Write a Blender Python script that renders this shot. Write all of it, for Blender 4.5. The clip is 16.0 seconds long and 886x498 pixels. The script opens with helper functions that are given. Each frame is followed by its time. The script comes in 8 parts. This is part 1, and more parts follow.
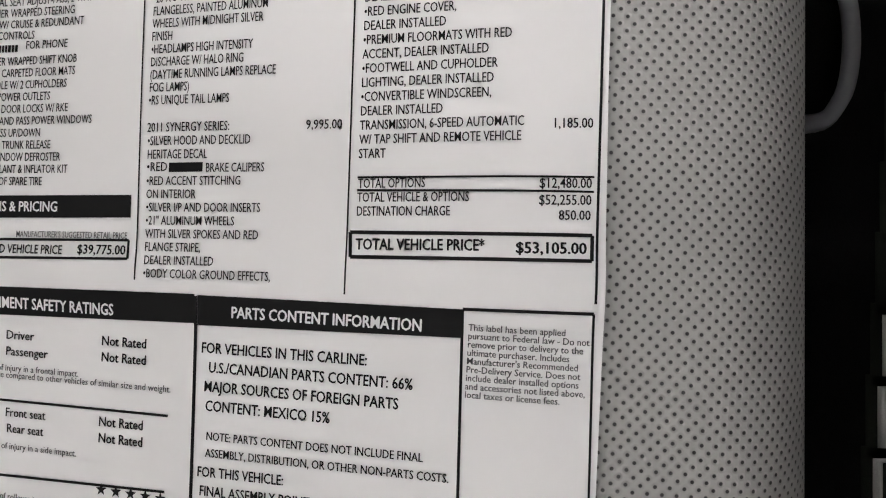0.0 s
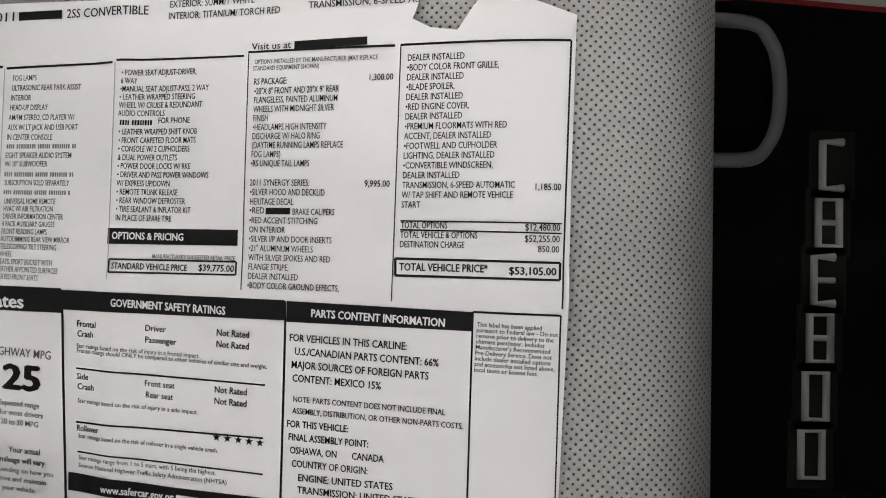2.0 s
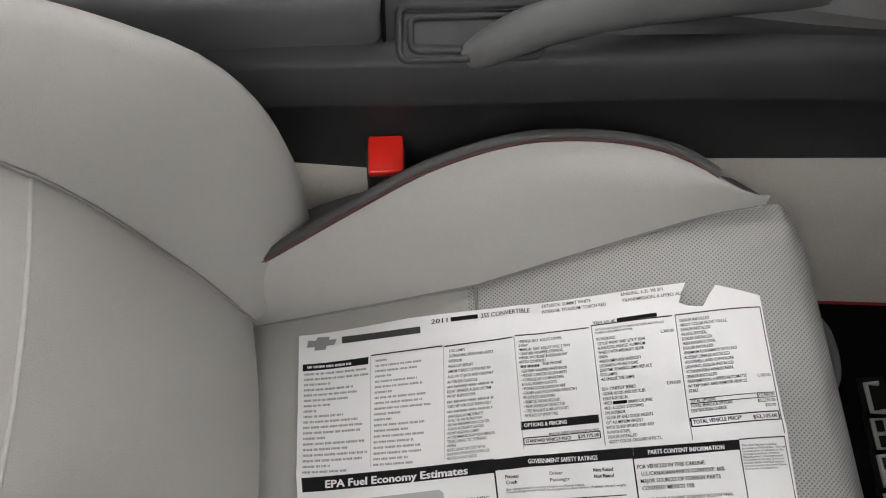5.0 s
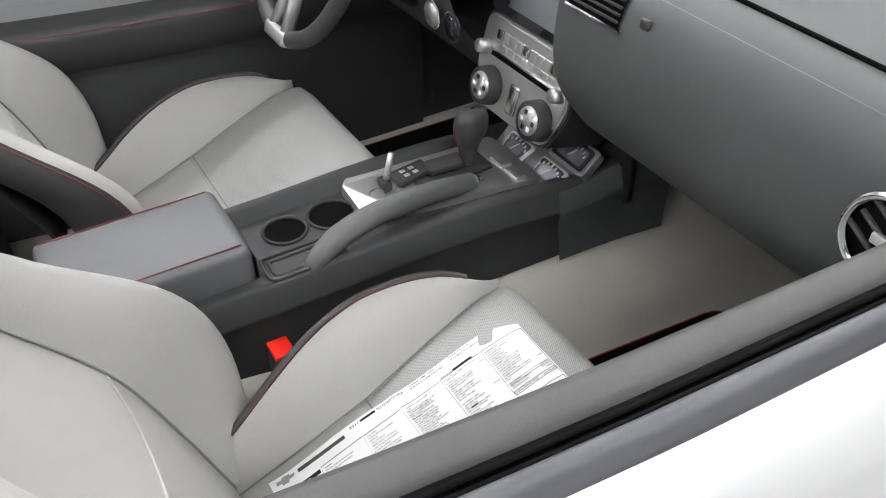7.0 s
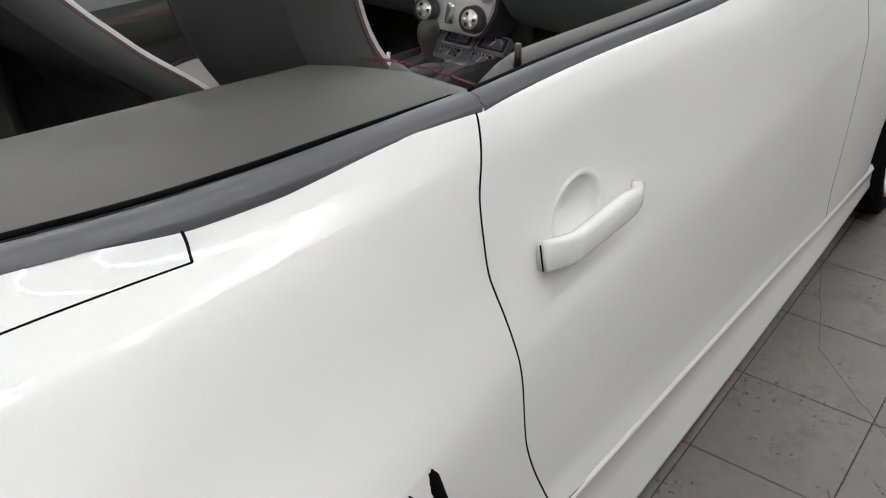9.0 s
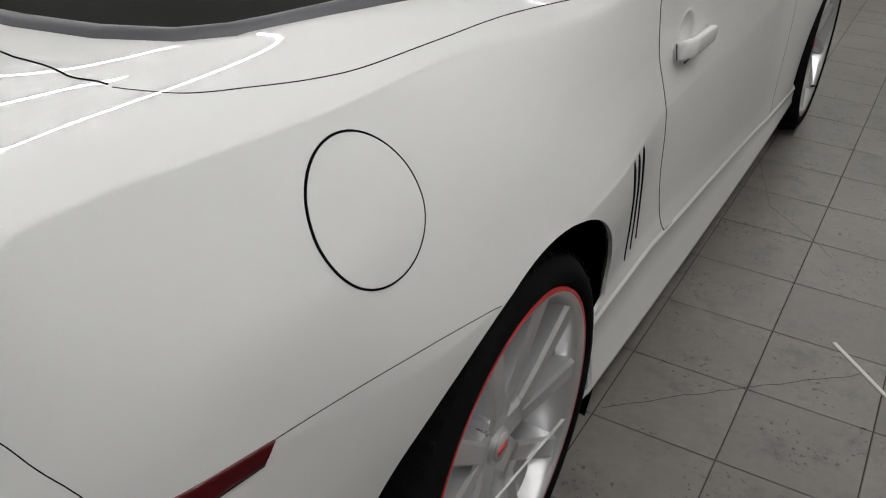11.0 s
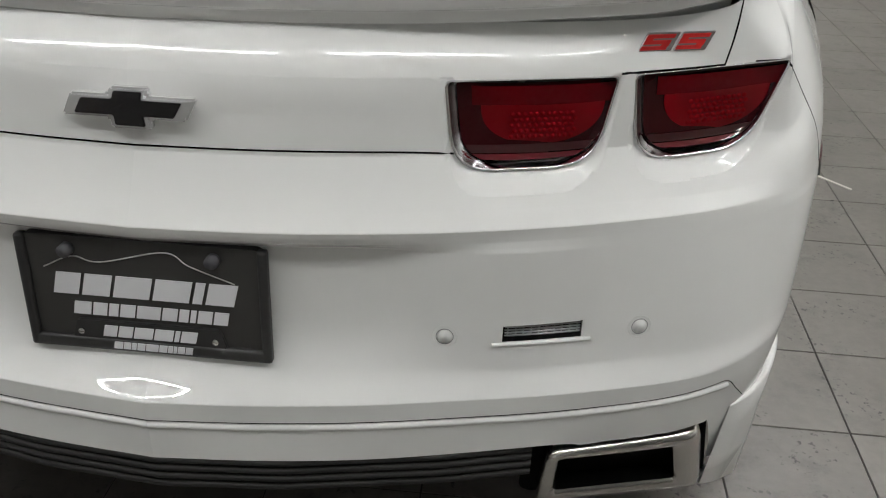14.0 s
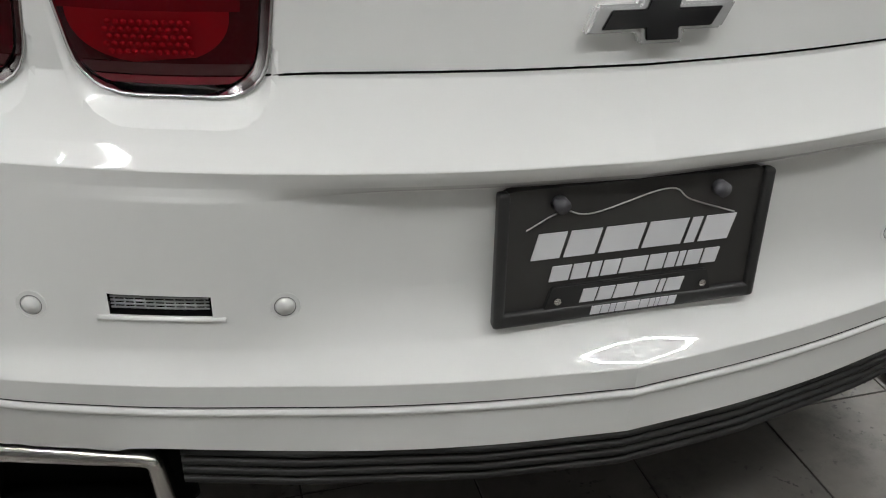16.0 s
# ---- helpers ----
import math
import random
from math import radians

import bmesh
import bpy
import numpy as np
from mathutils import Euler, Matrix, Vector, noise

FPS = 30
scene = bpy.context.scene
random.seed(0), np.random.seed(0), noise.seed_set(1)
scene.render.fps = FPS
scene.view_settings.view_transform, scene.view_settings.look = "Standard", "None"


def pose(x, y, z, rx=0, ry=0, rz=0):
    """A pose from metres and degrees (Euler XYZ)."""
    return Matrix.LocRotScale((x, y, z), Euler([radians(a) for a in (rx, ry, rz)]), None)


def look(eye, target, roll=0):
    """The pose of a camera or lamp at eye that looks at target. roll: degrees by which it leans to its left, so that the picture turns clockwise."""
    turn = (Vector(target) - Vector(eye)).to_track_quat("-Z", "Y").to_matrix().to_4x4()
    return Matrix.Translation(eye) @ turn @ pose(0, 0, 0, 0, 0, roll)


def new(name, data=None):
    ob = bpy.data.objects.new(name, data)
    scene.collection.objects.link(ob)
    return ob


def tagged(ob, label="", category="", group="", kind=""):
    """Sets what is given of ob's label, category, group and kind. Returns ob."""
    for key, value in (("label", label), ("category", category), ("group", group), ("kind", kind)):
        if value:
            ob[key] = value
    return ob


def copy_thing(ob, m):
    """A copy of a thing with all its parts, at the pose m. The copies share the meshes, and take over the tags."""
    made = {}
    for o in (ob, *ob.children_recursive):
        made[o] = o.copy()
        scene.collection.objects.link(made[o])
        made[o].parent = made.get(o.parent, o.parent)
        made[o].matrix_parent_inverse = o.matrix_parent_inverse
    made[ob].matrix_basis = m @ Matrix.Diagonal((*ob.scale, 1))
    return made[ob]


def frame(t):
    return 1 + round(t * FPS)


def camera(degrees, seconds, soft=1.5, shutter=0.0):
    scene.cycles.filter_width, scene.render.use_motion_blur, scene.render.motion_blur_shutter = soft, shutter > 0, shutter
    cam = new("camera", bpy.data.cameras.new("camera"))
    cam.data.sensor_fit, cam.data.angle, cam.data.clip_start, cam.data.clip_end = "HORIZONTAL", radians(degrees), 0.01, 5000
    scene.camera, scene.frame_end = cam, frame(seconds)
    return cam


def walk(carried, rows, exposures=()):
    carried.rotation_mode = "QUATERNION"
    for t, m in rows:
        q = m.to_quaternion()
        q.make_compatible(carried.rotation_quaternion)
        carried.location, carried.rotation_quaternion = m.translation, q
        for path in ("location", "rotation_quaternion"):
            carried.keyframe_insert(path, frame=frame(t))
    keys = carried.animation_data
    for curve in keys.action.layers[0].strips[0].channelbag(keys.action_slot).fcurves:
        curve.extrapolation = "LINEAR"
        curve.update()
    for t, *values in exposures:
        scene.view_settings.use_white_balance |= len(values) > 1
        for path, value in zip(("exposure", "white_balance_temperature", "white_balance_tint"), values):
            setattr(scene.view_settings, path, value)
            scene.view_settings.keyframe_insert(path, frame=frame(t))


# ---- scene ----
cam = camera(52.7, 16.0, soft=1.1)

PATH = [
    (0, (0.417, 1.608, 0.791), (0.352, 1.61, -1.208), 2.6),
    (0.5, (0.412, 1.606, 0.815), (0.349, 1.62, -1.184), 12.4),
    (1, (0.415, 1.599, 0.848), (0.375, 1.617, -1.151), 24.4),
    (1.5, (0.417, 1.594, 0.888), (0.375, 1.613, -1.112), 24.2),
    (2, (0.409, 1.598, 0.909), (0.36, 1.616, -1.091), 21.2),
    (2.5, (0.404, 1.589, 0.921), (0.358, 1.615, -1.078), 29.5),
    (3, (0.41, 1.554, 0.943), (0.36, 1.589, -1.056), 34.6),
    (3.5, (0.418, 1.524, 0.973), (0.335, 1.576, -1.025), 32.0),
    (4, (0.443, 1.492, 1.019), (0.287, 1.555, -0.974), 21.6),
    (4.5, (0.499, 1.43, 1.14), (0.139, 1.502, -0.826), 10.3),
    (4.7, (0.521, 1.396, 1.188), (-0.04, 1.474, -0.73), 6.5),
    (6.8, (1.073, 1.111, 1.475), (-0.334, 1.736, 0.2), -1.0),
    (7, (1.105, 1.081, 1.472), (-0.262, 1.847, 0.229), -1.7),
    (7.3, (1.132, 0.985, 1.508), (-0.142, 1.878, 0.251), -2.9),
    (7.5, (1.178, 0.849, 1.487), (-0.069, 1.859, 0.294), -2.9),
    (8, (1.242, 0.591, 1.503), (0.094, 1.748, 0.344), -2.2),
    (8.2, (1.29, 0.491, 1.493), (0.158, 1.677, 0.348), -2.4),
    (10.3, (1.389, -0.647, 1.408), (0.509, 0.844, 0.406), 1.6),
    (10.5, (1.39, -0.755, 1.416), (0.526, 0.746, 0.415), 1.8),
    (11, (1.376, -1.06, 1.43), (0.544, 0.457, 0.427), 2.3),
    (11.5, (1.283, -1.265, 1.39), (0.452, 0.249, 0.382), 2.2),
    (12, (1.151, -1.464, 1.355), (0.369, 0.074, 0.343), 2.8),
    (12.5, (1.015, -1.654, 1.33), (0.335, -0.067, 0.322), 1.7),
    (13, (0.852, -1.818, 1.33), (0.361, -0.16, 0.325), 1.6),
    (13.5, (0.665, -1.89, 1.299), (0.343, -0.189, 0.298), 1.6),
    (14, (0.434, -1.9, 1.284), (0.276, -0.163, 0.305), 1.9),
    (14.5, (0.214, -1.906, 1.255), (0.183, -0.169, 0.265), 1.8),
    (15, (-0.013, -1.899, 1.244), (0.116, -0.171, 0.246), 2.3),
    (15.5, (-0.245, -1.828, 1.177), (0.1, -0.131, 0.176), 2.7),
    (16, (-0.421, -1.754, 1.153), (0.075, -0.093, 0.155), 2.0),
]
walk(cam, [(t, look(eye, target, roll)) for t, eye, target, roll in PATH],
     exposures=[(0, 0.42, 6500, 13), (3.5, 0.5, 6500, 13), (4.7, 0.55, 6450, 12), (6.8, 1.35, 6200, 10), (7.5, 1.15, 6200, 10), (8.0, 0.85, 6230, 10), (8.2, 0.95, 6250, 10),
                (10.3, 0.1, 6450, 10), (11.5, 0.18, 6480, 10), (12.2, 0.34, 6500, 9), (13.0, 0.64, 6500, 8), (14.5, 0.92, 6450, 8), (16.0, 1.05, 6420, 8)])

# ---- light: closed workshop with ceiling tubes ----
world = bpy.data.worlds.new("world")
scene.world = world
world.use_nodes = True
world.node_tree.nodes["Background"].inputs[0].default_value = (0.9, 0.95, 1.0, 1)
world.node_tree.nodes["Background"].inputs[1].default_value = 0.05
CEILING = 3.3
TUBE_POWER = 98.0


# ---- materials ----
def material(name, color, rough=0.5, metal=0.0, coat=0.0, grain=0.0, grain_size=200.0, stain=0.06, stain_size=6.0,
             bump=0.0, bump_size=400.0, spec=0.5, emit=0.0, tint=None, world_size=False, piece=0.0):
    """A surface with fine grain, broad soiling and relief at real-world size."""
    m = bpy.data.materials.new(name)
    m.use_nodes = True
    nt = m.node_tree
    n, l = nt.nodes, nt.links
    b = n["Principled BSDF"]
    b.inputs["Roughness"].default_value = rough
    b.inputs["Metallic"].default_value = metal
    b.inputs["Coat Weight"].default_value = coat
    b.inputs["Coat Roughness"].default_value = 0.015
    b.inputs["Specular IOR Level"].default_value = spec
    co = n.new("ShaderNodeTexCoord")
    where = n.new("ShaderNodeNewGeometry").outputs["Position"] if world_size else co.outputs["Object"]
    dark = tint or tuple(c * 0.75 for c in color)
    first = n.new("ShaderNodeRGB")
    first.outputs[0].default_value = (*color, 1)
    src = first.outputs[0]
    for amount, size, detail in ((stain, stain_size, 4.0), (grain, grain_size, 2.0)):
        if amount <= 0:
            continue
        t = n.new("ShaderNodeTexNoise")
        t.inputs["Scale"].default_value = size
        t.inputs["Detail"].default_value = detail
        l.new(where, t.inputs["Vector"])
        r = n.new("ShaderNodeMapRange")
        r.inputs["From Min"].default_value, r.inputs["From Max"].default_value = 0.3, 0.75
        r.inputs["To Min"].default_value, r.inputs["To Max"].default_value = 0.0, min(1.0, amount * 4)
        l.new(t.outputs["Fac"], r.inputs["Value"])
        mx = n.new("ShaderNodeMix")
        mx.data_type = "RGBA"
        l.new(r.outputs["Result"], mx.inputs["Factor"])
        l.new(src, mx.inputs["A"])
        mx.inputs["B"].default_value = (*dark, 1)
        src = mx.outputs["Result"]
    if piece > 0:
        info = n.new("ShaderNodeObjectInfo")
        r = n.new("ShaderNodeMapRange")
        r.inputs["To Min"].default_value, r.inputs["To Max"].default_value = 1 - piece, 1 + piece
        l.new(info.outputs["Random"], r.inputs["Value"])
        hs = n.new("ShaderNodeHueSaturation")
        l.new(r.outputs["Result"], hs.inputs["Value"])
        l.new(src, hs.inputs["Color"])
        src = hs.outputs["Color"]
    l.new(src, b.inputs["Base Color"])
    if bump > 0:
        t = n.new("ShaderNodeTexNoise")
        t.inputs["Scale"].default_value = bump_size
        t.inputs["Detail"].default_value = 3.0
        l.new(where, t.inputs["Vector"])
        bp = n.new("ShaderNodeBump")
        bp.inputs["Strength"].default_value = bump
        bp.inputs["Distance"].default_value = 0.001
        l.new(t.outputs["Fac"], bp.inputs["Height"])
        l.new(bp.outputs["Normal"], b.inputs["Normal"])
    if emit > 0:
        b.inputs["Emission Color"].default_value = (*color, 1)
        b.inputs["Emission Strength"].default_value = emit
    return m


PAINT = material("white_paint", (0.78, 0.785, 0.77), rough=0.6, coat=1.0, spec=0.1, stain=0.012, stain_size=2.0)
BLACK_TRIM = material("black_trim", (0.017, 0.017, 0.0165), rough=0.5, spec=0.28, stain=0.1, bump=0.15, bump_size=900)
# near-black for joints and black parts; also paints the shade inside hollows
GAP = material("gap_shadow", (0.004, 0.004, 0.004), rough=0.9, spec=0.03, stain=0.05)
BLACK_TRIM_SOFT = material("belt_trim", (0.070, 0.070, 0.078), rough=0.5, stain=0.08, bump=0.15, bump_size=900)
RUBBER = material("rubber", (0.006, 0.006, 0.006), rough=0.9, spec=0.05, stain=0.12, bump=0.3, bump_size=500)
CHROME = material("chrome", (0.82, 0.82, 0.83), rough=0.08, metal=1.0, stain=0.02)
SATIN = material("satin_silver", (0.62, 0.61, 0.60), rough=0.32, metal=0.85, stain=0.05, grain=0.03, grain_size=600)
STEEL = material("brushed_steel", (0.60, 0.58, 0.55), rough=0.22, metal=1.0, stain=0.1, grain=0.1, grain_size=300)
WHEEL_SILVER = material("wheel_silver", (0.72, 0.72, 0.73), rough=0.28, metal=0.75, coat=0.5, stain=0.04, grain=0.03, grain_size=900)
RED_PAINT = material("red_stripe", (0.55, 0.02, 0.02), rough=0.35, coat=0.3, stain=0.05)
LEATHER = material("grey_leather", (0.37, 0.36, 0.335), rough=0.5, stain=0.05, stain_size=9, grain=0.03, grain_size=260, bump=0.35, bump_size=700)
DARK_LEATHER = material("dark_leather", (0.042, 0.042, 0.041), rough=0.5, spec=0.35, stain=0.08, grain=0.06, grain_size=300, bump=0.35, bump_size=800)
PLASTIC = material("dark_plastic", (0.034, 0.034, 0.034), rough=0.6, spec=0.3, stain=0.08, grain=0.05, grain_size=500, bump=0.3, bump_size=1200)
DASH = material("dash_skin", (0.054, 0.057, 0.056), rough=0.58, stain=0.06, grain=0.05, grain_size=500, bump=0.35, bump_size=1300)
CARPET = material("grey_carpet", (0.58, 0.55, 0.48), rough=0.95, spec=0.1, stain=0.12, stain_size=14, grain=0.2, grain_size=700, bump=0.9, bump_size=900)
MAT_PILE = material("black_pile", (0.007, 0.007, 0.007), rough=0.95, spec=0.05, stain=0.1, grain=0.25, grain_size=900, bump=0.9, bump_size=1100)
RED_THREAD = material("red_thread", (0.15, 0.022, 0.025), rough=0.7, stain=0.1)
GLASS_DARK = material("dark_screen", (0.02, 0.022, 0.025), rough=0.08, coat=0.4, stain=0.02)
SCREEN_GREY = material("grey_screen", (0.25, 0.27, 0.29), rough=0.15, stain=0.04)
WALL = material("wall_paint", (0.80, 0.80, 0.785), rough=0.8, stain=0.08, stain_size=1.2, bump=0.2, bump_size=150)
CEIL = material("ceiling_paint", (0.66, 0.66, 0.65), rough=0.9, stain=0.06, stain_size=1.5)
TUBE = material("lit_tube", (1.0, 0.987, 0.982), emit=TUBE_POWER, stain=0.0)


# ---- building tools ----
def mesh_from(name, verts, faces, smooth=True):
    me = bpy.data.meshes.new(name)
    me.from_pydata([tuple(v) for v in verts], [], [tuple(f) for f in faces])
    me.update()
    if smooth:
        me.polygons.foreach_set("use_smooth", [True] * len(me.polygons))
    return me


def part(name, shape, mat_, parent=None, label=""):
    """Links a bmesh or mesh as one object under a thing or a part."""
    if isinstance(shape, bmesh.types.BMesh):
        me = bpy.data.meshes.new(name)
        shape.to_mesh(me)
        shape.free()
    else:
        me = shape
    if mat_ is not None:
        me.materials.clear()
        me.materials.append(mat_)
    ob = new(name, me)
    if parent is not None:
        ob.parent = parent
    if label:
        tagged(ob, label)
    return ob


def holder(name, parent=None):
    ob = new(name)
    if parent is not None:
        ob.parent = parent
    return ob


def smooth_bm(bm, flag=True):
    for f in bm.faces:
        f.smooth = flag
    return bm


def block(a, b, bevel=0.0, seg=2):
    """A box between two corners with rounded edges."""
    bm = bmesh.new()
    bmesh.ops.create_cube(bm, size=1)
    for v in bm.verts:
        v.co = Vector([(a[i] + b[i]) / 2 + v.co[i] * (b[i] - a[i]) for i in range(3)])
    if bevel > 0:
        bmesh.ops.bevel(bm, geom=list(bm.edges), offset=bevel, segments=seg, affect="EDGES", profile=0.6)
    return smooth_bm(bm)


def rod(p, q, r, r2=None, seg=14, cap=True):
    bm = bmesh.new()
    p, q = Vector(p), Vector(q)
    d = q - p
    bmesh.ops.create_cone(bm, cap_ends=cap, segments=seg, radius1=r, radius2=r if r2 is None else r2, depth=d.length)
    m = d.to_track_quat("Z", "Y").to_matrix().to_4x4()
    m.translation = (p + q) / 2
    bmesh.ops.transform(bm, matrix=m, verts=bm.verts)
    return smooth_bm(bm)


def tube(points, r, seg=8, closed=False):
    """A round bar along a line of points."""
    pts = [Vector(p) for p in points]
    n = len(pts)
    verts, faces = [], []
    up = Vector((0.13, 0.27, 0.95))
    for i, p in enumerate(pts):
        a = pts[(i - 1) % n] if closed or i > 0 else p
        b = pts[(i + 1) % n] if closed or i < n - 1 else p
        d = (b - a).normalized()
        s = d.cross(up).normalized()
        u = s.cross(d)
        rr = r[i] if isinstance(r, (list, tuple)) else r
        for k in range(seg):
            w = 2 * math.pi * k / seg
            verts.append(p + s * (math.cos(w) * rr) + u * (math.sin(w) * rr))
    for i in range(n if closed else n - 1):
        j = (i + 1) % n
        for k in range(seg):
            faces.append((i * seg + k, j * seg + k, j * seg + (k + 1) % seg, i * seg + (k + 1) % seg))
    if not closed:
        faces.append(tuple(range(seg))[::-1])
        faces.append(tuple((n - 1) * seg + k for k in range(seg)))
    return mesh_from("tube", verts, faces)


def grid(P, closed_u=False):
    """Faces over an array of points (n, m, 3)."""
    n, m = P.shape[:2]
    verts = P.reshape(-1, 3)
    faces = []
    for i in range(n if closed_u else n - 1):
        j = (i + 1) % n
        for k in range(m - 1):
            faces.append((i * m + k, j * m + k, j * m + k + 1, i * m + k + 1))
    return mesh_from("grid", verts, faces)


def spline(knots, values, at):
    """Catmull-Rom through values (rows) at knots, taken at the places given; monotone enough for body lines."""
    knots, values, at = np.asarray(knots, float), np.asarray(values, float), np.asarray(at, float)
    flat = values.reshape(len(knots), -1)
    d = np.diff(flat, axis=0) / np.diff(knots)[:, None]
    tan = np.empty_like(flat)
    h = np.diff(knots)
    tan[0], tan[-1] = d[0], d[-1]
    if len(knots) > 2:
        w = (h[1:] / (h[1:] + h[:-1]))[:, None]
        tan[1:-1] = w * d[:-1] + (1 - w) * d[1:]
        same = d[:-1] * d[1:] > 0
        lim = 3 * np.minimum(abs(d[:-1]), abs(d[1:]))
        tan[1:-1] = np.where(same, np.clip(tan[1:-1], -lim, lim), 0.35 * tan[1:-1])
    i = np.clip(np.searchsorted(knots, at, side="right") - 1, 0, len(knots) - 2)
    s = ((at - knots[i]) / h[i])[:, None]
    hh = h[i][:, None]
    out = ((2 * s**3 - 3 * s**2 + 1) * flat[i] + (s**3 - 2 * s**2 + s) * hh * tan[i]
           + (-2 * s**3 + 3 * s**2) * flat[i + 1] + (s**3 - s**2) * hh * tan[i + 1])
    return out.reshape((len(at),) + values.shape[1:])


def prism(outline, depth, bevel=0.0):
    """A plate with the given outline in x, z, its face at y = 0 and its back at y = depth."""
    bm = bmesh.new()
    front = [bm.verts.new((x, 0, z)) for x, z in outline]
    f = bm.faces.new(front)
    r = bmesh.ops.extrude_face_region(bm, geom=[f])
    for v in r["geom"]:
        if isinstance(v, bmesh.types.BMVert):
            v.co.y += depth
    bmesh.ops.recalc_face_normals(bm, faces=bm.faces)
    if bevel > 0:
        bmesh.ops.bevel(bm, geom=list(bm.edges), offset=bevel, segments=2, affect="EDGES")
    return bm


def moved(bm, m):
    bmesh.ops.transform(bm, matrix=m, verts=bm.verts)
    return bm


def mirror_mesh(me):
    """The same mesh on the other side of the car."""
    out = me.copy()
    co = np.empty(len(out.vertices) * 3)
    out.vertices.foreach_get("co", co)
    co[0::3] *= -1
    out.vertices.foreach_set("co", co)
    out.flip_normals()
    out.update()
    return out


def round_outline(points, r, seg=4):
    """Rounds the corners of a flat outline."""
    out = []
    n = len(points)
    for i in range(n):
        p, a, b = Vector(points[i]), Vector(points[i - 1]), Vector(points[(i + 1) % n])
        da, db = (a - p), (b - p)
        ra = min(r, da.length * 0.45, db.length * 0.45)
        s, e = p + da.normalized() * ra, p + db.normalized() * ra
        for k in range(seg + 1):
            w = k / seg
            out.append(tuple(s * (1 - w) ** 2 + p * 2 * w * (1 - w) + e * w**2))
    return out


def text_mesh(s, size):
    """Lettering with the built-in font, as a flat mesh in x, y from the origin."""
    cu = bpy.data.curves.new("lettering", "FONT")
    cu.body, cu.size = s, size
    cu.resolution_u = 2
    cu.offset = 0.002 * size
    ob = new("lettering", cu)
    dg = bpy.context.evaluated_depsgraph_get()
    me = bpy.data.meshes.new_from_object(ob.evaluated_get(dg))
    bpy.data.objects.remove(ob)
    bpy.data.curves.remove(cu)
    return me


# ---- room ----
def slab(name, a, b, mat_, label, category=""):
    ob = part(name, block(a, b), mat_)
    return tagged(ob, label, category or name.split("_")[0], kind="structure")


slab("ceiling", (-6, -6, CEILING), (6, 8, CEILING + 0.1), CEIL, "matt off-white workshop ceiling", "ceiling")
slab("wall_north", (-6, 8, 0), (6, 8.15, CEILING), WALL, "plain off-white painted workshop wall", "wall")
slab("wall_south", (-6, -6.15, 0), (6, -6, CEILING), WALL, "plain off-white painted workshop wall", "wall")
slab("wall_east", (6, -6, 0), (6.15, 8, CEILING), WALL, "plain off-white painted workshop wall", "wall")
slab("wall_west", (-6.15, -6, 0), (-6, 8, CEILING), WALL, "plain off-white painted workshop wall", "wall")

tube_lamp = holder("ceiling_strip_light")
tagged(tube_lamp, "long slim white strip light fixed under the ceiling", "lamp", "strip lights in rows")
part("housing", block((-0.045, -1.2, 0.0), (0.045, 1.2, 0.035), 0.006), SATIN, tube_lamp)
part("tube", rod((0, -1.2, -0.014), (0, 1.2, -0.014), 0.008), TUBE, tube_lamp, "glowing white tube")
# strips round the bay, fewer on the east side, with two inner rows over the cabin
ROWS = [(-2.7, ly, 0) for ly in (-1.0, 1.4, 3.8, 5.8)] + [(2.7, ly, 0) for ly in (-1.0, 1.4)] + [(lx, ly, 90) for ly in (-2.38, 7.05) for lx in (-1.4, 1.4)]
ROWS += [(-1.9, ly, 0) for ly in (0.6, 3.0, 5.4)] + [(1.9, ly, 0) for ly in (0.6, 3.0)]
for lx, ly, turned in ROWS[1:]:
    copy_thing(tube_lamp, pose(lx, ly, CEILING - 0.04, 0, 0, turned))
tube_lamp.matrix_basis = pose(ROWS[0][0], ROWS[0][1], CEILING - 0.04)

# ---- the car ----
car = holder("convertible_car")
tagged(car, "white two-door convertible with grey leather cabin and roof down", "car")

columns = []


def rear_column(x, ys, zs):
    columns.append([(x, y, z) for y, z in zip(ys, zs)])


def side_column(y, xs, zs):
    columns.append([(x, y, z) for x, z in zip(xs, zs)])


# cross sections of the right half, from the middle of the tail round to the nose; top to bottom
ZR = (1.02, 0.967, 0.92, 0.878, 0.822, 0.804, 0.786, 0.773, 0.667, 0.61, 0.577, 0.55, 0.487)
rear_column(0.00, (-0.958, -0.997, -1.003, -1.008, -1.042, -1.055, -1.046, -1.028, -1.026, -1.045, -1.084, -1.083, -1.081), ZR)
rear_column(0.16, (-0.951, -0.990, -0.994, -0.998, -1.031, -1.045, -1.036, -1.018, -1.017, -1.036, -1.068, -1.067, -1.066), ZR)
rear_column(0.30, (-0.931, -0.968, -0.972, -0.975, -1.009, -1.023, -1.016, -1.001, -1.004, -1.019, -1.044, -1.043, -1.041), ZR)
rear_column(0.36, (-0.919, -0.955, -0.957, -0.960, -0.995, -1.010, -1.006, -1.004, -1.004, -1.011, -1.030, -1.029, -1.026), ZR)
rear_column(0.54, (-0.872, -0.903, -0.905, -0.906, -0.941, -0.956, -0.956, -0.957, -0.962, -0.968, -0.985, -0.983, -0.976), ZR)
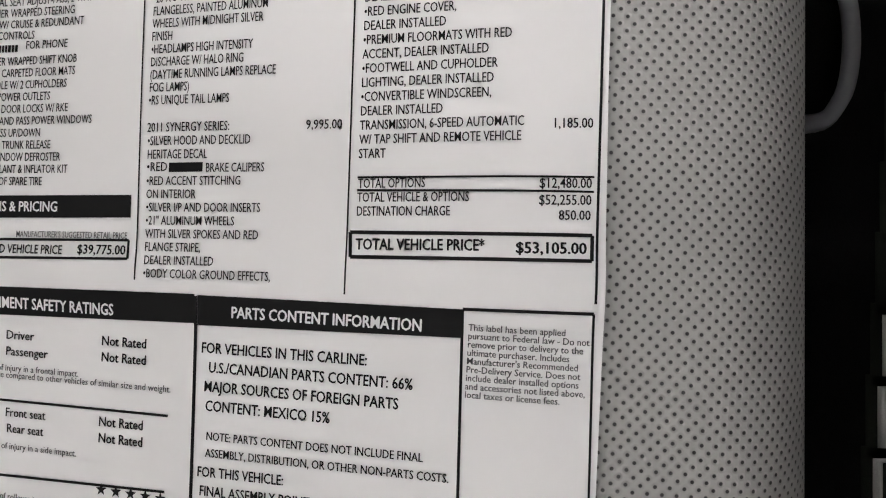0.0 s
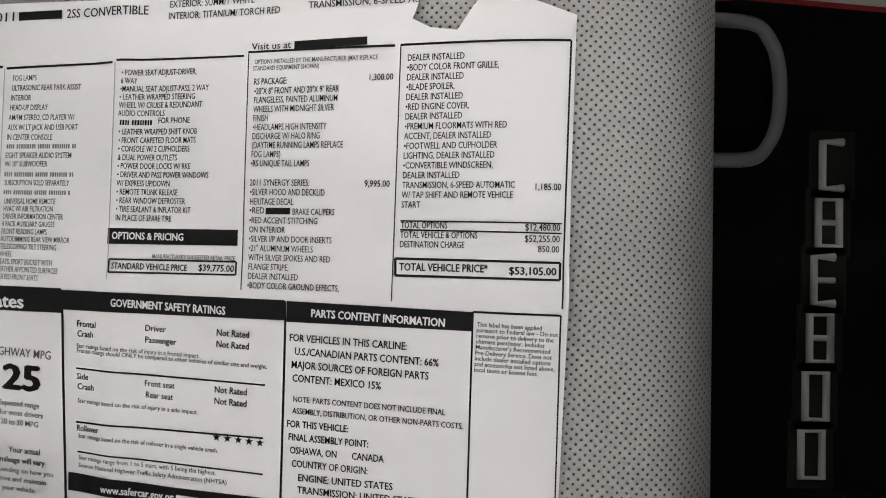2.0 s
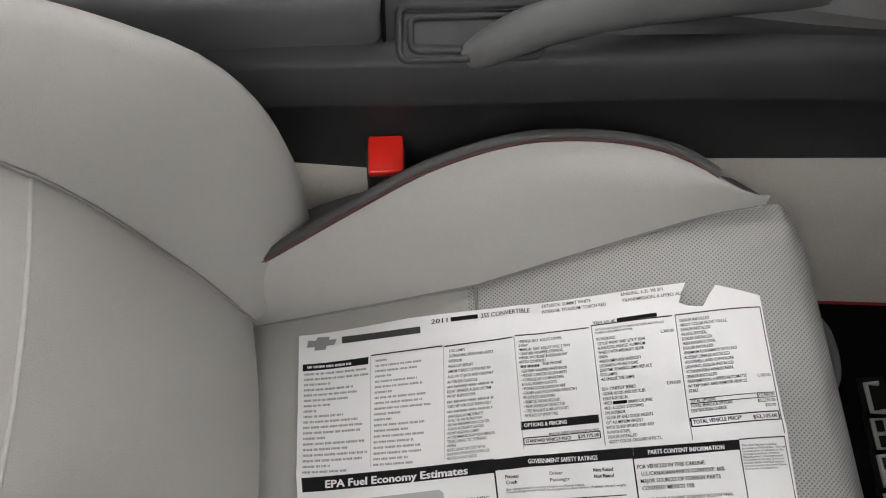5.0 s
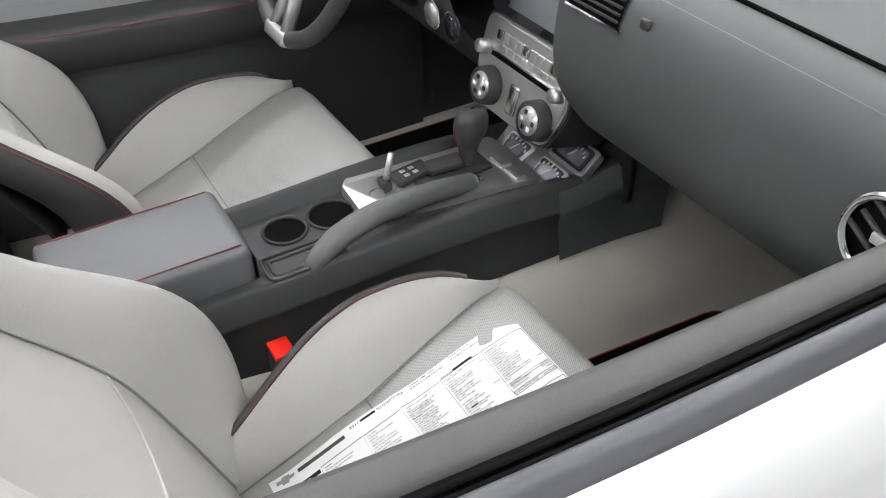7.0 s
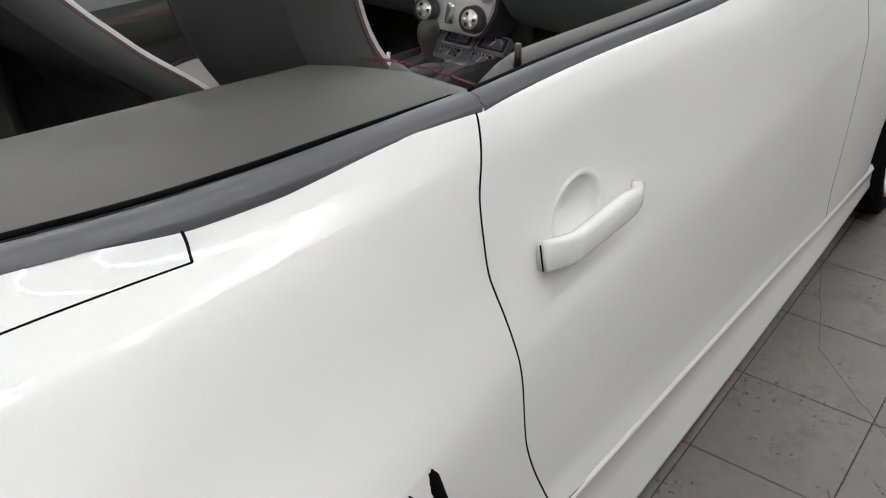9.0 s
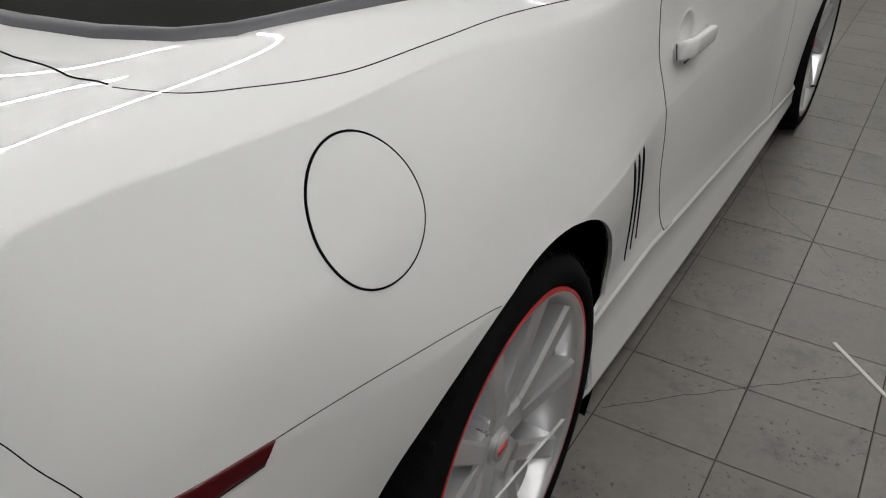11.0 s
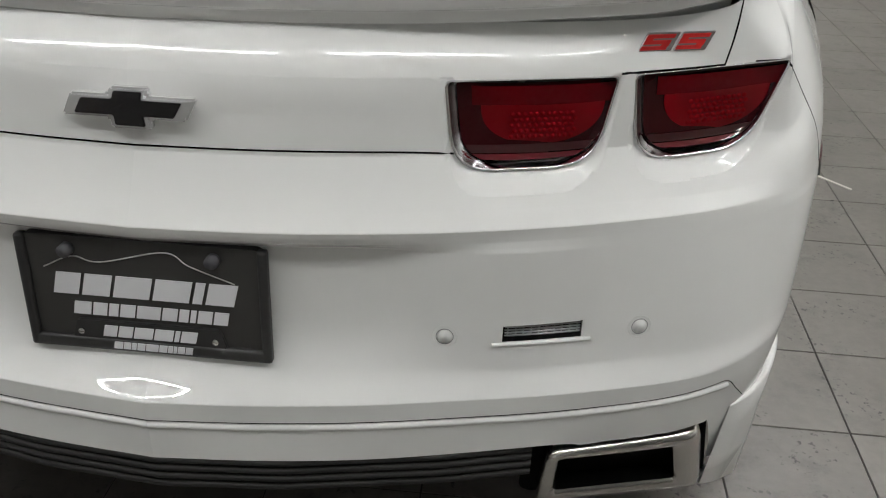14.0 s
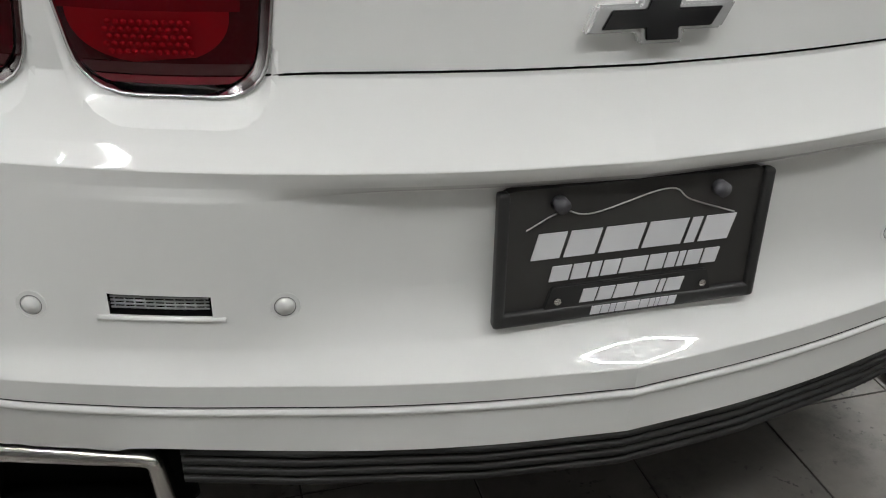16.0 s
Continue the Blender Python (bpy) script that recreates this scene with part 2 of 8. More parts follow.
columns.append([(0.675, -0.832, 1.045), (0.70, -0.825, 0.968), (0.70, -0.825, 0.92), (0.70, -0.828, 0.878), (0.705, -0.863, 0.818),
                (0.71, -0.876, 0.803), (0.712, -0.878, 0.785), (0.712, -0.879, 0.772), (0.72, -0.890, 0.667), (0.72, -0.898, 0.61),
                (0.72, -0.910, 0.577), (0.72, -0.908, 0.55), (0.706, -0.872, 0.362)])
columns.append([(0.66, -0.775, 1.075), (0.745, -0.790, 0.99), (0.765, -0.782, 0.93), (0.778, -0.782, 0.875), (0.793, -0.793, 0.825),
                (0.798, -0.794, 0.795), (0.803, -0.793, 0.779), (0.804, -0.793, 0.772), (0.813, -0.795, 0.667), (0.812, -0.803, 0.61),
                (0.808, -0.815, 0.577), (0.805, -0.815, 0.55), (0.785, -0.80, 0.36)])
side_column(-0.68, (0.648, 0.700, 0.757, 0.808, 0.848, 0.853, 0.857, 0.858, 0.862, 0.862, 0.860, 0.858, 0.845),
            (1.084, 1.076, 1.060, 0.952, 0.83, 0.80, 0.775, 0.768, 0.667, 0.61, 0.575, 0.55, 0.30))
side_column(-0.50, (0.628, 0.695, 0.780, 0.846, 0.888, 0.894, 0.897, 0.897, 0.897, 0.893, 0.890, 0.888, 0.876),
            (1.090, 1.081, 1.063, 0.960, 0.85, 0.80, 0.775, 0.768, 0.667, 0.61, 0.55, 0.50, 0.26))
side_column(-0.30, (0.607, 0.692, 0.806, 0.871, 0.917, 0.932, 0.938, 0.939, 0.937, 0.930, 0.924, 0.920, 0.902),
            (1.090, 1.080, 1.058, 0.970, 0.86, 0.80, 0.76, 0.752, 0.667, 0.60, 0.52, 0.45, 0.24))
side_column(0.00, (0.645, 0.718, 0.796, 0.864, 0.917, 0.938, 0.952, 0.954, 0.956, 0.953, 0.950, 0.948, 0.94),
            (1.086, 1.066, 1.040, 0.966, 0.86, 0.80, 0.76, 0.752, 0.667, 0.60, 0.52, 0.45, 0.24))
side_column(0.43, (0.775, 0.80, 0.835, 0.862, 0.888, 0.918, 0.934, 0.937, 0.939, 0.930, 0.918, 0.922, 0.949),
            (1.062, 1.030, 1.005, 0.93, 0.85, 0.785, 0.74, 0.732, 0.65, 0.55, 0.45, 0.39, 0.242))
side_column(0.80, (0.836, 0.846, 0.858, 0.866, 0.874, 0.892, 0.901, 0.902, 0.908, 0.910, 0.912, 0.921, 0.944),
            (1.052, 1.040, 1.005, 0.93, 0.85, 0.77, 0.73, 0.722, 0.64, 0.55, 0.455, 0.395, 0.242))
side_column(1.40, (0.842, 0.853, 0.868, 0.878, 0.886, 0.897, 0.903, 0.904, 0.908, 0.910, 0.912, 0.921, 0.938),
            (1.006, 0.996, 0.965, 0.91, 0.84, 0.77, 0.73, 0.722, 0.63, 0.54, 0.40, 0.335, 0.238))
side_column(2.00, (0.840, 0.852, 0.870, 0.885, 0.897, 0.906, 0.910, 0.910, 0.912, 0.914, 0.915, 0.921, 0.932),
            (0.972, 0.962, 0.935, 0.89, 0.83, 0.77, 0.73, 0.722, 0.62, 0.53, 0.36, 0.29, 0.232))
side_column(2.40, (0.800, 0.815, 0.845, 0.885, 0.915, 0.936, 0.946, 0.947, 0.950, 0.946, 0.938, 0.935, 0.935),
            (0.955, 0.947, 0.925, 0.885, 0.83, 0.77, 0.73, 0.722, 0.62, 0.53, 0.36, 0.28, 0.225))
side_column(2.85, (0.760, 0.775, 0.820, 0.875, 0.925, 0.955, 0.968, 0.969, 0.970, 0.965, 0.955, 0.945, 0.93),
            (0.935, 0.928, 0.91, 0.875, 0.83, 0.78, 0.74, 0.732, 0.62, 0.53, 0.40, 0.30, 0.20))
side_column(3.40, (0.700, 0.715, 0.755, 0.800, 0.850, 0.875, 0.885, 0.886, 0.890, 0.890, 0.885, 0.875, 0.85),
            (0.86, 0.853, 0.84, 0.81, 0.77, 0.73, 0.69, 0.682, 0.58, 0.50, 0.40, 0.30, 0.20))
side_column(3.75, (0.52, 0.53, 0.56, 0.59, 0.61, 0.625, 0.63, 0.631, 0.635, 0.635, 0.63, 0.62, 0.60),
            (0.78, 0.773, 0.76, 0.73, 0.70, 0.67, 0.63, 0.622, 0.55, 0.48, 0.41, 0.31, 0.22))

NET = np.array(columns)
steps = np.r_[0, np.cumsum(np.linalg.norm(np.diff(NET[:, 6], axis=0), axis=1))]
S_AT = np.unique(np.r_[np.arange(0, steps[-1], 0.011), steps[-1]])
along = spline(steps, NET, S_AT)
HEIGHT = np.cumsum([0, 0.056, 0.05, 0.06, 0.07, 0.018, 0.027, 0.013, 0.10, 0.06, 0.05, 0.03, 0.12])
CREASES = (3, 5, 7, 10)
near_crease = np.concatenate([HEIGHT[c] + np.array((-0.005, -0.0016, 0.0016, 0.005)) for c in CREASES] + [HEIGHT[2] + np.array((-0.005, 0.005))])
L_AT = np.unique(np.r_[np.arange(0, HEIGHT[-1], 0.009), HEIGHT, near_crease].round(5))


def ease(a, b, v):
    t = np.clip((np.asarray(v, float) - a) / (b - a), 0, 1)
    return t * t * (3 - 2 * t)


levels_ = np.transpose(along, (1, 0, 2))
smooth_skin = np.transpose(spline(HEIGHT, levels_, L_AT), (1, 0, 2))
cuts = (0,) + CREASES + (len(HEIGHT) - 1,)
pieces_ = []
for a, b in zip(cuts[:-1], cuts[1:]):
    own = L_AT[(L_AT >= HEIGHT[a] - 1e-6) & ((L_AT < HEIGHT[b] - 1e-6) | (b == len(HEIGHT) - 1))]
    pieces_.append(spline(HEIGHT[a:b + 1], levels_[a:b + 1], own))
sharp_skin = np.transpose(np.concatenate(pieces_), (1, 0, 2))
fade = (1 - ease(0.62, 0.86, S_AT))[:, None, None]
SKIN = sharp_skin * fade + smooth_skin * (1 - fade)
# a tight shoulder edge along the flank
b = 2
low_, high_ = L_AT[L_AT < HEIGHT[b] - 1e-6], L_AT[L_AT >= HEIGHT[b] - 1e-6]
edged = np.concatenate([spline(HEIGHT[:b + 1], levels_[:b + 1], low_), spline(HEIGHT[b:], levels_[b:], high_)])
hard = (ease(0.80, 1.0, S_AT) * (1 - ease(1.45, 1.95, S_AT)))[:, None, None]
SKIN = SKIN * (1 - hard) + np.transpose(edged, (1, 0, 2)) * hard
# the haunch swells round the rear wheel
ring_at = np.hypot((SKIN[..., 1] - 0.03) / 0.455, (SKIN[..., 2] - 0.36) / 0.408)
SKIN[..., 0] += 0.006 * (1 - ease(1.28, 1.42, ring_at)) * ease(-0.46, -0.22, SKIN[..., 1]) * ease(0.36, 0.5, SKIN[..., 2])

# fair the lines along the body; the keel crease behind stays sharp
reach = np.minimum(0.3 * S_AT + 0.003, np.interp(S_AT, (0.0, 0.6, 0.7, 1.0, 1.2, 9.0), (0.03, 0.03, 0.018, 0.022, 0.05, 0.05)))
weigh = np.exp(-0.5 * ((S_AT[:, None] - S_AT[None]) / reach[:, None]) ** 2)
across = np.exp(-0.5 * ((S_AT[:, None] + S_AT[None]) / reach[:, None]) ** 2)
total = (weigh + across).sum(1)[:, None, None]
held = SKIN[-12:].copy()
SKIN = (np.einsum("ij,jkc->ikc", weigh, SKIN) + np.einsum("ij,jkc->ikc", across, SKIN * (-1, 1, 1))) / total
SKIN[-12:] = held
SKIN[0, :, 0] = 0.0


SKIN_FLAT = SKIN.reshape(-1, 3)
skin_du = np.gradient(SKIN, axis=0)
skin_dv = np.gradient(SKIN, axis=1)
SKIN_N = np.cross(skin_dv, skin_du)
SKIN_N /= np.linalg.norm(SKIN_N, axis=2, keepdims=True) + 1e-12
if SKIN_N[len(S_AT) // 2, len(L_AT) // 2, 0] < 0:
    SKIN_N = -SKIN_N
N_FLAT = SKIN_N.reshape(-1, 3)


REAR_ROWS = int(np.searchsorted(S_AT, 1.12))
SIDE_ROWS = int(np.searchsorted(S_AT, 0.84))


def skin_at(axis, a, z, lo, hi):
    """Solves for the grid place of the skin where one plan axis and the height are given."""
    rows = SKIN[lo:hi]
    d = (rows[..., axis] - a) ** 2 + (rows[..., 2] - z) ** 2
    i0, k0 = np.unravel_index(np.argmin(d), d.shape)
    u, v = float(i0), float(k0)
    n_, m_ = rows.shape[:2]
    for tries in range(45):
        i, k = int(min(max(u, 0), n_ - 2)), int(min(max(v, 0), m_ - 2))
        f, g = u - i, v - k
        A, B, C, D = rows[i, k], rows[i + 1, k], rows[i, k + 1], rows[i + 1, k + 1]
        p = A * (1 - f) * (1 - g) + B * f * (1 - g) + C * (1 - f) * g + D * f * g
        du = (B - A) * (1 - g) + (D - C) * g
        dv = (C - A) * (1 - f) + (D - B) * f
        J = np.array([[du[axis], dv[axis]], [du[2], dv[2]]])
        e = np.array([a - p[axis], z - p[2]])
        if abs(np.linalg.det(J)) < 1e-9 or np.abs(e).max() < 1e-6:
            break
        s = np.clip(np.linalg.solve(J, e), -1.5, 1.5) * (1.0 if tries < 20 else 0.5)
        u, v = min(max(u + s[0], 0), n_ - 1.001), min(max(v + s[1], 0), m_ - 1.001)
    i, k = int(u), int(v)
    f, g = u - i, v - k
    mixed = lambda Q: Q[i, k] * (1 - f) * (1 - g) + Q[i + 1, k] * f * (1 - g) + Q[i, k + 1] * (1 - f) * g + Q[i + 1, k + 1] * f * g
    n = mixed(SKIN_N[lo:hi])
    return mixed(rows), n / np.linalg.norm(n)


def skin_rear(x, z):
    """The body's place and normal behind the car at x, z."""
    p, n = skin_at(0, abs(x), z, 0, REAR_ROWS)
    s = -1 if x < 0 else 1
    return Vector((s * p[0], p[1], p[2])), Vector((s * n[0], n[1], n[2]))


def skin_side(y, z):
    """The body's place and normal on its right flank at y, z."""
    p, n = skin_at(1, y, z, SIDE_ROWS, len(S_AT))
    return Vector(p), Vector(n)


# openings in the skin: outlines in x, z (rear) or y, z (side)


def lamp_outline(tl, tr, br, bl):
    """Square upper and well rounded lower corners."""
    up = round_outline([tl, tr, br, bl], 0.007, 3)
    low = round_outline([tl, tr, br, bl], 0.046, 6)
    return [(x, z) for x, z in up[:8]] + [(x, z) for x, z in low[14:]]


LAMP_IN = lamp_outline((0.344, 0.965), (0.539, 0.965), (0.521, 0.836), (0.357, 0.836))
LAMP_OUT = lamp_outline((0.556, 0.966), (0.752, 0.967), (0.713, 0.836), (0.567, 0.837))
BEZEL_IN = lamp_outline((0.344, 0.965), (0.539, 0.965), (0.519, 0.858), (0.357, 0.857))
BEZEL_OUT = lamp_outline((0.556, 0.966), (0.752, 0.967), (0.712, 0.857), (0.568, 0.858))
BUMP_LAMP = [(0.428, 0.672), (0.525, 0.672), (0.525, 0.650), (0.428, 0.650)]
ARCH_Y, ARCH_Z, ARCH_R = 0.03, 0.36, 0.405
FRONT_Y = 2.862
ARCH = [(0.393, 0.10), (0.393, 0.25), (0.396, 0.405), (0.43, 0.418)] + [(ARCH_Y + 0.455 * math.cos(a), ARCH_Z + 0.408 * math.sin(a)) for a in np.linspace(0.17, math.pi + 0.62, 56)]
ARCH = [(y if y > ARCH_Y else ARCH_Y + (y - ARCH_Y) * (1 + 0.05 * min(1.0, (ARCH_Y - y) / 0.3)), z) for y, z in ARCH]
ARCH_FRONT = [(FRONT_Y + 0.39 * math.cos(a), ARCH_Z + 0.39 * math.sin(a)) for a in np.linspace(-0.62, math.pi + 0.62, 60)]
PIPE_HOLE = round_outline([(0.474, 0.483), (0.722, 0.475), (0.742, 0.40), (0.75, 0.30), (0.75, 0.10), (0.474, 0.10)], 0.015)


def inside(px, pz, outline):
    hit = np.zeros(len(px), bool)
    n = len(outline)
    for i in range(n):
        (x1, y1), (x2, y2) = outline[i], outline[(i + 1) % n]
        if y1 == y2:
            continue
        c = ((y1 > pz) != (y2 > pz)) & (px < (x2 - x1) * (pz - y1) / (y2 - y1) + x1)
        hit ^= c
    return hit


def nearest_on(p, outline):
    best, at_ = 1e9, None
    n = len(outline)
    for i in range(n):
        a, b = np.array(outline[i]), np.array(outline[(i + 1) % n])
        t = np.clip(np.dot(p - a, b - a) / (np.dot(b - a, b - a) + 1e-12), 0, 1)
        q = a + t * (b - a)
        d = np.sum((p - q) ** 2)
        if d < best:
            best, at_ = d, q
    return at_


rear_zone = np.repeat(S_AT < 1.0, len(L_AT))
side_zone = np.repeat(S_AT > 0.9, len(L_AT))
hole = np.zeros(len(SKIN_FLAT), bool)
VERTS = SKIN_FLAT.copy()
for outline, zone, axis in ((LAMP_IN, rear_zone, 0), (LAMP_OUT, rear_zone, 0), (BUMP_LAMP, rear_zone, 0), (PIPE_HOLE, rear_zone, 0),
                            (ARCH, side_zone, 1), (ARCH_FRONT, side_zone, 1)):
    px, pz = SKIN_FLAT[:, axis], SKIN_FLAT[:, 2]
    ins = inside(px, pz, outline) & zone
    gridded = ins.reshape(len(S_AT), len(L_AT))
    rim = np.zeros_like(gridded)
    rim[1:] |= gridded[:-1]
    rim[:-1] |= gridded[1:]
    rim[:, 1:] |= gridded[:, :-1]
    rim[:, :-1] |= gridded[:, 1:]
    rim[1:, 1:] |= gridded[:-1, :-1]
    rim[:-1, :-1] |= gridded[1:, 1:]
    rim[1:, :-1] |= gridded[:-1, 1:]
    rim[:-1, 1:] |= gridded[1:, :-1]
    rim = (rim & ~gridded).ravel()
    for i in np.nonzero(rim)[0]:
        q = nearest_on(np.array([px[i], pz[i]]), outline)
        if np.hypot(*(q - (px[i], pz[i]))) < 0.028:
            VERTS[i, axis], VERTS[i, 2] = q
            if outline is ARCH:
                VERTS[i] = skin_at(1, q[0], max(q[1], 0.245), SIDE_ROWS, len(S_AT))[0]
    hole |= ins

# panels: door, quarter, rear fascia, deck face, fender
NL = len(L_AT)
FACES = {}


def panel_of(p, s):
    x, y, z = p
    if s < 1.0 and y < -0.70 or y < -0.55 and z < 0.80:
        if z > 0.882 and x < 0.672 and y < -0.8:
            return "deck_face"
        if y > -0.80 and z > 0.80 + 0.19 * max(0.0, (-0.684 - y) / 0.106) ** 0.8 or z > 0.967 and y > -0.85:
            return "quarter_panel"
        return "rear_bumper" if z > 0.548 else "rear_valance"
    if y < -0.30 and z < 0.775:
        return "rear_bumper" if z > 0.44 else "rear_valance"
    if y < 0.80 or y < 0.86 and z < 0.42:
        return "quarter_panel" if z > 0.40 else "side_skirt"
    if y < 2.02:
        if ((y - 0.962) / 0.062) ** 2 + ((z - 0.852) / 0.052) ** 2 < 1:
            return "handle_recess"
        return "door_skin" if z > 0.40 - 0.09 * (y - 0.8) else "side_skirt"
    return "front_fender" if z > 0.28 else "side_skirt"


mid = (SKIN[:-1, :-1] + SKIN[1:, 1:]) / 2
for i in range(len(S_AT) - 1):
    for k in range(NL - 1):
        a, b, c, d = i * NL + k, i * NL + k + 1, (i + 1) * NL + k + 1, (i + 1) * NL + k
        if hole[a] or hole[b] or hole[c] or hole[d]:
            continue
        where = panel_of(mid[i, k], S_AT[i])
        if -0.42 < mid[i, k, 1] < 0.0 and mid[i, k, 2] < 0.36:
            continue
        if where == "handle_recess" or where == "side_skirt" and 0.36 < mid[i, k, 1] < 2.56:
            continue
        FACES.setdefault(where, []).append((a, b, c, d))


def skin_panel(name, faces, mat_, label=""):
    ids = sorted({v for f in faces for v in f})
    at_ = {v: n for n, v in enumerate(ids)}
    me = mesh_from(name, VERTS[ids], [[at_[v] for v in f] for f in faces])
    me.normals_split_custom_set_from_vertices([tuple(N_FLAT[v]) for v in ids])
    part(name, me, mat_, car, label)
    left = mesh_from(name, VERTS[ids] * (-1, 1, 1), [[at_[v] for v in f][::-1] for f in faces])
    left.normals_split_custom_set_from_vertices([(-N_FLAT[v][0], N_FLAT[v][1], N_FLAT[v][2]) for v in ids])
    part(name, left, mat_, car, label)


for name, faces in FACES.items():
    skin_panel(name, faces, PAINT)


def lip(outline, at_, depth, mat_, name):
    """The inward flange round an opening."""
    ring = []
    for q in outline:
        p, n = at_(*q)
        ring.append([p, p - n * (depth if q[1] > 0.34 or q[0] > 0.0 else 0.0)])
    P = np.array([[tuple(a), tuple(b)] for a, b in ring])
    me = grid(P, closed_u=True)
    part(name, me, mat_, car)
    part(name, mirror_mesh(me), mat_, car)


lip(ARCH[1:-2], lambda y, z: (skin_side(y, max(z, 0.25))[0], Vector((1, 0, 0))), 0.008, PAINT, "arch_flange")
for g in range(3):
    rows = []
    for w in np.linspace(0, 1, 22):
        zc = 0.727 - 0.002 * g - (0.275 - 0.012 * g) * w
        yc = 0.496 + 0.045 * g + (0.062 - 0.004 * g) * math.sin(w * 1.45) + 0.036 * w * w - 0.004 * g * w
        half_ = (0.0145 - 0.011 * w) * min(1.0, 0.25 + w * 9)
        row = []
        for k in np.linspace(-1, 1, 5):
            p, n = skin_side(yc + k * half_, zc + k * half_ * 0.5)
            row.append(tuple(p + n * (0.0016 if abs(k) < 0.9 else -0.002)))
        rows.append(row)
    me = grid(np.array(rows))
    part("gill_slot", me, GAP, car, "black curved gill slot")
    part("gill_slot", mirror_mesh(me), GAP, car, "black curved gill slot")


def wheel_house(y, name):
    """A black half drum behind the arch."""
    angles = np.linspace(-0.55, math.pi + 0.55, 44)
    P = []
    for x, r in ((None, 0.413), (0.90, 0.43), (0.66, 0.43)):
        row = []
        for a in angles:
            yy, zz = y + r * (1.12 if y < 1 else 1.0) * math.cos(a), ARCH_Z + r * math.sin(a)
            row.append((skin_side(yy, max(zz, 0.25))[0].x - 0.016 if x is None else x, yy, zz))
        P.append(row)
    me = grid(np.array(P))
    part(name, me, GAP, car, "black wheel housing")
    part(name, mirror_mesh(me), GAP, car, "black wheel housing")
    back = mesh_from("wheel_house_wall", P[2], [range(len(angles))], False)
    part("wheel_house_wall", back, GAP, car)
    part("wheel_house_wall", mirror_mesh(back), GAP, car)


wheel_house(ARCH_Y, "wheel_house")
wheel_house(FRONT_Y, "wheel_house")


def seam(points, at_, r=0.0017, name="panel_gap", both=True, lift=0.0):
    """A dark gap between panels along points of the skin."""
    fine = spline(np.arange(len(points)), points, np.linspace(0, len(points) - 1, 14 * (len(points) - 1) + 1))
    line = []
    for q in fine:
        p, n = at_(*q)
        line.append(p + n * (lift - r * 0.35))
    me = tube(line, r, 6)
    part(name, me, GAP, car)
    if both:
        part(name, mirror_mesh(me), GAP, car)


seam([(0.758, 0.953), (0.785, 0.914), (0.825, 0.853), (0.850, 0.792)], lambda x, z: skin_rear(x, z), 0.0008)
seam([(0.704, 0.9675), (0.742, 0.965), (0.758, 0.953)], skin_rear, 0.0012)
seam([(-0.523, 0.785), (-0.40, 0.785), (-0.28, 0.778), (-0.165, 0.7605), (-0.125, 0.752)], skin_side, 0.0008)
seam([(0.674, 1.043), (0.670, 1.0), (0.664, 0.967)], skin_rear, 0.0016)
seam([(0.565, 0.967), (0.62, 0.967), (0.664, 0.967)], skin_rear, 0.0018)
seam([(0.54, 0.967), (0.555, 0.967), (0.567, 0.967)], skin_rear, 0.0018)
seam([(0.0, 0.884), (0.1, 0.884), (0.2, 0.884), (0.3, 0.883), (0.358, 0.880)], skin_rear, 0.0013)
seam([(0.788, 1.050), (0.772, 1.0), (0.762, 0.95), (0.763, 0.88), (0.780, 0.80), (0.792, 0.72), (0.803, 0.58), (0.850, 0.455), (0.857, 0.437), (0.868, 0.415), (0.885, 0.395)], skin_side, 0.0018)
seam([(0.885, 0.392), (1.2, 0.358), (1.5, 0.326), (1.8, 0.303), (2.16, 0.277)], skin_side, 0.0018)
seam([(2.16, 0.27), (2.17, 0.5), (2.17, 0.75), (2.15, 0.95)], skin_side, 0.001)
seam([(0.0, 0.549), (0.2, 0.549), (0.4, 0.549), (0.6, 0.549), (0.71, 0.552), (0.735, 0.548), (0.755, 0.52), (0.775, 0.488)], skin_rear, 0.0008)
# proud upper lip of the valance, just under its joint
lip_pts = []
for x in np.linspace(0, 0.735, 60):
    p, n = skin_rear(x, float(np.interp(x, (0, 0.6, 0.71, 0.735), (0.5432, 0.5432, 0.546, 0.5425))))
    lip_pts.append([tuple(p + n * 0.0005 + Vector((0, 0, 0.0035))), tuple(p + n * 0.0035 + Vector((0, 0, 0.001))), tuple(p + n * 0.0035 - Vector((0, 0, 0.002))), tuple(p + n * 0.0005 - Vector((0, 0, 0.007)))])
me = grid(np.array(lip_pts)[::-1])
part("valance_lip", me, PAINT, car)
part("valance_lip", mirror_mesh(me), PAINT, car)


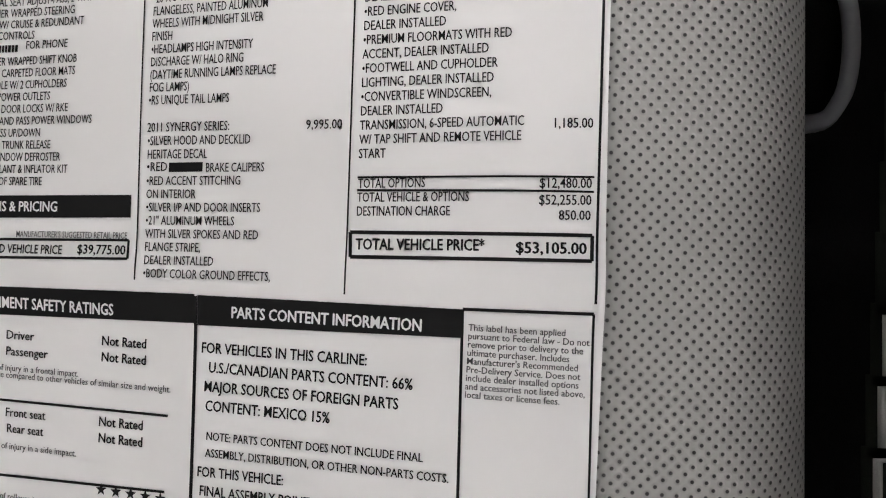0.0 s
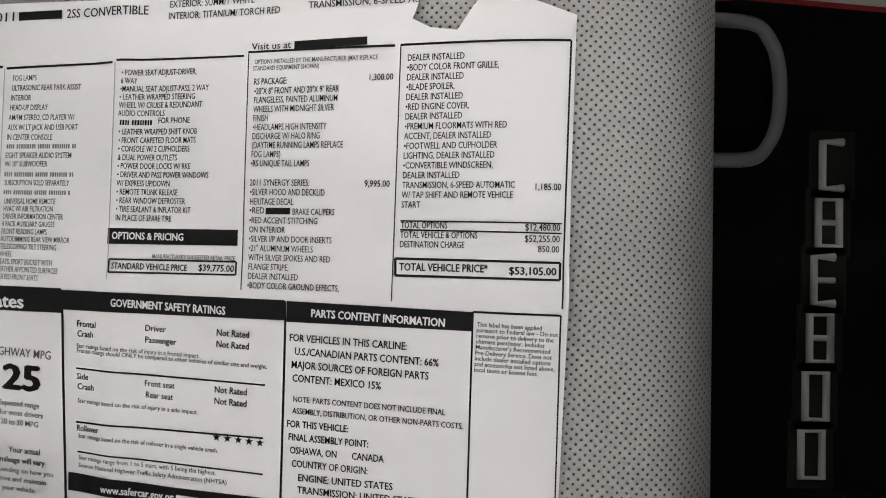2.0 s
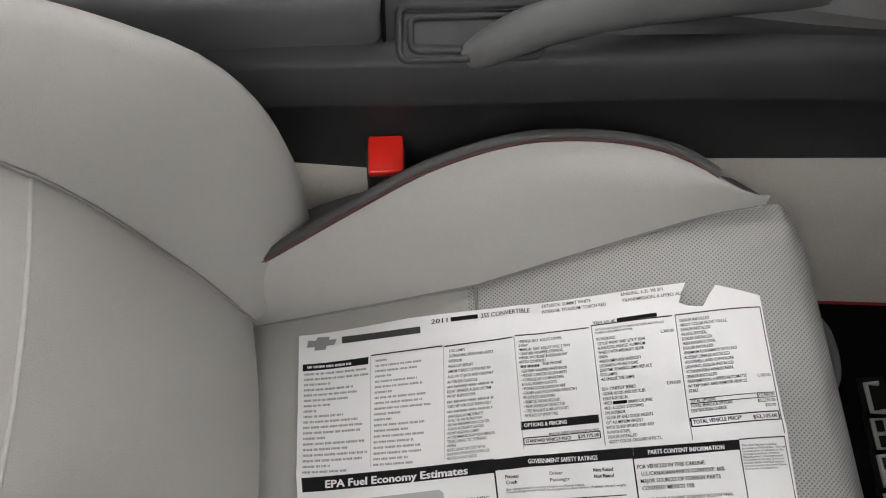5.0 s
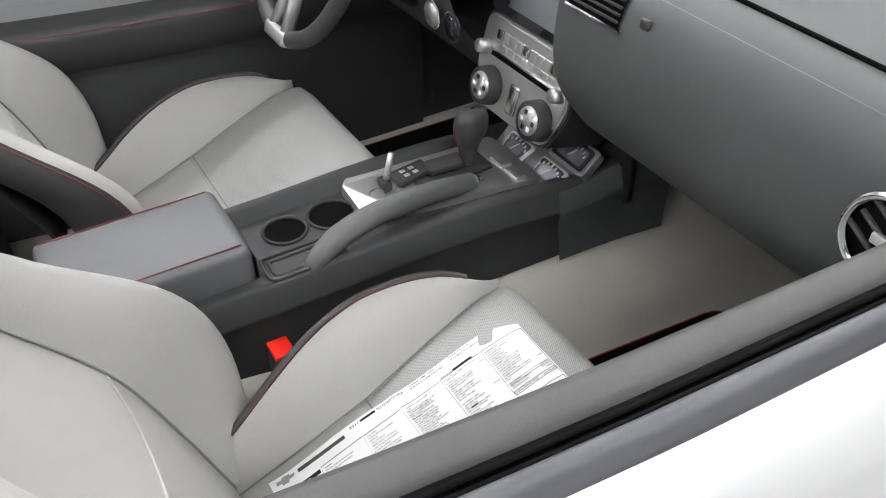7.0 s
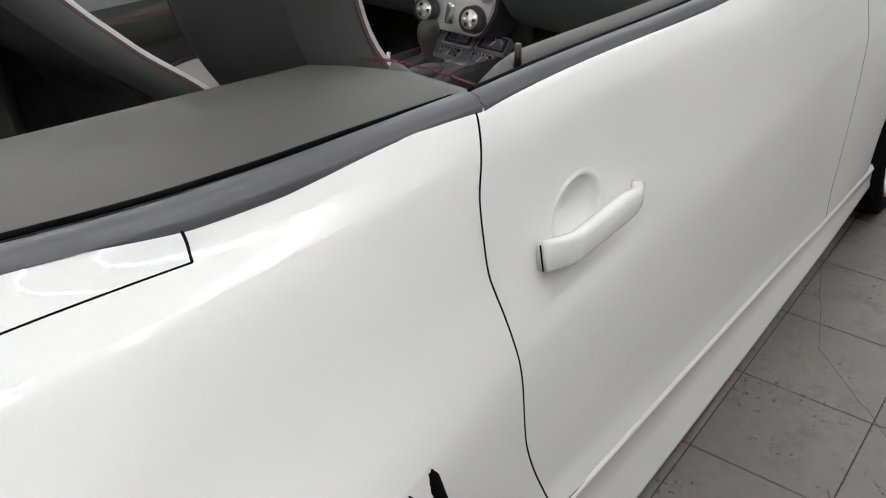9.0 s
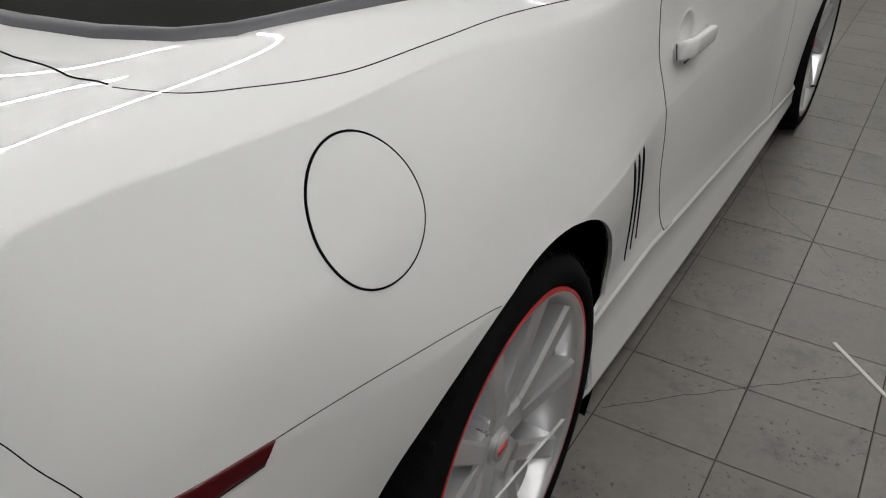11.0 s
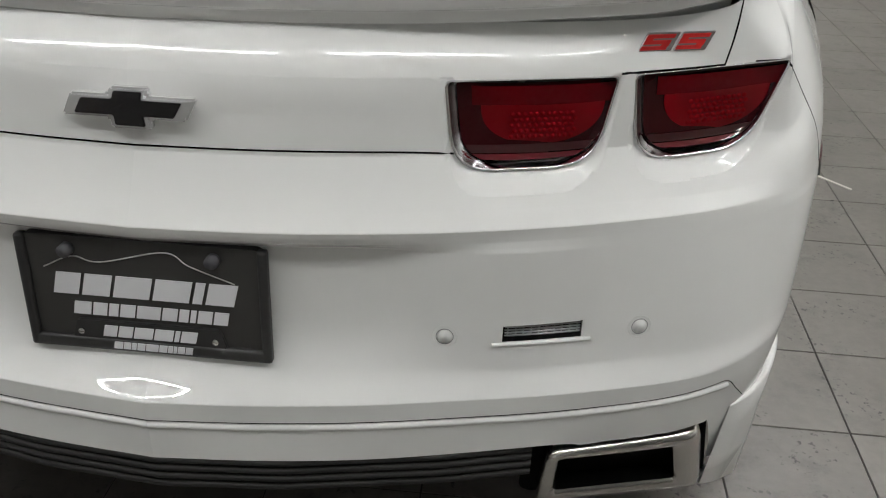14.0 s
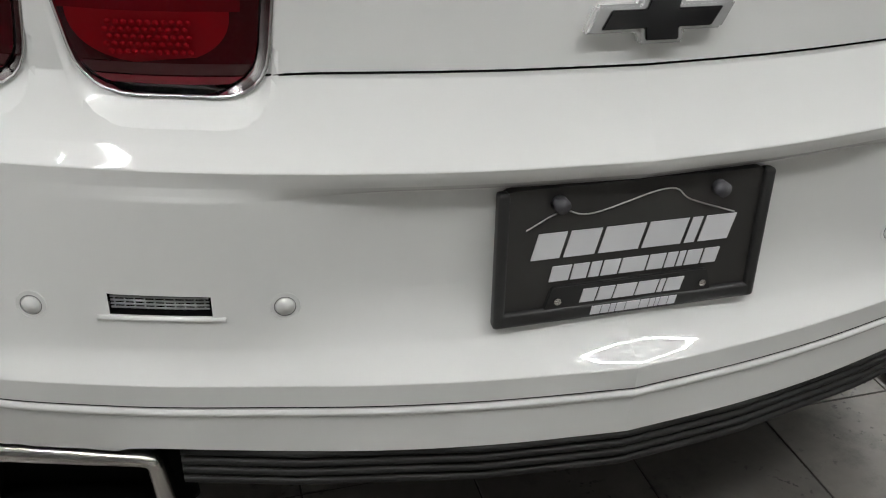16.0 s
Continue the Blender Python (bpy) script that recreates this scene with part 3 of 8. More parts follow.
# flared side skirt bolted under the door
SKIRT_Y = (0.405, 0.60, 0.86, 1.15, 1.42, 1.50, 1.62, 2.10, 2.58)
SKIRT_LOW = (0.218, 0.213, 0.206, 0.198, 0.192, 0.190, 0.188, 0.188, 0.205)
SKIRT_OUT = (0.938, 0.939, 0.940, 0.940, 0.940, 0.940, 0.940, 0.940, 0.940)
rows = []
for y in np.linspace(0.405, 2.58, 90):
    top = 0.40 if y < 0.8 else max(0.40 - 0.09 * (y - 0.8), 0.282)
    low = float(spline(SKIRT_Y, np.array(SKIRT_LOW)[:, None], [y])[0, 0])
    out = float(spline(SKIRT_Y, np.array(SKIRT_OUT)[:, None], [y])[0, 0])
    x = skin_side(y, top)[0].x
    rows.append([(x - 0.004, y, top + 0.010), (x + 0.001, y, top - 0.001), (x + 0.004, y, top - 0.005), (x + 0.004, y, top - 0.011), (x + 0.0015, y, top - 0.016),
                 (x * 0.6 + out * 0.4, y, top * 0.6 + low * 0.4 - 0.006), (out - 0.001, y, low + 0.010), (out, y, low + 0.003), (out - 0.004, y, low), (out - 0.05, y, low + 0.006), (0.80, y, max(low, 0.2))])
me = grid(np.array(rows)[:, ::-1])
part("side_skirt", me, PAINT, car, "flared white side skirt")
part("side_skirt", mirror_mesh(me), PAINT, car, "flared white side skirt")
me = mesh_from("skirt_end", rows[0], [range(len(rows[0]))[::-1]], False)
part("skirt_end", me, PAINT, car)
part("skirt_end", mirror_mesh(me), PAINT, car)
clip_ = smooth_bm(block((0.905, 0.385, 0.352), (0.932, 0.407, 0.386), 0.004))
part("skirt_bracket", clip_, PAINT, car, "small bracket with a dark screw")
part("bracket_screw", rod((0.918, 0.384, 0.372), (0.918, 0.389, 0.372), 0.006, seg=12), GAP, car)

# fuel flap on the right quarter
FUEL_Y, FUEL_Z = -0.316, 0.957
ring, disc = [], []
fc, fn = skin_side(FUEL_Y, FUEL_Z)
fy = (Vector((0, 1, 0)) - fn * fn.y).normalized()
fz = fn.cross(fy)
fz = fz if fz.z > 0 else -fz
for a in np.linspace(0, 2 * math.pi, 64, endpoint=False):
    q = fc + fy * (0.092 * math.cos(a)) + fz * (0.0925 * math.sin(a))
    p, n = skin_side(q.y, q.z)
    ring.append(p + n * 0.0002)
part("fuel_flap_gap", tube(ring, [0.0009 + 0.0011 * (0.5 - 0.5 * math.cos(a + 0.5)) for a in np.linspace(0, 2 * math.pi, 64, endpoint=False)], 6, True), GAP, car, "dark round gap of the fuel flap")

# floor pan and inner shell, so that no light falls through the body
part("underbody", block((-0.66, -0.22, 0.20), (0.66, 3.5, 0.23)), GAP, car)


# ---- deck, spoiler and boot cover ----
BELT_Y = (-0.16, 0.10, 0.45, 0.80)
BELT_X = (0.62, 0.675, 0.782, 0.836)


def belt_x(y):
    return float(spline(BELT_Y, np.array(BELT_X)[:, None], [y])[0, 0])


# edge of the roof well, from the right door round the back
right = [(belt_x(y), y, float(np.interp(y, (-0.3, 0.0, 0.43, 0.8), (1.090, 1.086, 1.062, 1.052)))) for y in np.linspace(-0.16, 0.80, 26)[::-1]]
ARC = [(0.607, -0.225, 1.0905), (0.575, -0.295, 1.094), (0.50, -0.352, 1.098), (0.40, -0.385, 1.102), (0.27, -0.403, 1.105), (0.13, -0.412, 1.106), (0, -0.414, 1.107)]


edge_rows = SKIN[:, 0][(SKIN[:, 0, 1] < -0.20) & (SKIN[:, 0, 1] > -0.84)]
edge_rows = edge_rows[np.argsort(edge_rows[:, 1])]


def deck_base(u, v):
    a = np.array(ARC)
    fx, fy, fz = (float(np.interp(abs(u) * 0.607, a[::-1, 0], a[::-1, k])) for k in range(3))
    bx, by, bz = abs(u) * 0.663, -0.79 - 0.04 * (1 - u * u), 1.073 + 0.030 * (1 - abs(u) ** 2.2)
    z = fz * (1 - v) + bz * v + (0.010 + 0.020 * (1 - u * u)) * math.sin(math.pi * v)
    return fx * (1 - v) + bx * v, fy * (1 - v) + by * v, z


def deck_point(u, v):
    """The white deck between roof well and spoiler: u across, v from front to back; its sides end on the skin."""
    x, y, z = deck_base(u, v)
    ex, ey, ez = deck_base(1.0, v)
    sx, sz = (float(np.interp(ey, edge_rows[:, 1], edge_rows[:, k])) for k in (0, 2))
    w = min(1.0, abs(u)) ** 4
    x, z = x + (sx - ex) * w, z + (sz - ez) * w
    return (x if u >= 0 else -x, y, z)


def deck_at(x, y):
    """The place (u, v) on the deck above a point of the plan."""
    u, v = x / 0.63, 0.3
    for _ in range(25):
        y0, y1 = deck_point(u, 0)[1], deck_point(u, 1)[1]
        v = (y - y0) / (y1 - y0)
        u = min(1.0, max(0.0, u + (x - deck_point(u, v)[0]) / 0.63))
    return u, v


us = np.linspace(-1.0, 1.0, 81)
part("rear_deck", grid(np.array([[deck_point(u, v) for u in us[::-1]] for v in np.linspace(1, 0, 36)])), PAINT, car, "smooth white rear deck and boot lid")


def deck_line(pts, r):
    line_ = [Vector(deck_point(u, v)) + Vector((0, 0, 0.0006)) for u, v in spline(np.arange(len(pts)), np.array(pts), np.linspace(0, len(pts) - 1, 30))]
    me = tube(line_, r, 6)
    part("panel_gap", me, GAP, car)
    part("panel_gap", mirror_mesh(me), GAP, car)


deck_line([deck_at(x, y) for x, y in ((0.472, -0.462), (0.53, -0.553), (0.60, -0.665), (0.650, -0.750))], 0.0018)
deck_line([deck_at(x, y) for x, y in ((0.0, -0.482), (0.2, -0.479), (0.4, -0.470), (0.531, -0.459), (0.600, -0.449), (0.632, -0.440))], 0.0012)


BLADE_X = (0.0, 0.15, 0.28, 0.46, 0.60, 0.67, 0.715, 0.735, 0.748)
BLADE = np.array([  # rear edge, upper edge, lower edge, root of the underside (y, z), front (y, z)
    (-0.985, 1.077, 1.042, -0.948, 1.010, -0.800, 1.104), (-0.978, 1.078, 1.043, -0.942, 1.011, -0.797, 1.103), (-0.968, 1.080, 1.046, -0.926, 1.015, -0.790, 1.101),
    (-0.943, 1.086, 1.055, -0.888, 1.027, -0.772, 1.095), (-0.907, 1.094, 1.063, -0.846, 1.042, -0.752, 1.091), (-0.868, 1.091, 1.066, -0.816, 1.051, -0.735, 1.086),
    (-0.812, 1.081, 1.066, -0.785, 1.057, -0.712, 1.079), (-0.765, 1.074, 1.065, -0.752, 1.059, -0.695, 1.073), (-0.703, 1.067, 1.063, -0.700, 1.060, -0.682, 1.067)])


def spoiler_line(x):
    """Section of the blade: top, crisp upper edge, upright rear face, underside and root."""
    ey, zu, zl, ry, rz, fy, fz = spline(BLADE_X, BLADE, [abs(x)])[0]
    inner = 1.0 - float(ease(0.56, 0.70, abs(x)))
    zl -= 0.010 * inner
    deep = min(0.012, (ry - ey) * 0.3 + 0.001)
    step = 0.0135 * (1.0 - float(ease(0.655, 0.668, abs(x))))
    back = ey + deep
    return [(x, fy + 0.012, fz - 0.008), (x, fy, fz), (x, fy * 0.5 + ey * 0.5, fz * 0.45 + zu * 0.55 + 0.001), (x, ey + 0.012, zu + 0.0012), (x, ey + 0.005, zu + 0.0004), (x, ey + 0.001, zu - 0.002), (x, ey, zu - 0.006),
            (x, ey + deep * 0.55, zl + 0.006), (x, ey + deep * 0.8, zl + 0.0016), (x, back + 0.002, zl), (x, back + 0.0045, zl - 0.0008), (x, back + 0.006, zl - 0.002 - step * 0.1), (x, back + 0.009, zl - 0.0025 - step * 0.9), (x, back + 0.012, zl - 0.003 - step),
            (x, back * 0.2 + ry * 0.8, max(rz + 0.001, zl - 0.003 - step)), (x, ry, rz), (x, ry + 0.003, min(rz - 0.004, 1.004 if abs(x) < 0.664 else rz - 0.012))]


xs = np.r_[np.linspace(-0.748, -0.56, 26), np.linspace(-0.55, 0.55, 56), np.linspace(0.56, 0.748, 26)]
blade_rows = np.array([spoiler_line(x) for x in xs])
ends = [np.repeat(r.mean(axis=0)[None, :], len(r), axis=0) for r in (blade_rows[0], blade_rows[-1])]
part("spoiler", grid(np.concatenate([[ends[0]], blade_rows, [ends[1]]])), PAINT, car, "low white blade spoiler along the boot lid")

# dark moulding of the roof well
half = right + ARC[:-1]
well = half + [ARC[-1]] + [(-x, y, z) for x, y, z in half[::-1]]
P = []
for k, (x, y, z) in enumerate(well):
    s = 1 if x >= 0 else -1
    back = min(1.0, max(0.0, (-y - 0.10) / 0.25))
    side_ = 1 - back * (1 - min(1.0, abs(x) / 0.6)) - back * 0.35
    dx, dy = -s * side_, back
    P.append([(x - dx * 0.004, y - dy * 0.004, z - 0.004), (x + dx * 0.002, y + dy * 0.002, z + 0.007), (x + dx * 0.010, y + dy * 0.010, z + 0.011), (x + dx * 0.024, y + dy * 0.024, z + 0.009),
              (x + dx * 0.036, y + dy * 0.036, z + 0.001), (x + dx * 0.040, y + dy * 0.040, z - 0.02)])
part("roof_well_moulding", grid(np.array(P)), BLACK_TRIM_SOFT, car, "dark grey rubber moulding round the roof well")
seam([(0.43, 1.030), (0.30, 1.037), (0.15, 1.045), (0.0, 1.0525), (-0.16, 1.061), (-0.25, 1.068), (-0.325, 1.075), (-0.39, 1.081), (-0.428, 1.0868), (-0.441, 1.0893)], skin_side, 0.0012)
seam([(0.43, 1.030), (0.436, 1.045), (0.437, 1.060)], skin_side, 0.0018)


# ---- tail lamps ----
DARK_RED = material("smoked_red", (0.030, 0.0006, 0.002), rough=0.1, coat=0.35, spec=0.2, stain=0.0)


REFLECT = material("red_depth", (0.17, 0.0006, 0.004), rough=0.3, coat=0.2, spec=0.1, stain=0.35, stain_size=16)
REFLECT_TOP = material("red_upper", (0.085, 0.0006, 0.003), rough=0.25, coat=0.25, spec=0.1, stain=0.2, stain_size=20)
STUD = material("red_stud", (0.20, 0.0008, 0.004), rough=0.6, spec=0.05, stain=0.2, stain_size=60)
GREY_BAND = material("smoked_band", (0.05, 0.014, 0.016), rough=0.12, coat=0.5, spec=0.3, stain=0.1)
LOW_RED = material("low_red", (0.16, 0.012, 0.022), rough=0.12, coat=1.0, stain=0.15, stain_size=30)


def taillight(hole_outline, outline, inner_side):
    """Chrome frame sunk above a white shelf, dark lens with a half-round red reflector and bands below."""
    lamp = holder("taillight", car)
    tagged(lamp, "smoked red tail light in a chrome bezel")
    other = holder("taillight", car)
    tagged(other, "smoked red tail light in a chrome bezel")

    def both(pname, me, mat_, label=""):
        part(pname, me, mat_, lamp, label)
        part(pname, mirror_mesh(me), mat_, other, label)

    c = np.mean(outline, axis=0)
    face = lambda x, z: skin_rear(x, max(z, 0.886))[0].y

    def ring_at(scale, depth, up=0.0, aside=0.0):
        out = []
        for q in outline:
            x, z = c[0] + aside + (q[0] - c[0]) * scale, c[1] + (q[1] - c[1]) * scale + up
            out.append((x, face(x, z) + depth, z))
        return out

    n = len(outline)
    hc = np.mean(hole_outline, axis=0)
    edge = [tuple(skin_rear(x, z)[0]) for x, z in hole_outline]
    over = []
    for x, z in hole_outline:
        p, n_ = skin_rear(hc[0] + (x - hc[0]) * 1.07, min(hc[1] + (z - hc[1]) * 1.09, 0.969))
        over.append(tuple(p + n_ * 0.0005))
    frame_ = ring_at(1.004, 0.001)
    both("shelf", grid(np.array([[over[i], edge[i], tuple(np.array(edge[i]) * 0.5 + np.array(frame_[i]) * 0.5 + (0, 0.004, 0.0)), frame_[i]] for i in range(n)]), closed_u=True), PAINT, "white painted shelf below the lamp")
    rims = [ring_at(1.004, 0.002), ring_at(1.0, -0.003), ring_at(0.985, -0.0035), ring_at(0.966, 0.001), ring_at(0.935, 0.010, 0.0025, 0.004), ring_at(0.89, 0.016, 0.004, 0.005)]
    both("bezel", grid(np.array([[r[i] for r in rims] for i in range(n)]), closed_u=True), CHROME, "bright chrome bezel")

    def span(z, scale):
        xs_ = []
        pts = [(c[0] + 0.0045 + (x - c[0]) * scale, c[1] + 0.003 + (zz - c[1]) * scale) for x, zz in outline]
        for i in range(n):
            (x1, z1), (x2, z2) = pts[i], pts[(i + 1) % n]
            if (z1 > z) != (z2 > z):
                xs_.append(x1 + (x2 - x1) * (z - z1) / (z2 - z1))
        return (min(xs_), max(xs_)) if len(xs_) > 1 else (c[0], c[0])

    zt, zb = max(q[1] for q in outline), min(q[1] for q in outline)

    def sheet_(z0, z1, scale, depth, lo=0.0, hi=1.0, bulge=0.004, rows_=8):
        rows = []
        for z in np.linspace(z0, z1, rows_):
            xl, xr = span(z, scale)
            xa, xb = xl + (xr - xl) * lo, xl + (xr - xl) * hi
            rows.append([(x, face(x, z) + depth - bulge * (1 - (2 * k / 16 - 1) ** 2), z) for k, x in enumerate(np.linspace(xa, xb, 17))])
        return grid(np.array(rows))

    both("lens", sheet_(zb + 0.0095, zt - 0.005, 0.93, 0.009, rows_=22), DARK_RED, "smoked dark red lens")
    both("lower_lens", sheet_(zb + 0.0105, zb + 0.0180, 0.915, 0.0075), LOW_RED, "dull red lower strip")
    both("smoked_band", sheet_(zb + 0.0195, zb + 0.030, 0.91, 0.0075), GREY_BAND, "grey smoked band")
    rows = []
    w = span(c[1] + 0.02, 1.0)
    mid_x, semi = (w[0] + w[1]) / 2 + 0.010, (w[1] - w[0]) * 0.385
    top_z, deep = zt - 0.030, zt - 0.030 - (zb + 0.0285)
    for v in np.linspace(0, 0.995, 16):
        z = top_z - deep * v
        h_ = semi * math.sqrt(1 - v ** 2.4)
        rows.append([(mid_x + h_ * u, face(mid_x + h_ * u, z) + 0.0055 - 0.006 * (1 - u * u) * (1 - v), z) for u in np.linspace(-1, 1, 21)])
    both("reflector", grid(np.array(rows)[::-1]), REFLECT, "bright red half-round reflector")
    both("upper_lens", sheet_(zt - 0.0305, zt - 0.008, 0.92, 0.0065, lo=0.09, bulge=0.006), REFLECT_TOP, "red upper lens")
    # honeycomb studs in the middle of the reflector
    verts, faces = [], []
    for r in range(5):
        for k in range(11):
            x = mid_x + (k - 5 + 0.5 * (r % 2)) * 0.0068
            z = top_z - 0.010 - r * 0.0066
            y = face(x, z) - 0.0015
            b = len(verts)
            for a in range(6):
                t = a * math.pi / 3 + 0.5
                verts.append((x + 0.0030 * math.cos(t), y, z + 0.0030 * math.sin(t)))
            verts.append((x, y - 0.0016, z))
            for a in range(6):
                faces.append((b + a, b + (a + 1) % 6, b + 6))
    field = mesh_from("studs", verts, faces, False)
    both("stud_field", field, STUD)


taillight(LAMP_IN, BEZEL_IN, True)
taillight(LAMP_OUT, BEZEL_OUT, False)

# ---- side marker lamps ----
MARK = material("marker_red", (0.065, 0.0015, 0.004), rough=0.2, coat=0.25, spec=0.15, stain=0.1, stain_size=40)
rows = []
for w in np.linspace(0, 1, 16):
    ty, tz = -0.684 + 0.160 * w, 0.792 - 0.006 * w
    by, bz = -0.668 + 0.126 * w, 0.760 + 0.002 * w
    row = [tuple(skin_side(ty, tz)[0] - skin_side(ty, tz)[1] * 0.004)]
    for k in np.linspace(0, 1, 6):
        p, n = skin_side(ty * (1 - k) + by * k, tz * (1 - k) + bz * k)
        row.append(tuple(p + n * 0.0022))
    row.append(tuple(skin_side(by, bz)[0] - skin_side(by, bz)[1] * 0.004))
    rows.append(row)
me = grid(np.array(rows)[::-1])
part("side_marker", me, MARK, car, "dark red side marker lamp")
part("side_marker", mirror_mesh(me), MARK, car, "dark red side marker lamp")

# ---- reversing lamps and parking sensors ----
CLEAR = material("clear_lens", (0.55, 0.56, 0.58), rough=0.1, metal=0.6, coat=1.0, stain=0.5, stain_size=60)
for sgn in (1, -1):
    unit = holder("reversing_lamp", car)
    tagged(unit, "clear ribbed reversing lamp in the bumper")
    P = []
    for k in range(13):
        x = 0.428 + 0.097 * k / 12
        top, bot = skin_rear(x, 0.672)[0], skin_rear(x, 0.650)[0]
        P.append([(sgn * x, top.y, 0.672), (sgn * x, top.y + 0.016, 0.670), (sgn * x, bot.y + 0.016, 0.652), (sgn * x, bot.y, 0.650)])
    P = np.array(P)
    part("backing", grid(P if sgn > 0 else P[::-1]), GAP, unit)
    for r in range(5):
        z = 0.6535 + r * 0.004
        me = tube([(sgn * (0.430 + 0.093 * k / 8), skin_rear(0.430 + 0.093 * k / 8, z)[0].y + 0.008, z) for k in range(9)], 0.0013, 6)
        part("lens_rib", me, CLEAR, unit)
    for k in range(10):
        x = 0.434 + k * 0.0095
        me = tube([(sgn * x, skin_rear(x, 0.656)[0].y + 0.0085, 0.652), (sgn * x, skin_rear(x, 0.666)[0].y + 0.0085, 0.670)], 0.001, 5)
        part("lens_rib", me, CLEAR, unit)
    lowlip = [skin_rear(0.415 + 0.122 * k / 8, 0.6455)[0] + Vector((0, 0.0005, 0)) for k in range(9)]
    part("lower_lip", tube([(sgn * p.x, p.y, p.z) for p in lowlip], 0.003, 6), PAINT, unit)
    for sx in (0.358, 0.598):
        p, n = skin_rear(sx, 0.657)
        sensor = holder("parking_sensor", car)
        tagged(sensor, "small round white parking sensor")
        pts = []
        t1 = n.cross(Vector((0, 0, 1))).normalized()
        t2 = n.cross(t1)
        for a in np.linspace(0, 2 * math.pi, 24, endpoint=False):
            q = p + (t1 * math.cos(a) + t2 * math.sin(a)) * 0.0105 + n * 0.0004
            pts.append((sgn * q.x, q.y, q.z))
        part("ring_gap", tube(pts, 0.00035, 5, True), BLACK_TRIM_SOFT, sensor)
        q0, q1 = p - n * 0.002, p + n * 0.0012
        part("disc", rod((sgn * q0.x, q0.y, q0.z), (sgn * q1.x, q1.y, q1.z), 0.0088, seg=24), PAINT, sensor)
        pts = []
        for a in np.linspace(0, 2 * math.pi, 24, endpoint=False):
            q = p + (t1 * math.cos(a) + t2 * math.sin(a)) * 0.015
            pts.append((sgn * q.x, q.y, q.z))
        part("collar", tube(pts, 0.0006, 6, True), PAINT, sensor)

# ---- badges ----
cross = [(-0.076, -0.012), (-0.064, 0.014), (-0.022, 0.014), (-0.018, 0.023), (0.025, 0.023), (0.022, 0.014), (0.078, 0.014),
         (0.065, -0.012), (0.024, -0.012), (0.026, -0.024), (-0.020, -0.024), (-0.022, -0.012)]
badge = holder("boot_badge", car)
tagged(badge, "black cross-shaped badge with a chrome edge")
tilt = Matrix.Translation((0.003, -1.004, 0.930)) @ Matrix.Rotation(radians(-4), 4, "X")
part("chrome_edge", moved(prism(cross, -0.012, 0.0025), tilt), material("bright_edge", (0.86, 0.86, 0.87), rough=0.22, metal=0.7, coat=0.5, stain=0.03), badge, "bright chrome edge")
inner = [(x * 0.80 if abs(x) > 0.05 else x * 0.74, z * (0.68 if abs(z) < 0.02 else 0.82)) for x, z in cross]
part("black_face", moved(prism(inner, -0.0145, 0.001), tilt), material("gloss_black", (0.008, 0.008, 0.009), rough=0.12, coat=0.8, stain=0.0), badge, "gloss black face")

emblem = holder("boot_emblem", car)
tagged(emblem, "small slanted red emblem with a chrome edge")
p, n = skin_rear(0.598, 0.999)
q, _ = skin_rear(0.638, 0.999)
p2, _ = skin_rear(0.558, 0.999)
turn = math.atan2(q.y - p2.y, 0.08)
place = Matrix.Translation(p + n * 0.001) @ Matrix.Rotation(turn, 4, "Z")
for k in (-1, 1):
    cx = k * 0.0215
    sl = [(cx - 0.024, -0.011), (cx - 0.014, 0.011), (cx + 0.026, 0.011), (cx + 0.016, -0.011)]
    part("chrome_edge", moved(prism(sl, -0.004, 0.0008), place), CHROME, emblem, "chrome edge")
    for bar in ((-0.0180, 0.0045, 0.034, 0.0045), (-0.0180, -0.0090, 0.031, 0.0045), (-0.0180, -0.0022, 0.032, 0.0045), (-0.0180, 0.0018, 0.009, 0.0032), (0.0050, -0.0050, 0.009, 0.0032)):
        x0, z0, w, h = bar
        sh = 0.45
        o = [(cx + x0 + sh * z0, z0), (cx + x0 + sh * (z0 + h), z0 + h), (cx + x0 + w + sh * (z0 + h), z0 + h), (cx + x0 + w + sh * z0, z0)]
        part("red_bar", moved(prism(o, -0.0048), place), RED_PAINT, emblem)

# ---- number plate blank with dealer frame ----
plate = holder("plate_holder", car)
tagged(plate, "black dealer plate in a black plastic frame")
PLATE_BLACK = material("plate_black", (0.035, 0.034, 0.032), rough=0.4, stain=0.1, stain_size=30)
PLATE_FRAME = material("frame_black", (0.022, 0.022, 0.022), rough=0.45, stain=0.08)
PLATE_WHITE = material("plate_white", (0.72, 0.72, 0.74), rough=0.5, stain=0.05, stain_size=30)
place = Matrix.Translation((0, -1.035, 0.698)) @ Matrix.Rotation(radians(-3), 4, "X") @ Matrix.Diagonal((0.972, 1, 0.965, 1))
sheet = round_outline([(-0.150, -0.070), (0.150, -0.070), (0.150, 0.078), (-0.150, 0.078)], 0.012)
part("plate", moved(prism(sheet, 0.012), place), PLATE_BLACK, plate, "matt black plate with pale lettering shapes")
for a, b in (((-0.1565, -0.079), (-0.144, 0.078)), ((0.144, -0.079), (0.1565, 0.078))):
    part("frame_side", moved(block((a[0], -0.006, a[1]), (b[0], 0.008, b[1]), 0.004), place), PLATE_FRAME, plate)
part("frame_bottom", moved(block((-0.1555, -0.006, -0.079), (0.1555, 0.008, -0.062), 0.004), place), PLATE_FRAME, plate)
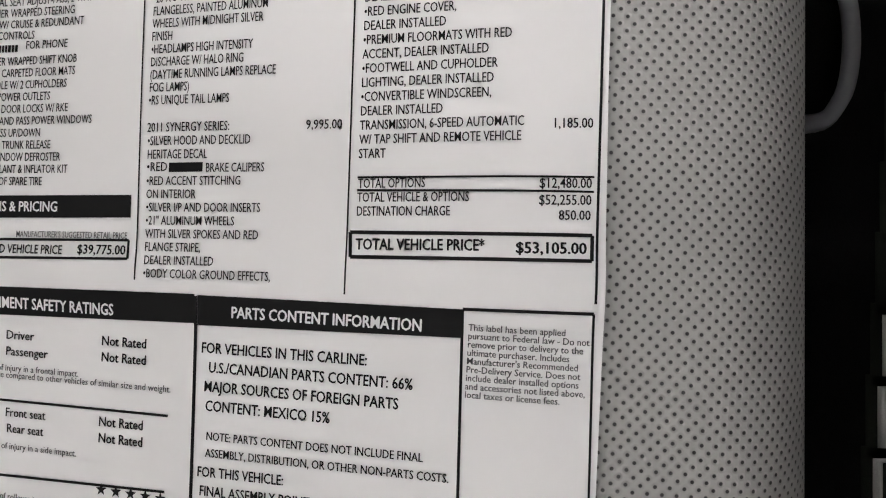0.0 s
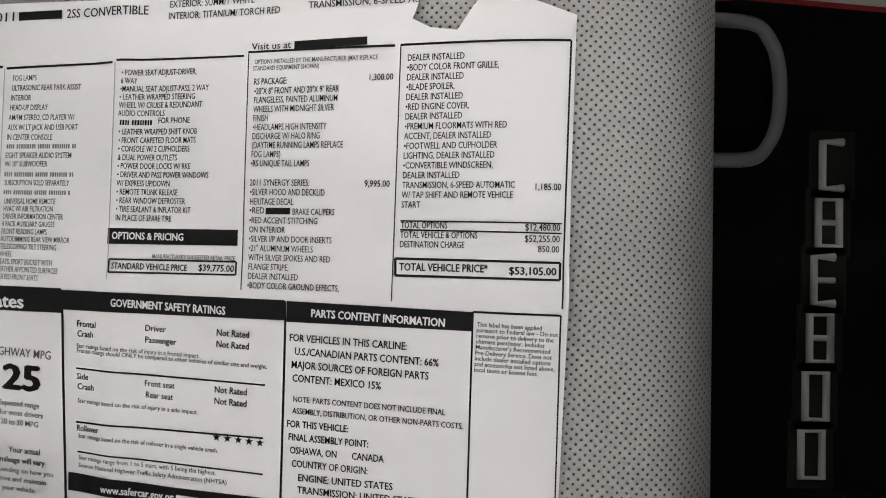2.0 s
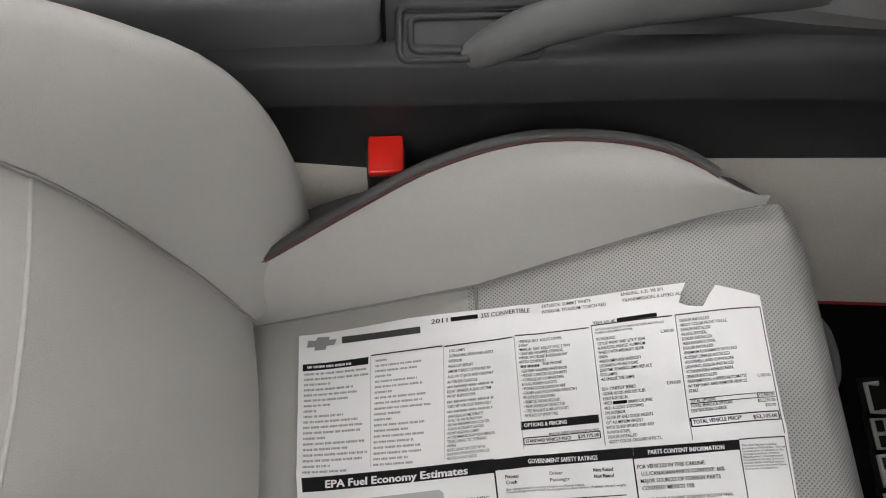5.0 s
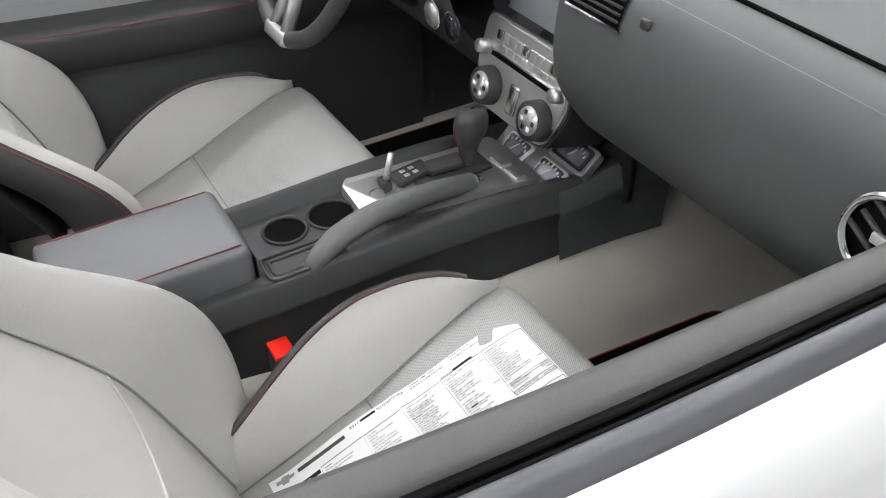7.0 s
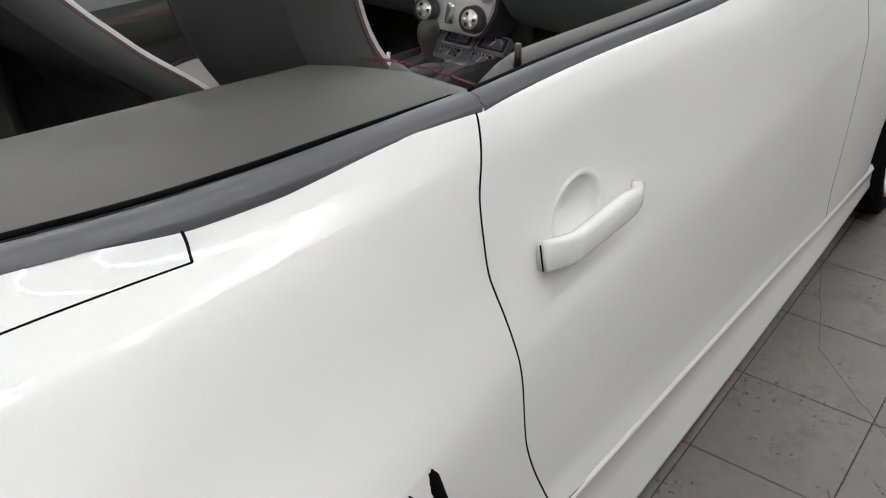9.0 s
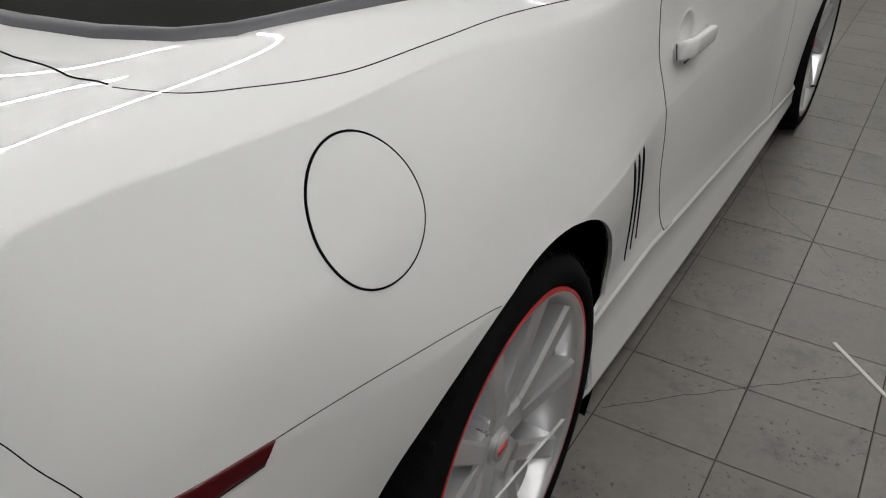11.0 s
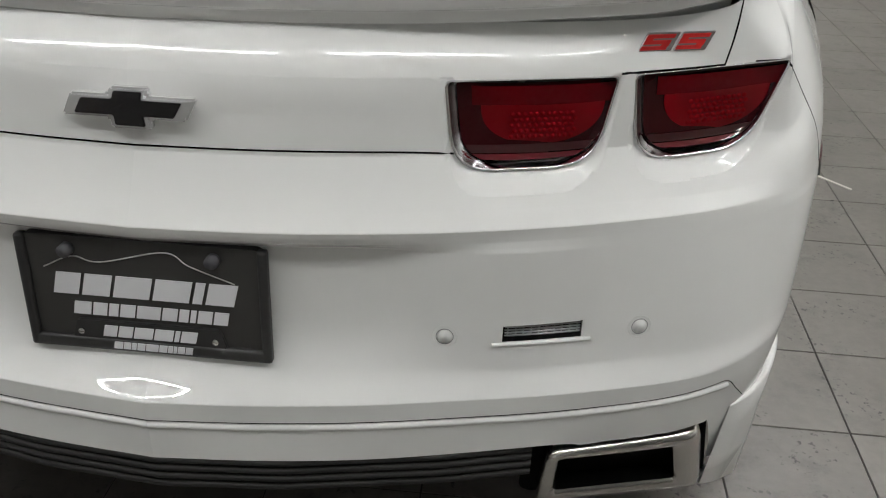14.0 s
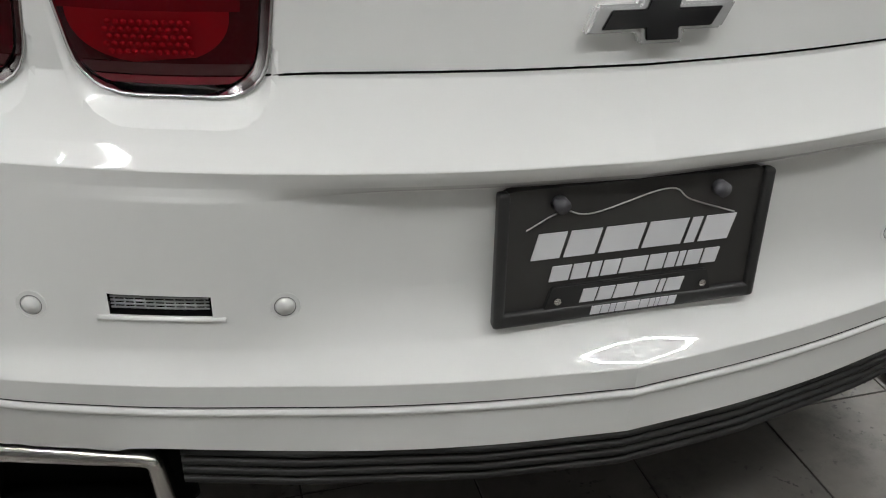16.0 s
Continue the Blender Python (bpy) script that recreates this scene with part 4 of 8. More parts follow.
part("frame_panel", moved(prism(round_outline([(-0.102, -0.070), (0.102, -0.070), (0.092, -0.036), (-0.092, -0.036)], 0.006), 0.01, 0.001), place @ Matrix.Translation((0, -0.004, 0))), PLATE_FRAME, plate)


def slanted_bars(x0, z0, widths, height, gap, slant, depth):
    """Plain slanted blocks standing in for a trade name."""
    x = x0
    for w in widths:
        o = [(x, z0), (x + slant * height, z0 + height), (x + w + slant * height, z0 + height), (x + w, z0)]
        part("name_block", moved(prism(o, 0.001), place @ Matrix.Translation((0, depth, 0))), PLATE_WHITE, plate)
        x += w + gap


slanted_bars(-0.118, -0.002, (0.032, 0.035, 0.046, 0.046, 0.012, 0.036), 0.030, 0.0045, 0.25, -0.002)
slanted_bars(-0.096, -0.030, (0.022, 0.018, 0.012, 0.019, 0.030, 0.019, 0.012, 0.007, 0.018, 0.018), 0.018, 0.0025, 0.2, -0.002)
slanted_bars(-0.060, -0.058, (0.017, 0.018, 0.024, 0.024, 0.006, 0.020), 0.016, 0.0022, 0.25, -0.0055)
slanted_bars(-0.047, -0.074, (0.011, 0.009, 0.006, 0.010, 0.016, 0.010, 0.006, 0.004, 0.009, 0.009), 0.010, 0.0013, 0.2, -0.0075)
ridge = spline([0, 1, 2, 3, 4, 5], np.array([(-0.125, 0.034), (-0.085, 0.052), (-0.055, 0.046), (0.03, 0.066), (0.06, 0.050), (0.115, 0.030)]), np.linspace(0, 5, 40))
me = tube([(x, -0.002, z) for x, z in ridge], 0.0009, 5)
part("swoosh_line", me, SATIN, plate).matrix_local = place
for bx in (-0.091, 0.091):
    part("plate_screw", moved(rod((bx, -0.001, 0.062), (bx, -0.013, 0.062), 0.0085), place), BLACK_TRIM_SOFT, plate)
    part("frame_screw", moved(rod((bx * 0.95, -0.006, -0.052), (bx * 0.95, -0.0085, -0.052), 0.004), place), STEEL, plate)

# ---- lower diffuser, exhaust tips ----
for k in range(4):
    z = 0.484 - k * 0.0142
    pts = []
    for x in np.linspace(-0.478, 0.478, 41):
        y = float(np.interp(abs(x), (0, 0.16, 0.36, 0.50), (-1.079, -1.065, -1.025, -0.985))) - 0.001 + 0.0012 * k
        pts.append((x, y, z))
    rows = [[(x, y + 0.03, z + 0.002), (x, y, z + 0.001), (x, y - 0.002, z - 0.003), (x, y, z - 0.007), (x, y + 0.03, z - 0.009)] for x, y, z in pts]
    part("diffuser_fin", grid(np.array(rows)[::-1]), BLACK_TRIM, car, "ribbed black lower fin")
rows = []
for x in np.linspace(-0.474, 0.474, 31):
    y = float(np.interp(abs(x), (0, 0.16, 0.36, 0.50), (-1.079, -1.065, -1.025, -0.985))) + 0.03
    rows.append([(x, y, 0.47), (x, y + 0.004, 0.43), (x, y + 0.10, 0.40), (x, y + 0.45, 0.33), (x, y + 0.8, 0.27)])
part("diffuser", grid(np.array(rows)[::-1]), BLACK_TRIM, car, "black plastic rear diffuser")
for x in (-0.26, -0.06, 0.26, 0.06):
    part("diffuser_tab", block((x - 0.02, -0.985, 0.405), (x + 0.02, -0.93, 0.425), 0.003), BLACK_TRIM, car)

for sgn in (1, -1):
    tip = holder("exhaust_tip", car)
    tagged(tip, "rectangular polished steel exhaust tip")
    mouth = round_outline([(0.499, 0.474), (0.712, 0.467), (0.742, 0.322), (0.490, 0.352)], 0.018, 5)
    hole_ = round_outline([(0.516, 0.455), (0.676, 0.441), (0.695, 0.352), (0.514, 0.372)], 0.008, 5)
    place_y = lambda x, z: float(np.interp(x, (0.49, 0.75), (-0.994, -0.900))) + 0.30 * (0.47 - z)
    rings = []
    for o, dy in ((mouth, 0.22), (mouth, 0.012), ([tuple(np.array(a) * 0.8 + np.array(b) * 0.2) for a, b in zip(mouth, hole_)], -0.002),
                  ([tuple(np.array(a) * 0.25 + np.array(b) * 0.75) for a, b in zip(mouth, hole_)], -0.002), (hole_, 0.006)):
        rings.append([(sgn * x, place_y(x, z) + dy, z) for x, z in o])
    me = grid(np.transpose(np.array(rings), (1, 0, 2))[:: sgn], closed_u=True)
    part("mouth", me, STEEL, tip, "polished steel mouth")
    bore = [[(sgn * x, place_y(x, z) + dy, z) for x, z in hole_] for dy in (0.006, 0.05, 0.14)]
    part("bore_wall", grid(np.transpose(np.array(bore), (1, 0, 2))[:: sgn], closed_u=True), GAP, tip)
    part("bore", mesh_from("bore", bore[2], [range(len(hole_))], False), GAP, tip, "black bore")
    rim_pts = round_outline([(0.472, 0.484), (0.722, 0.476), (0.752, 0.316), (0.466, 0.340)], 0.02, 5)
    part("surround", mesh_from("surround", [(sgn * x, place_y(x, z) + 0.035, z) for x, z in rim_pts], [range(len(rim_pts))], False), GAP, tip, "black surround")


# ---- wheels ----
WHEEL_POCKET = material("wheel_pocket", (0.50, 0.50, 0.505), rough=0.42, metal=0.6, coat=0.3, stain=0.05, grain=0.03, grain_size=900)


def wheel(name):
    hub = holder(name, car)
    tagged(hub, "silver five-spoke alloy wheel with a red flange stripe")
    R, RR = 0.362, 0.288
    prof = [(-0.135, 0.27), (-0.135, 0.325), (-0.118, 0.350), (-0.09, 0.360), (0.0, 0.362), (0.085, 0.360), (0.112, 0.352), (0.128, 0.338),
            (0.134, 0.322), (0.132, 0.308), (0.124, 0.299), (0.10, 0.28)]
    P = []
    for a in np.linspace(0, 2 * math.pi, 96, endpoint=False):
        P.append([(w, r * math.cos(a), r * math.sin(a)) for w, r in prof])
    part("tyre", grid(np.array(P), closed_u=True), RUBBER, hub, "black low-profile tyre")
    for w0, w1, sk in ((0.062, 0.118, 0.05), (-0.11, -0.05, -0.05)):
        verts, faces = [], []
        for k in range(60):
            a = 2 * math.pi * k / 60
            b = len(verts)
            for w, sh in ((w0, 0), (w1, sk)):
                rr = float(np.interp(abs(w), (0.085, 0.12), (0.3625, 0.352)))
                for da, dr in ((-0.012, 0.0), (-0.012, 0.004), (0.016, 0.004), (0.016, 0.0)):
                    verts.append((w, (rr + dr) * math.cos(a + sh + da), (rr + dr) * math.sin(a + sh + da)))
            faces += [(b, b + 1, b + 5, b + 4), (b + 1, b + 2, b + 6, b + 5), (b + 2, b + 3, b + 7, b + 6), (b + 4, b + 5, b + 6, b + 7)]
        tagged(part("tread", mesh_from("tread", verts, faces, False), RUBBER, hub, "moulded tread blocks"), kind="stuff")
    prof = [(0.122, 0.300), (0.1285, 0.2985), (0.1285, 0.2915)]
    P = [[(w, r * math.cos(a), r * math.sin(a)) for w, r in prof] for a in np.linspace(0, 2 * math.pi, 96, endpoint=False)]
    part("flange_stripe", grid(np.array(P), closed_u=True), RED_PAINT, hub, "red flange stripe")
    prof = [(0.1285, 0.2915), (0.127, 0.286), (0.119, 0.280), (0.105, 0.276), (0.05, 0.262), (-0.05, 0.25), (-0.12, 0.26)]
    P = [[(w, r * math.cos(a), r * math.sin(a)) for w, r in prof] for a in np.linspace(0, 2 * math.pi, 96, endpoint=False)]
    part("rim", grid(np.array(P), closed_u=True), WHEEL_SILVER, hub, "polished silver rim barrel")
    for k in range(5):
        a0 = 2 * math.pi * k / 5 + 0.30
        bm = bmesh.new()
        # each spoke splits into two arms towards the rim
        arm_ = ((0.085, 0.022, 0.016, 0.098, 0.03), (0.15, 0.022, 0.042, 0.105, 0.035), (0.21, 0.023, 0.066, 0.110, 0.04), (0.262, 0.026, 0.088, 0.115, 0.045), (0.290, 0.038, 0.102, 0.122, 0.05))
        for sg, line_ in ((0, ((0.03, 0.044, 0.0, 0.088, 0.02), (0.075, 0.036, 0.0, 0.096, 0.02), (0.118, 0.044, 0.0, 0.098, 0.03))), (-1, arm_), (1, arm_)):
            rows = []
            for r, half_, off, x1, x0 in line_:
                o = off * sg
                rows.append([(x0, r, o - half_ * 1.25), (x1 - 0.007, r, o - half_), (x1, r, o - half_ * 0.72), (x1, r, o + half_ * 0.72), (x1 - 0.007, r, o + half_), (x0, r, o + half_ * 1.25)])
            vs = [[bm.verts.new(q) for q in row] for row in rows]
            for i in range(len(vs) - 1):
                for j in range(6):
                    bm.faces.new((vs[i][j], vs[i][(j + 1) % 6], vs[i + 1][(j + 1) % 6], vs[i + 1][j]))
        bmesh.ops.recalc_face_normals(bm, faces=bm.faces)
        moved(bm, Matrix.Rotation(a0, 4, "X"))
        spoke = part("spoke", bm, WHEEL_SILVER, hub)
        # shallow dished floor between the two arms
        floor_ = np.array([[(x_, r, u * off) for u in np.linspace(-1, 1, 9)] for r, off, x_ in ((0.10, 0.030, 0.085), (0.125, 0.036, 0.070), (0.17, 0.054, 0.066), (0.22, 0.076, 0.068), (0.265, 0.094, 0.078), (0.288, 0.108, 0.102))])
        rot = np.array(Matrix.Rotation(a0, 3, "X"))
        part("pocket", grid((floor_ @ rot.T)[:, ::-1]), WHEEL_POCKET, spoke, "dished silver pocket")
    part("hub_cap", rod((0.03, 0, 0), (0.096, 0, 0), 0.055, 0.034, 24), WHEEL_SILVER, hub)
    part("cap_badge", rod((0.09, 0, 0), (0.1, 0, 0), 0.028, 0.026, 20), WHEEL_POCKET, hub)
    part("cap_mark", block((0.098, -0.018, -0.006), (0.102, 0.018, 0.006)), RED_PAINT, hub)
    for k in range(5):
        a = 2 * math.pi * k / 5 + 0.9
        part("wheel_nut", rod((0.06, 0.062 * math.cos(a), 0.062 * math.sin(a)), (0.088, 0.062 * math.cos(a), 0.062 * math.sin(a)), 0.011, seg=6), CHROME, hub)
    part("valve_stem", rod((0.112, -0.10, -0.252), (0.130, -0.096, -0.242), 0.004), RUBBER, hub)
    part("brake_disc", rod((-0.02, 0, 0), (0.0, 0, 0), 0.19, seg=48), STEEL, hub, "steel brake disc")
    part("brake_caliper", block((-0.05, -0.19, -0.02), (0.03, -0.10, 0.14), 0.01), RED_PAINT, hub, "red brake caliper")
    # black disc added to paint the shade behind the spokes
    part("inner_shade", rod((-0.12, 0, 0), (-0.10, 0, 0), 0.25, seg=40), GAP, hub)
    return hub


one = wheel("wheel")
one.matrix_basis = pose(0.818, ARCH_Y - 0.014, 0.364)
copy_thing(one, pose(-0.818, ARCH_Y - 0.014, 0.364, 0, 0, 180))
copy_thing(one, pose(0.832, FRONT_Y, 0.364, 55, 0, 0))
copy_thing(one, pose(-0.832, FRONT_Y, 0.364, 30, 0, 180))

# ---- door handle ----
for sgn in (1, -1):
    grip = holder("door_handle", car)
    tagged(grip, "white pull handle over a round recess")
    P = []
    for t in np.linspace(0, 1, 21):
        y = 0.862 + 0.236 * t
        z = 0.838 - 0.004 * t
        p, n = skin_side(y, z)
        out = 0.012 + 0.022 * min(1.0, t * 7) * min(1.0, (1 - t) * 5 + 0.15)
        h = 0.023 - 0.012 * max(0.0, t - 0.72) / 0.28
        thick = 0.011
        c = p + n * out
        ring_ = []
        for a in np.linspace(0, 2 * math.pi, 16, endpoint=False):
            ca, sa = math.cos(a), math.sin(a)
            ring_.append(tuple(c + Vector((0, 0, 1)) * (h * math.copysign(abs(sa) ** 0.6, sa)) + n * (thick * math.copysign(abs(ca) ** 0.6, ca))))
        P.append(ring_)
    c0, c1 = np.mean(P[0], axis=0), np.mean(P[-1], axis=0)
    P = [[tuple(c0)] * 16] + P + [[tuple(c1)] * 16]
    P = np.array(P) * (sgn, 1, 1)
    P = np.concatenate([P, P[:, :1]], axis=1)
    part("grip", grid(P if sgn < 0 else P[:, ::-1]), PAINT, grip, "white painted grip")
    cup = []
    for r in (1.18, 1.12, 1.05, 1.0, 0.93, 0.8, 0.6, 0.35, 0.0):
        row = []
        for a in np.linspace(0, 2 * math.pi, 40, endpoint=False):
            p, n = skin_side(0.962 + 0.060 * r * math.cos(a), 0.852 + 0.050 * r * math.sin(a))
            q = p + n * (float(np.interp(r, (1.05, 1.12, 1.18), (0.0010, 0.0009, -0.0002))) if r > 1.03 else 0.0005 - 0.024 * (1 - r * r) ** 0.7)
            row.append((sgn * q.x, q.y, q.z))
        cup.append(row)
    part("recess", grid(np.transpose(np.array(cup), (1, 0, 2))[::sgn], closed_u=True), PAINT, grip, "round finger recess")
    part("end_gap", tube([(sgn * (skin_side(0.865, z)[0].x + 0.010), 0.860, z) for z in (0.820, 0.838, 0.856)], 0.0012, 6), GAP, grip)


# ---- flared corner of the rear valance ----
for sgn in (1, -1):
    rows = []
    for t in np.linspace(0, 1, 30):
        if t < 0.25:
            p, n = skin_rear(0.755 + 0.08 * t / 0.5, 0.482 + 0.004 * t)
        else:
            w = (t - 0.25) / 0.75
            y = -0.79 + 0.36 * w
            p, n = skin_side(y, 0.484 - 0.045 * w)
        out = 0.0004 + 0.009 * min(1, t * 3)
        top = Vector(p)
        low = Vector((p.x - 0.012 + 0.002 * t, p.y + (0.02 if t < 0.25 else 0.0), 0.312 - 0.100 * t))
        tuck = Vector((0.006 * t * t, 0, 0))
        rows.append([tuple(top - n * 0.004), tuple(top + n * out * 0.6), tuple(top + n * out - Vector((0, 0, 0.004))),
                     tuple(top * 0.7 + low * 0.3 + n * out - tuck), tuple(top * 0.35 + low * 0.65 + n * out - tuck), tuple(low + n * out * 0.7), tuple(low - n * 0.03)])
    rows.append([(x - 0.06, y, z) for x, y, z in rows[-1]])
    P = np.array(rows) * (sgn, 1, 1)
    part("valance_corner", grid(P if sgn < 0 else P[::-1]), PAINT, car, "flared white corner of the rear valance")


# ---- cabin ----
def perforated(name, color):
    """Leather with rows of punched holes 4.4 mm apart."""
    m = material(name, color, rough=0.52, stain=0.05, stain_size=9, grain=0.03, grain_size=260, bump=0.0)
    nt = m.node_tree
    n, l = nt.nodes, nt.links
    b = n["Principled BSDF"]
    co = n.new("ShaderNodeTexCoord")
    holes = []
    for shift in (0.0, 0.5):
        mp = n.new("ShaderNodeMapping")
        mp.inputs["Scale"].default_value = (250.0, 250.0, 0.0)
        mp.inputs["Location"].default_value = (shift, shift, 0)
        mp.inputs["Rotation"].default_value = (0, 0, 0.06)
        l.new(co.outputs["Object"], mp.inputs["Vector"])
        fr = n.new("ShaderNodeVectorMath")
        fr.operation = "FRACTION"
        l.new(mp.outputs["Vector"], fr.inputs[0])
        sb = n.new("ShaderNodeVectorMath")
        sb.operation = "SUBTRACT"
        sb.inputs[1].default_value = (0.5, 0.5, 0)
        l.new(fr.outputs["Vector"], sb.inputs[0])
        ln = n.new("ShaderNodeVectorMath")
        ln.operation = "LENGTH"
        l.new(sb.outputs["Vector"], ln.inputs[0])
        holes.append(ln.outputs["Value"])
    mn = n.new("ShaderNodeMath")
    mn.operation = "MINIMUM"
    l.new(holes[0], mn.inputs[0])
    l.new(holes[1], mn.inputs[1])
    r = n.new("ShaderNodeMapRange")
    r.inputs["From Min"].default_value, r.inputs["From Max"].default_value = 0.10, 0.17
    l.new(mn.outputs["Value"], r.inputs["Value"])
    mx = n.new("ShaderNodeMix")
    mx.data_type = "RGBA"
    l.new(r.outputs["Result"], mx.inputs["Factor"])
    mx.inputs["A"].default_value = (0.022, 0.021, 0.02, 1)
    old = b.inputs["Base Color"].links[0].from_socket
    l.new(old, mx.inputs["B"])
    l.new(mx.outputs["Result"], b.inputs["Base Color"])
    r2 = n.new("ShaderNodeMapRange")
    r2.inputs["From Min"].default_value, r2.inputs["From Max"].default_value = 0.08, 0.28
    l.new(mn.outputs["Value"], r2.inputs["Value"])
    tx = n.new("ShaderNodeTexNoise")
    tx.inputs["Scale"].default_value = 800
    l.new(co.outputs["Object"], tx.inputs["Vector"])
    ad = n.new("ShaderNodeMath")
    ad.operation = "MULTIPLY_ADD"
    ad.inputs[1].default_value = 0.25
    l.new(tx.outputs["Fac"], ad.inputs[0])
    l.new(r2.outputs["Result"], ad.inputs[2])
    bp = n.new("ShaderNodeBump")
    bp.inputs["Strength"].default_value = 0.5
    bp.inputs["Distance"].default_value = 0.0008
    l.new(ad.outputs["Value"], bp.inputs["Height"])
    l.new(bp.outputs["Normal"], b.inputs["Normal"])
    return m


PERF = perforated("perforated_leather", (0.36, 0.355, 0.335))
# darker leather grey that paints the shade in the seat's creases
SEAM_SHADE = material("seam_shadow", (0.20, 0.195, 0.18), rough=0.7, stain=0.1)

SEAT_Y = (1.19, 1.25, 1.34, 1.42, 1.51, 1.58, 1.65, 1.684, 1.710, 1.7265, 1.7255, 1.708)
SEAT_Z = (0.392, 0.413, 0.446, 0.477, 0.508, 0.530, 0.546, 0.546, 0.530, 0.490, 0.42, 0.33)


def seat_top(y):
    """Height of the passenger cushion along its length."""
    return float(spline(SEAT_Y[:8], np.array(SEAT_Z[:8])[:, None], [min(max(y, 1.19), 1.682)])[0, 0])


def mesh_side(P, sgn):
    """A grid laid out for the right seat, mirrored for the left one."""
    P = np.array(P) * (sgn, 1, 1)
    return grid(P if sgn > 0 else P[::-1])


def front_seat(sgn):
    seat = holder("front_seat", car)
    tagged(seat, "grey perforated leather bucket seat with dark piping")
    cx = 0.42

    def put(name, P, mat_, label=""):
        P = np.array(P, float)
        P[..., 0] += cx
        return part(name, mesh_side(P, sgn), mat_, seat, label)

    def line(name, pts, r, mat_, label=""):
        return part(name, tube([(sgn * (cx + x), y, z) for x, y, z in pts], r, 6), mat_, seat, label)

    # cushion middle
    s = np.arange(len(SEAT_Y))
    prof = spline(s, np.array(list(zip(SEAT_Y, SEAT_Z))), np.linspace(0, len(s) - 1, 70))
    rows = []
    for y, z in prof:
        half = float(np.interp(y, (1.2, 1.42, 1.53, 1.69), (0.162, 0.164, 0.182, 0.208)))
        if z < 0.5 and y > 1.7:
            half = 0.212
        rows.append([(u * half, y, z - 0.006 * max(0, abs(u) - 0.85) / 0.15 - (0.02 * max(0, abs(u) - 0.8) if y > 1.7 else 0)) for u in np.linspace(-1, 1, 33)])
    cut = next(k for k, (y, z) in enumerate(prof) if y > 1.405)
    put("cushion", np.array(rows[cut:])[:, ::-1], PERF, "grey perforated leather cushion")
    put("cushion_rear", np.array(rows[:cut + 1])[:, ::-1], LEATHER, "smooth grey leather rear of the cushion")
    line("cross_seam", [(x, 1.417, seat_top(1.417) - 0.0012) for x in np.linspace(-0.163, 0.163, 12)], 0.0018, SEAM_SHADE)
    for side in (-1, 1):
        # side bolster
        ys = np.linspace(1.20, 1.678, 40)
        rows, outer, pipe, groove = [], [], [], []
        for y in ys:
            xi = float(np.interp(y, (1.2, 1.42, 1.53, 1.69), (0.160, 0.163, 0.181, 0.207)))
            xp = float(spline((1.20, 1.25, 1.294, 1.389, 1.479, 1.59, 1.664, 1.68), np.array((0.19, 0.203, 0.214, 0.245, 0.257, 0.242, 0.206, 0.203))[:, None], [y])[0, 0])
            zp = float(spline((1.20, 1.25, 1.294, 1.389, 1.479, 1.59, 1.664, 1.68), np.array((0.475, 0.506, 0.535, 0.572, 0.588, 0.584, 0.556, 0.548))[:, None], [y])[0, 0])
            zi = seat_top(y) - 0.005
            xp = max(xp, xi + 0.003)
            row = []
            for w in np.linspace(0, 1, 10):
                bulge = math.sin(math.pi * w) * 0.016
                row.append((side * (xi + (xp - xi) * w), y, zi + (zp - zi) * w + bulge))
            rows.append(row)
            pipe.append((side * xp, y, zp))
            groove.append((side * (xi + 0.001), y, zi + 0.0025))
            outer.append([(side * xp, y, zp), (side * (xp + 0.012), y, zp - 0.012), (side * max(xp + 0.018, 0.262), y, zp - 0.06), (side * 0.27, y, 0.33), (side * 0.26, y, 0.26)])
        rows, outer = np.array(rows), np.array(outer)
        put("bolster", rows if side < 0 else rows[:, ::-1], LEATHER, "smooth grey leather bolster")
        put("bolster_side", outer if side < 0 else outer[:, ::-1], DARK_LEATHER, "dark leather flank")
        line("piping", pipe[:-4], 0.0062, DARK_LEATHER, "dark piping")
        line("red_stitch", [(x - side * 0.006, y, z + 0.002) for x, y, z in pipe[:-4]], 0.0006, RED_THREAD)
        line("groove", groove, 0.0016, SEAM_SHADE)
        front = [[(side * 0.205, 1.676, 0.545), (side * 0.262, 1.60, 0.50)], [(side * 0.215, 1.72, 0.50), (side * 0.268, 1.62, 0.45)], [(side * 0.214, 1.725, 0.33), (side * 0.268, 1.65, 0.33)]]
        front = np.array(front)
        put("corner_trim", front[:, ::-1] if side < 0 else front, LEATHER)

    # backrest
    H = np.linspace(0, 1, 44)
    key = (0, 0.15, 0.3, 0.5, 0.7, 0.86, 0.95, 1.0)
    mid_ = spline(key, np.array([(1.200, 0.42), (1.158, 0.54), (1.105, 0.68), (0.997, 0.86), (0.912, 1.03), (0.882, 1.18), (0.862, 1.27), (0.838, 1.32)]), H)
    fwd = spline(key, np.array([(1.262, 0.42), (1.260, 0.55), (1.225, 0.69), (1.062, 0.86), (0.936, 1.03), (0.900, 1.17), (0.882, 1.25), (0.843, 1.30)]), H)
    halfw = spline(key, np.array([0.155, 0.165, 0.165, 0.135, 0.090, 0.075, 0.070, 0.06])[:, None], H)[:, 0]
    outw = spline(key, np.array([0.245, 0.262, 0.265, 0.225, 0.160, 0.152, 0.145, 0.11])[:, None], H)[:, 0]
    rows = [[(u * halfw[i], mid_[i, 0] + 0.012 * (1 - u * u), mid_[i, 1]) for u in np.linspace(-1, 1, 17)] for i in range(len(H))]
    put("backrest", np.array(rows)[:, ::-1], LEATHER, "grey leather backrest")
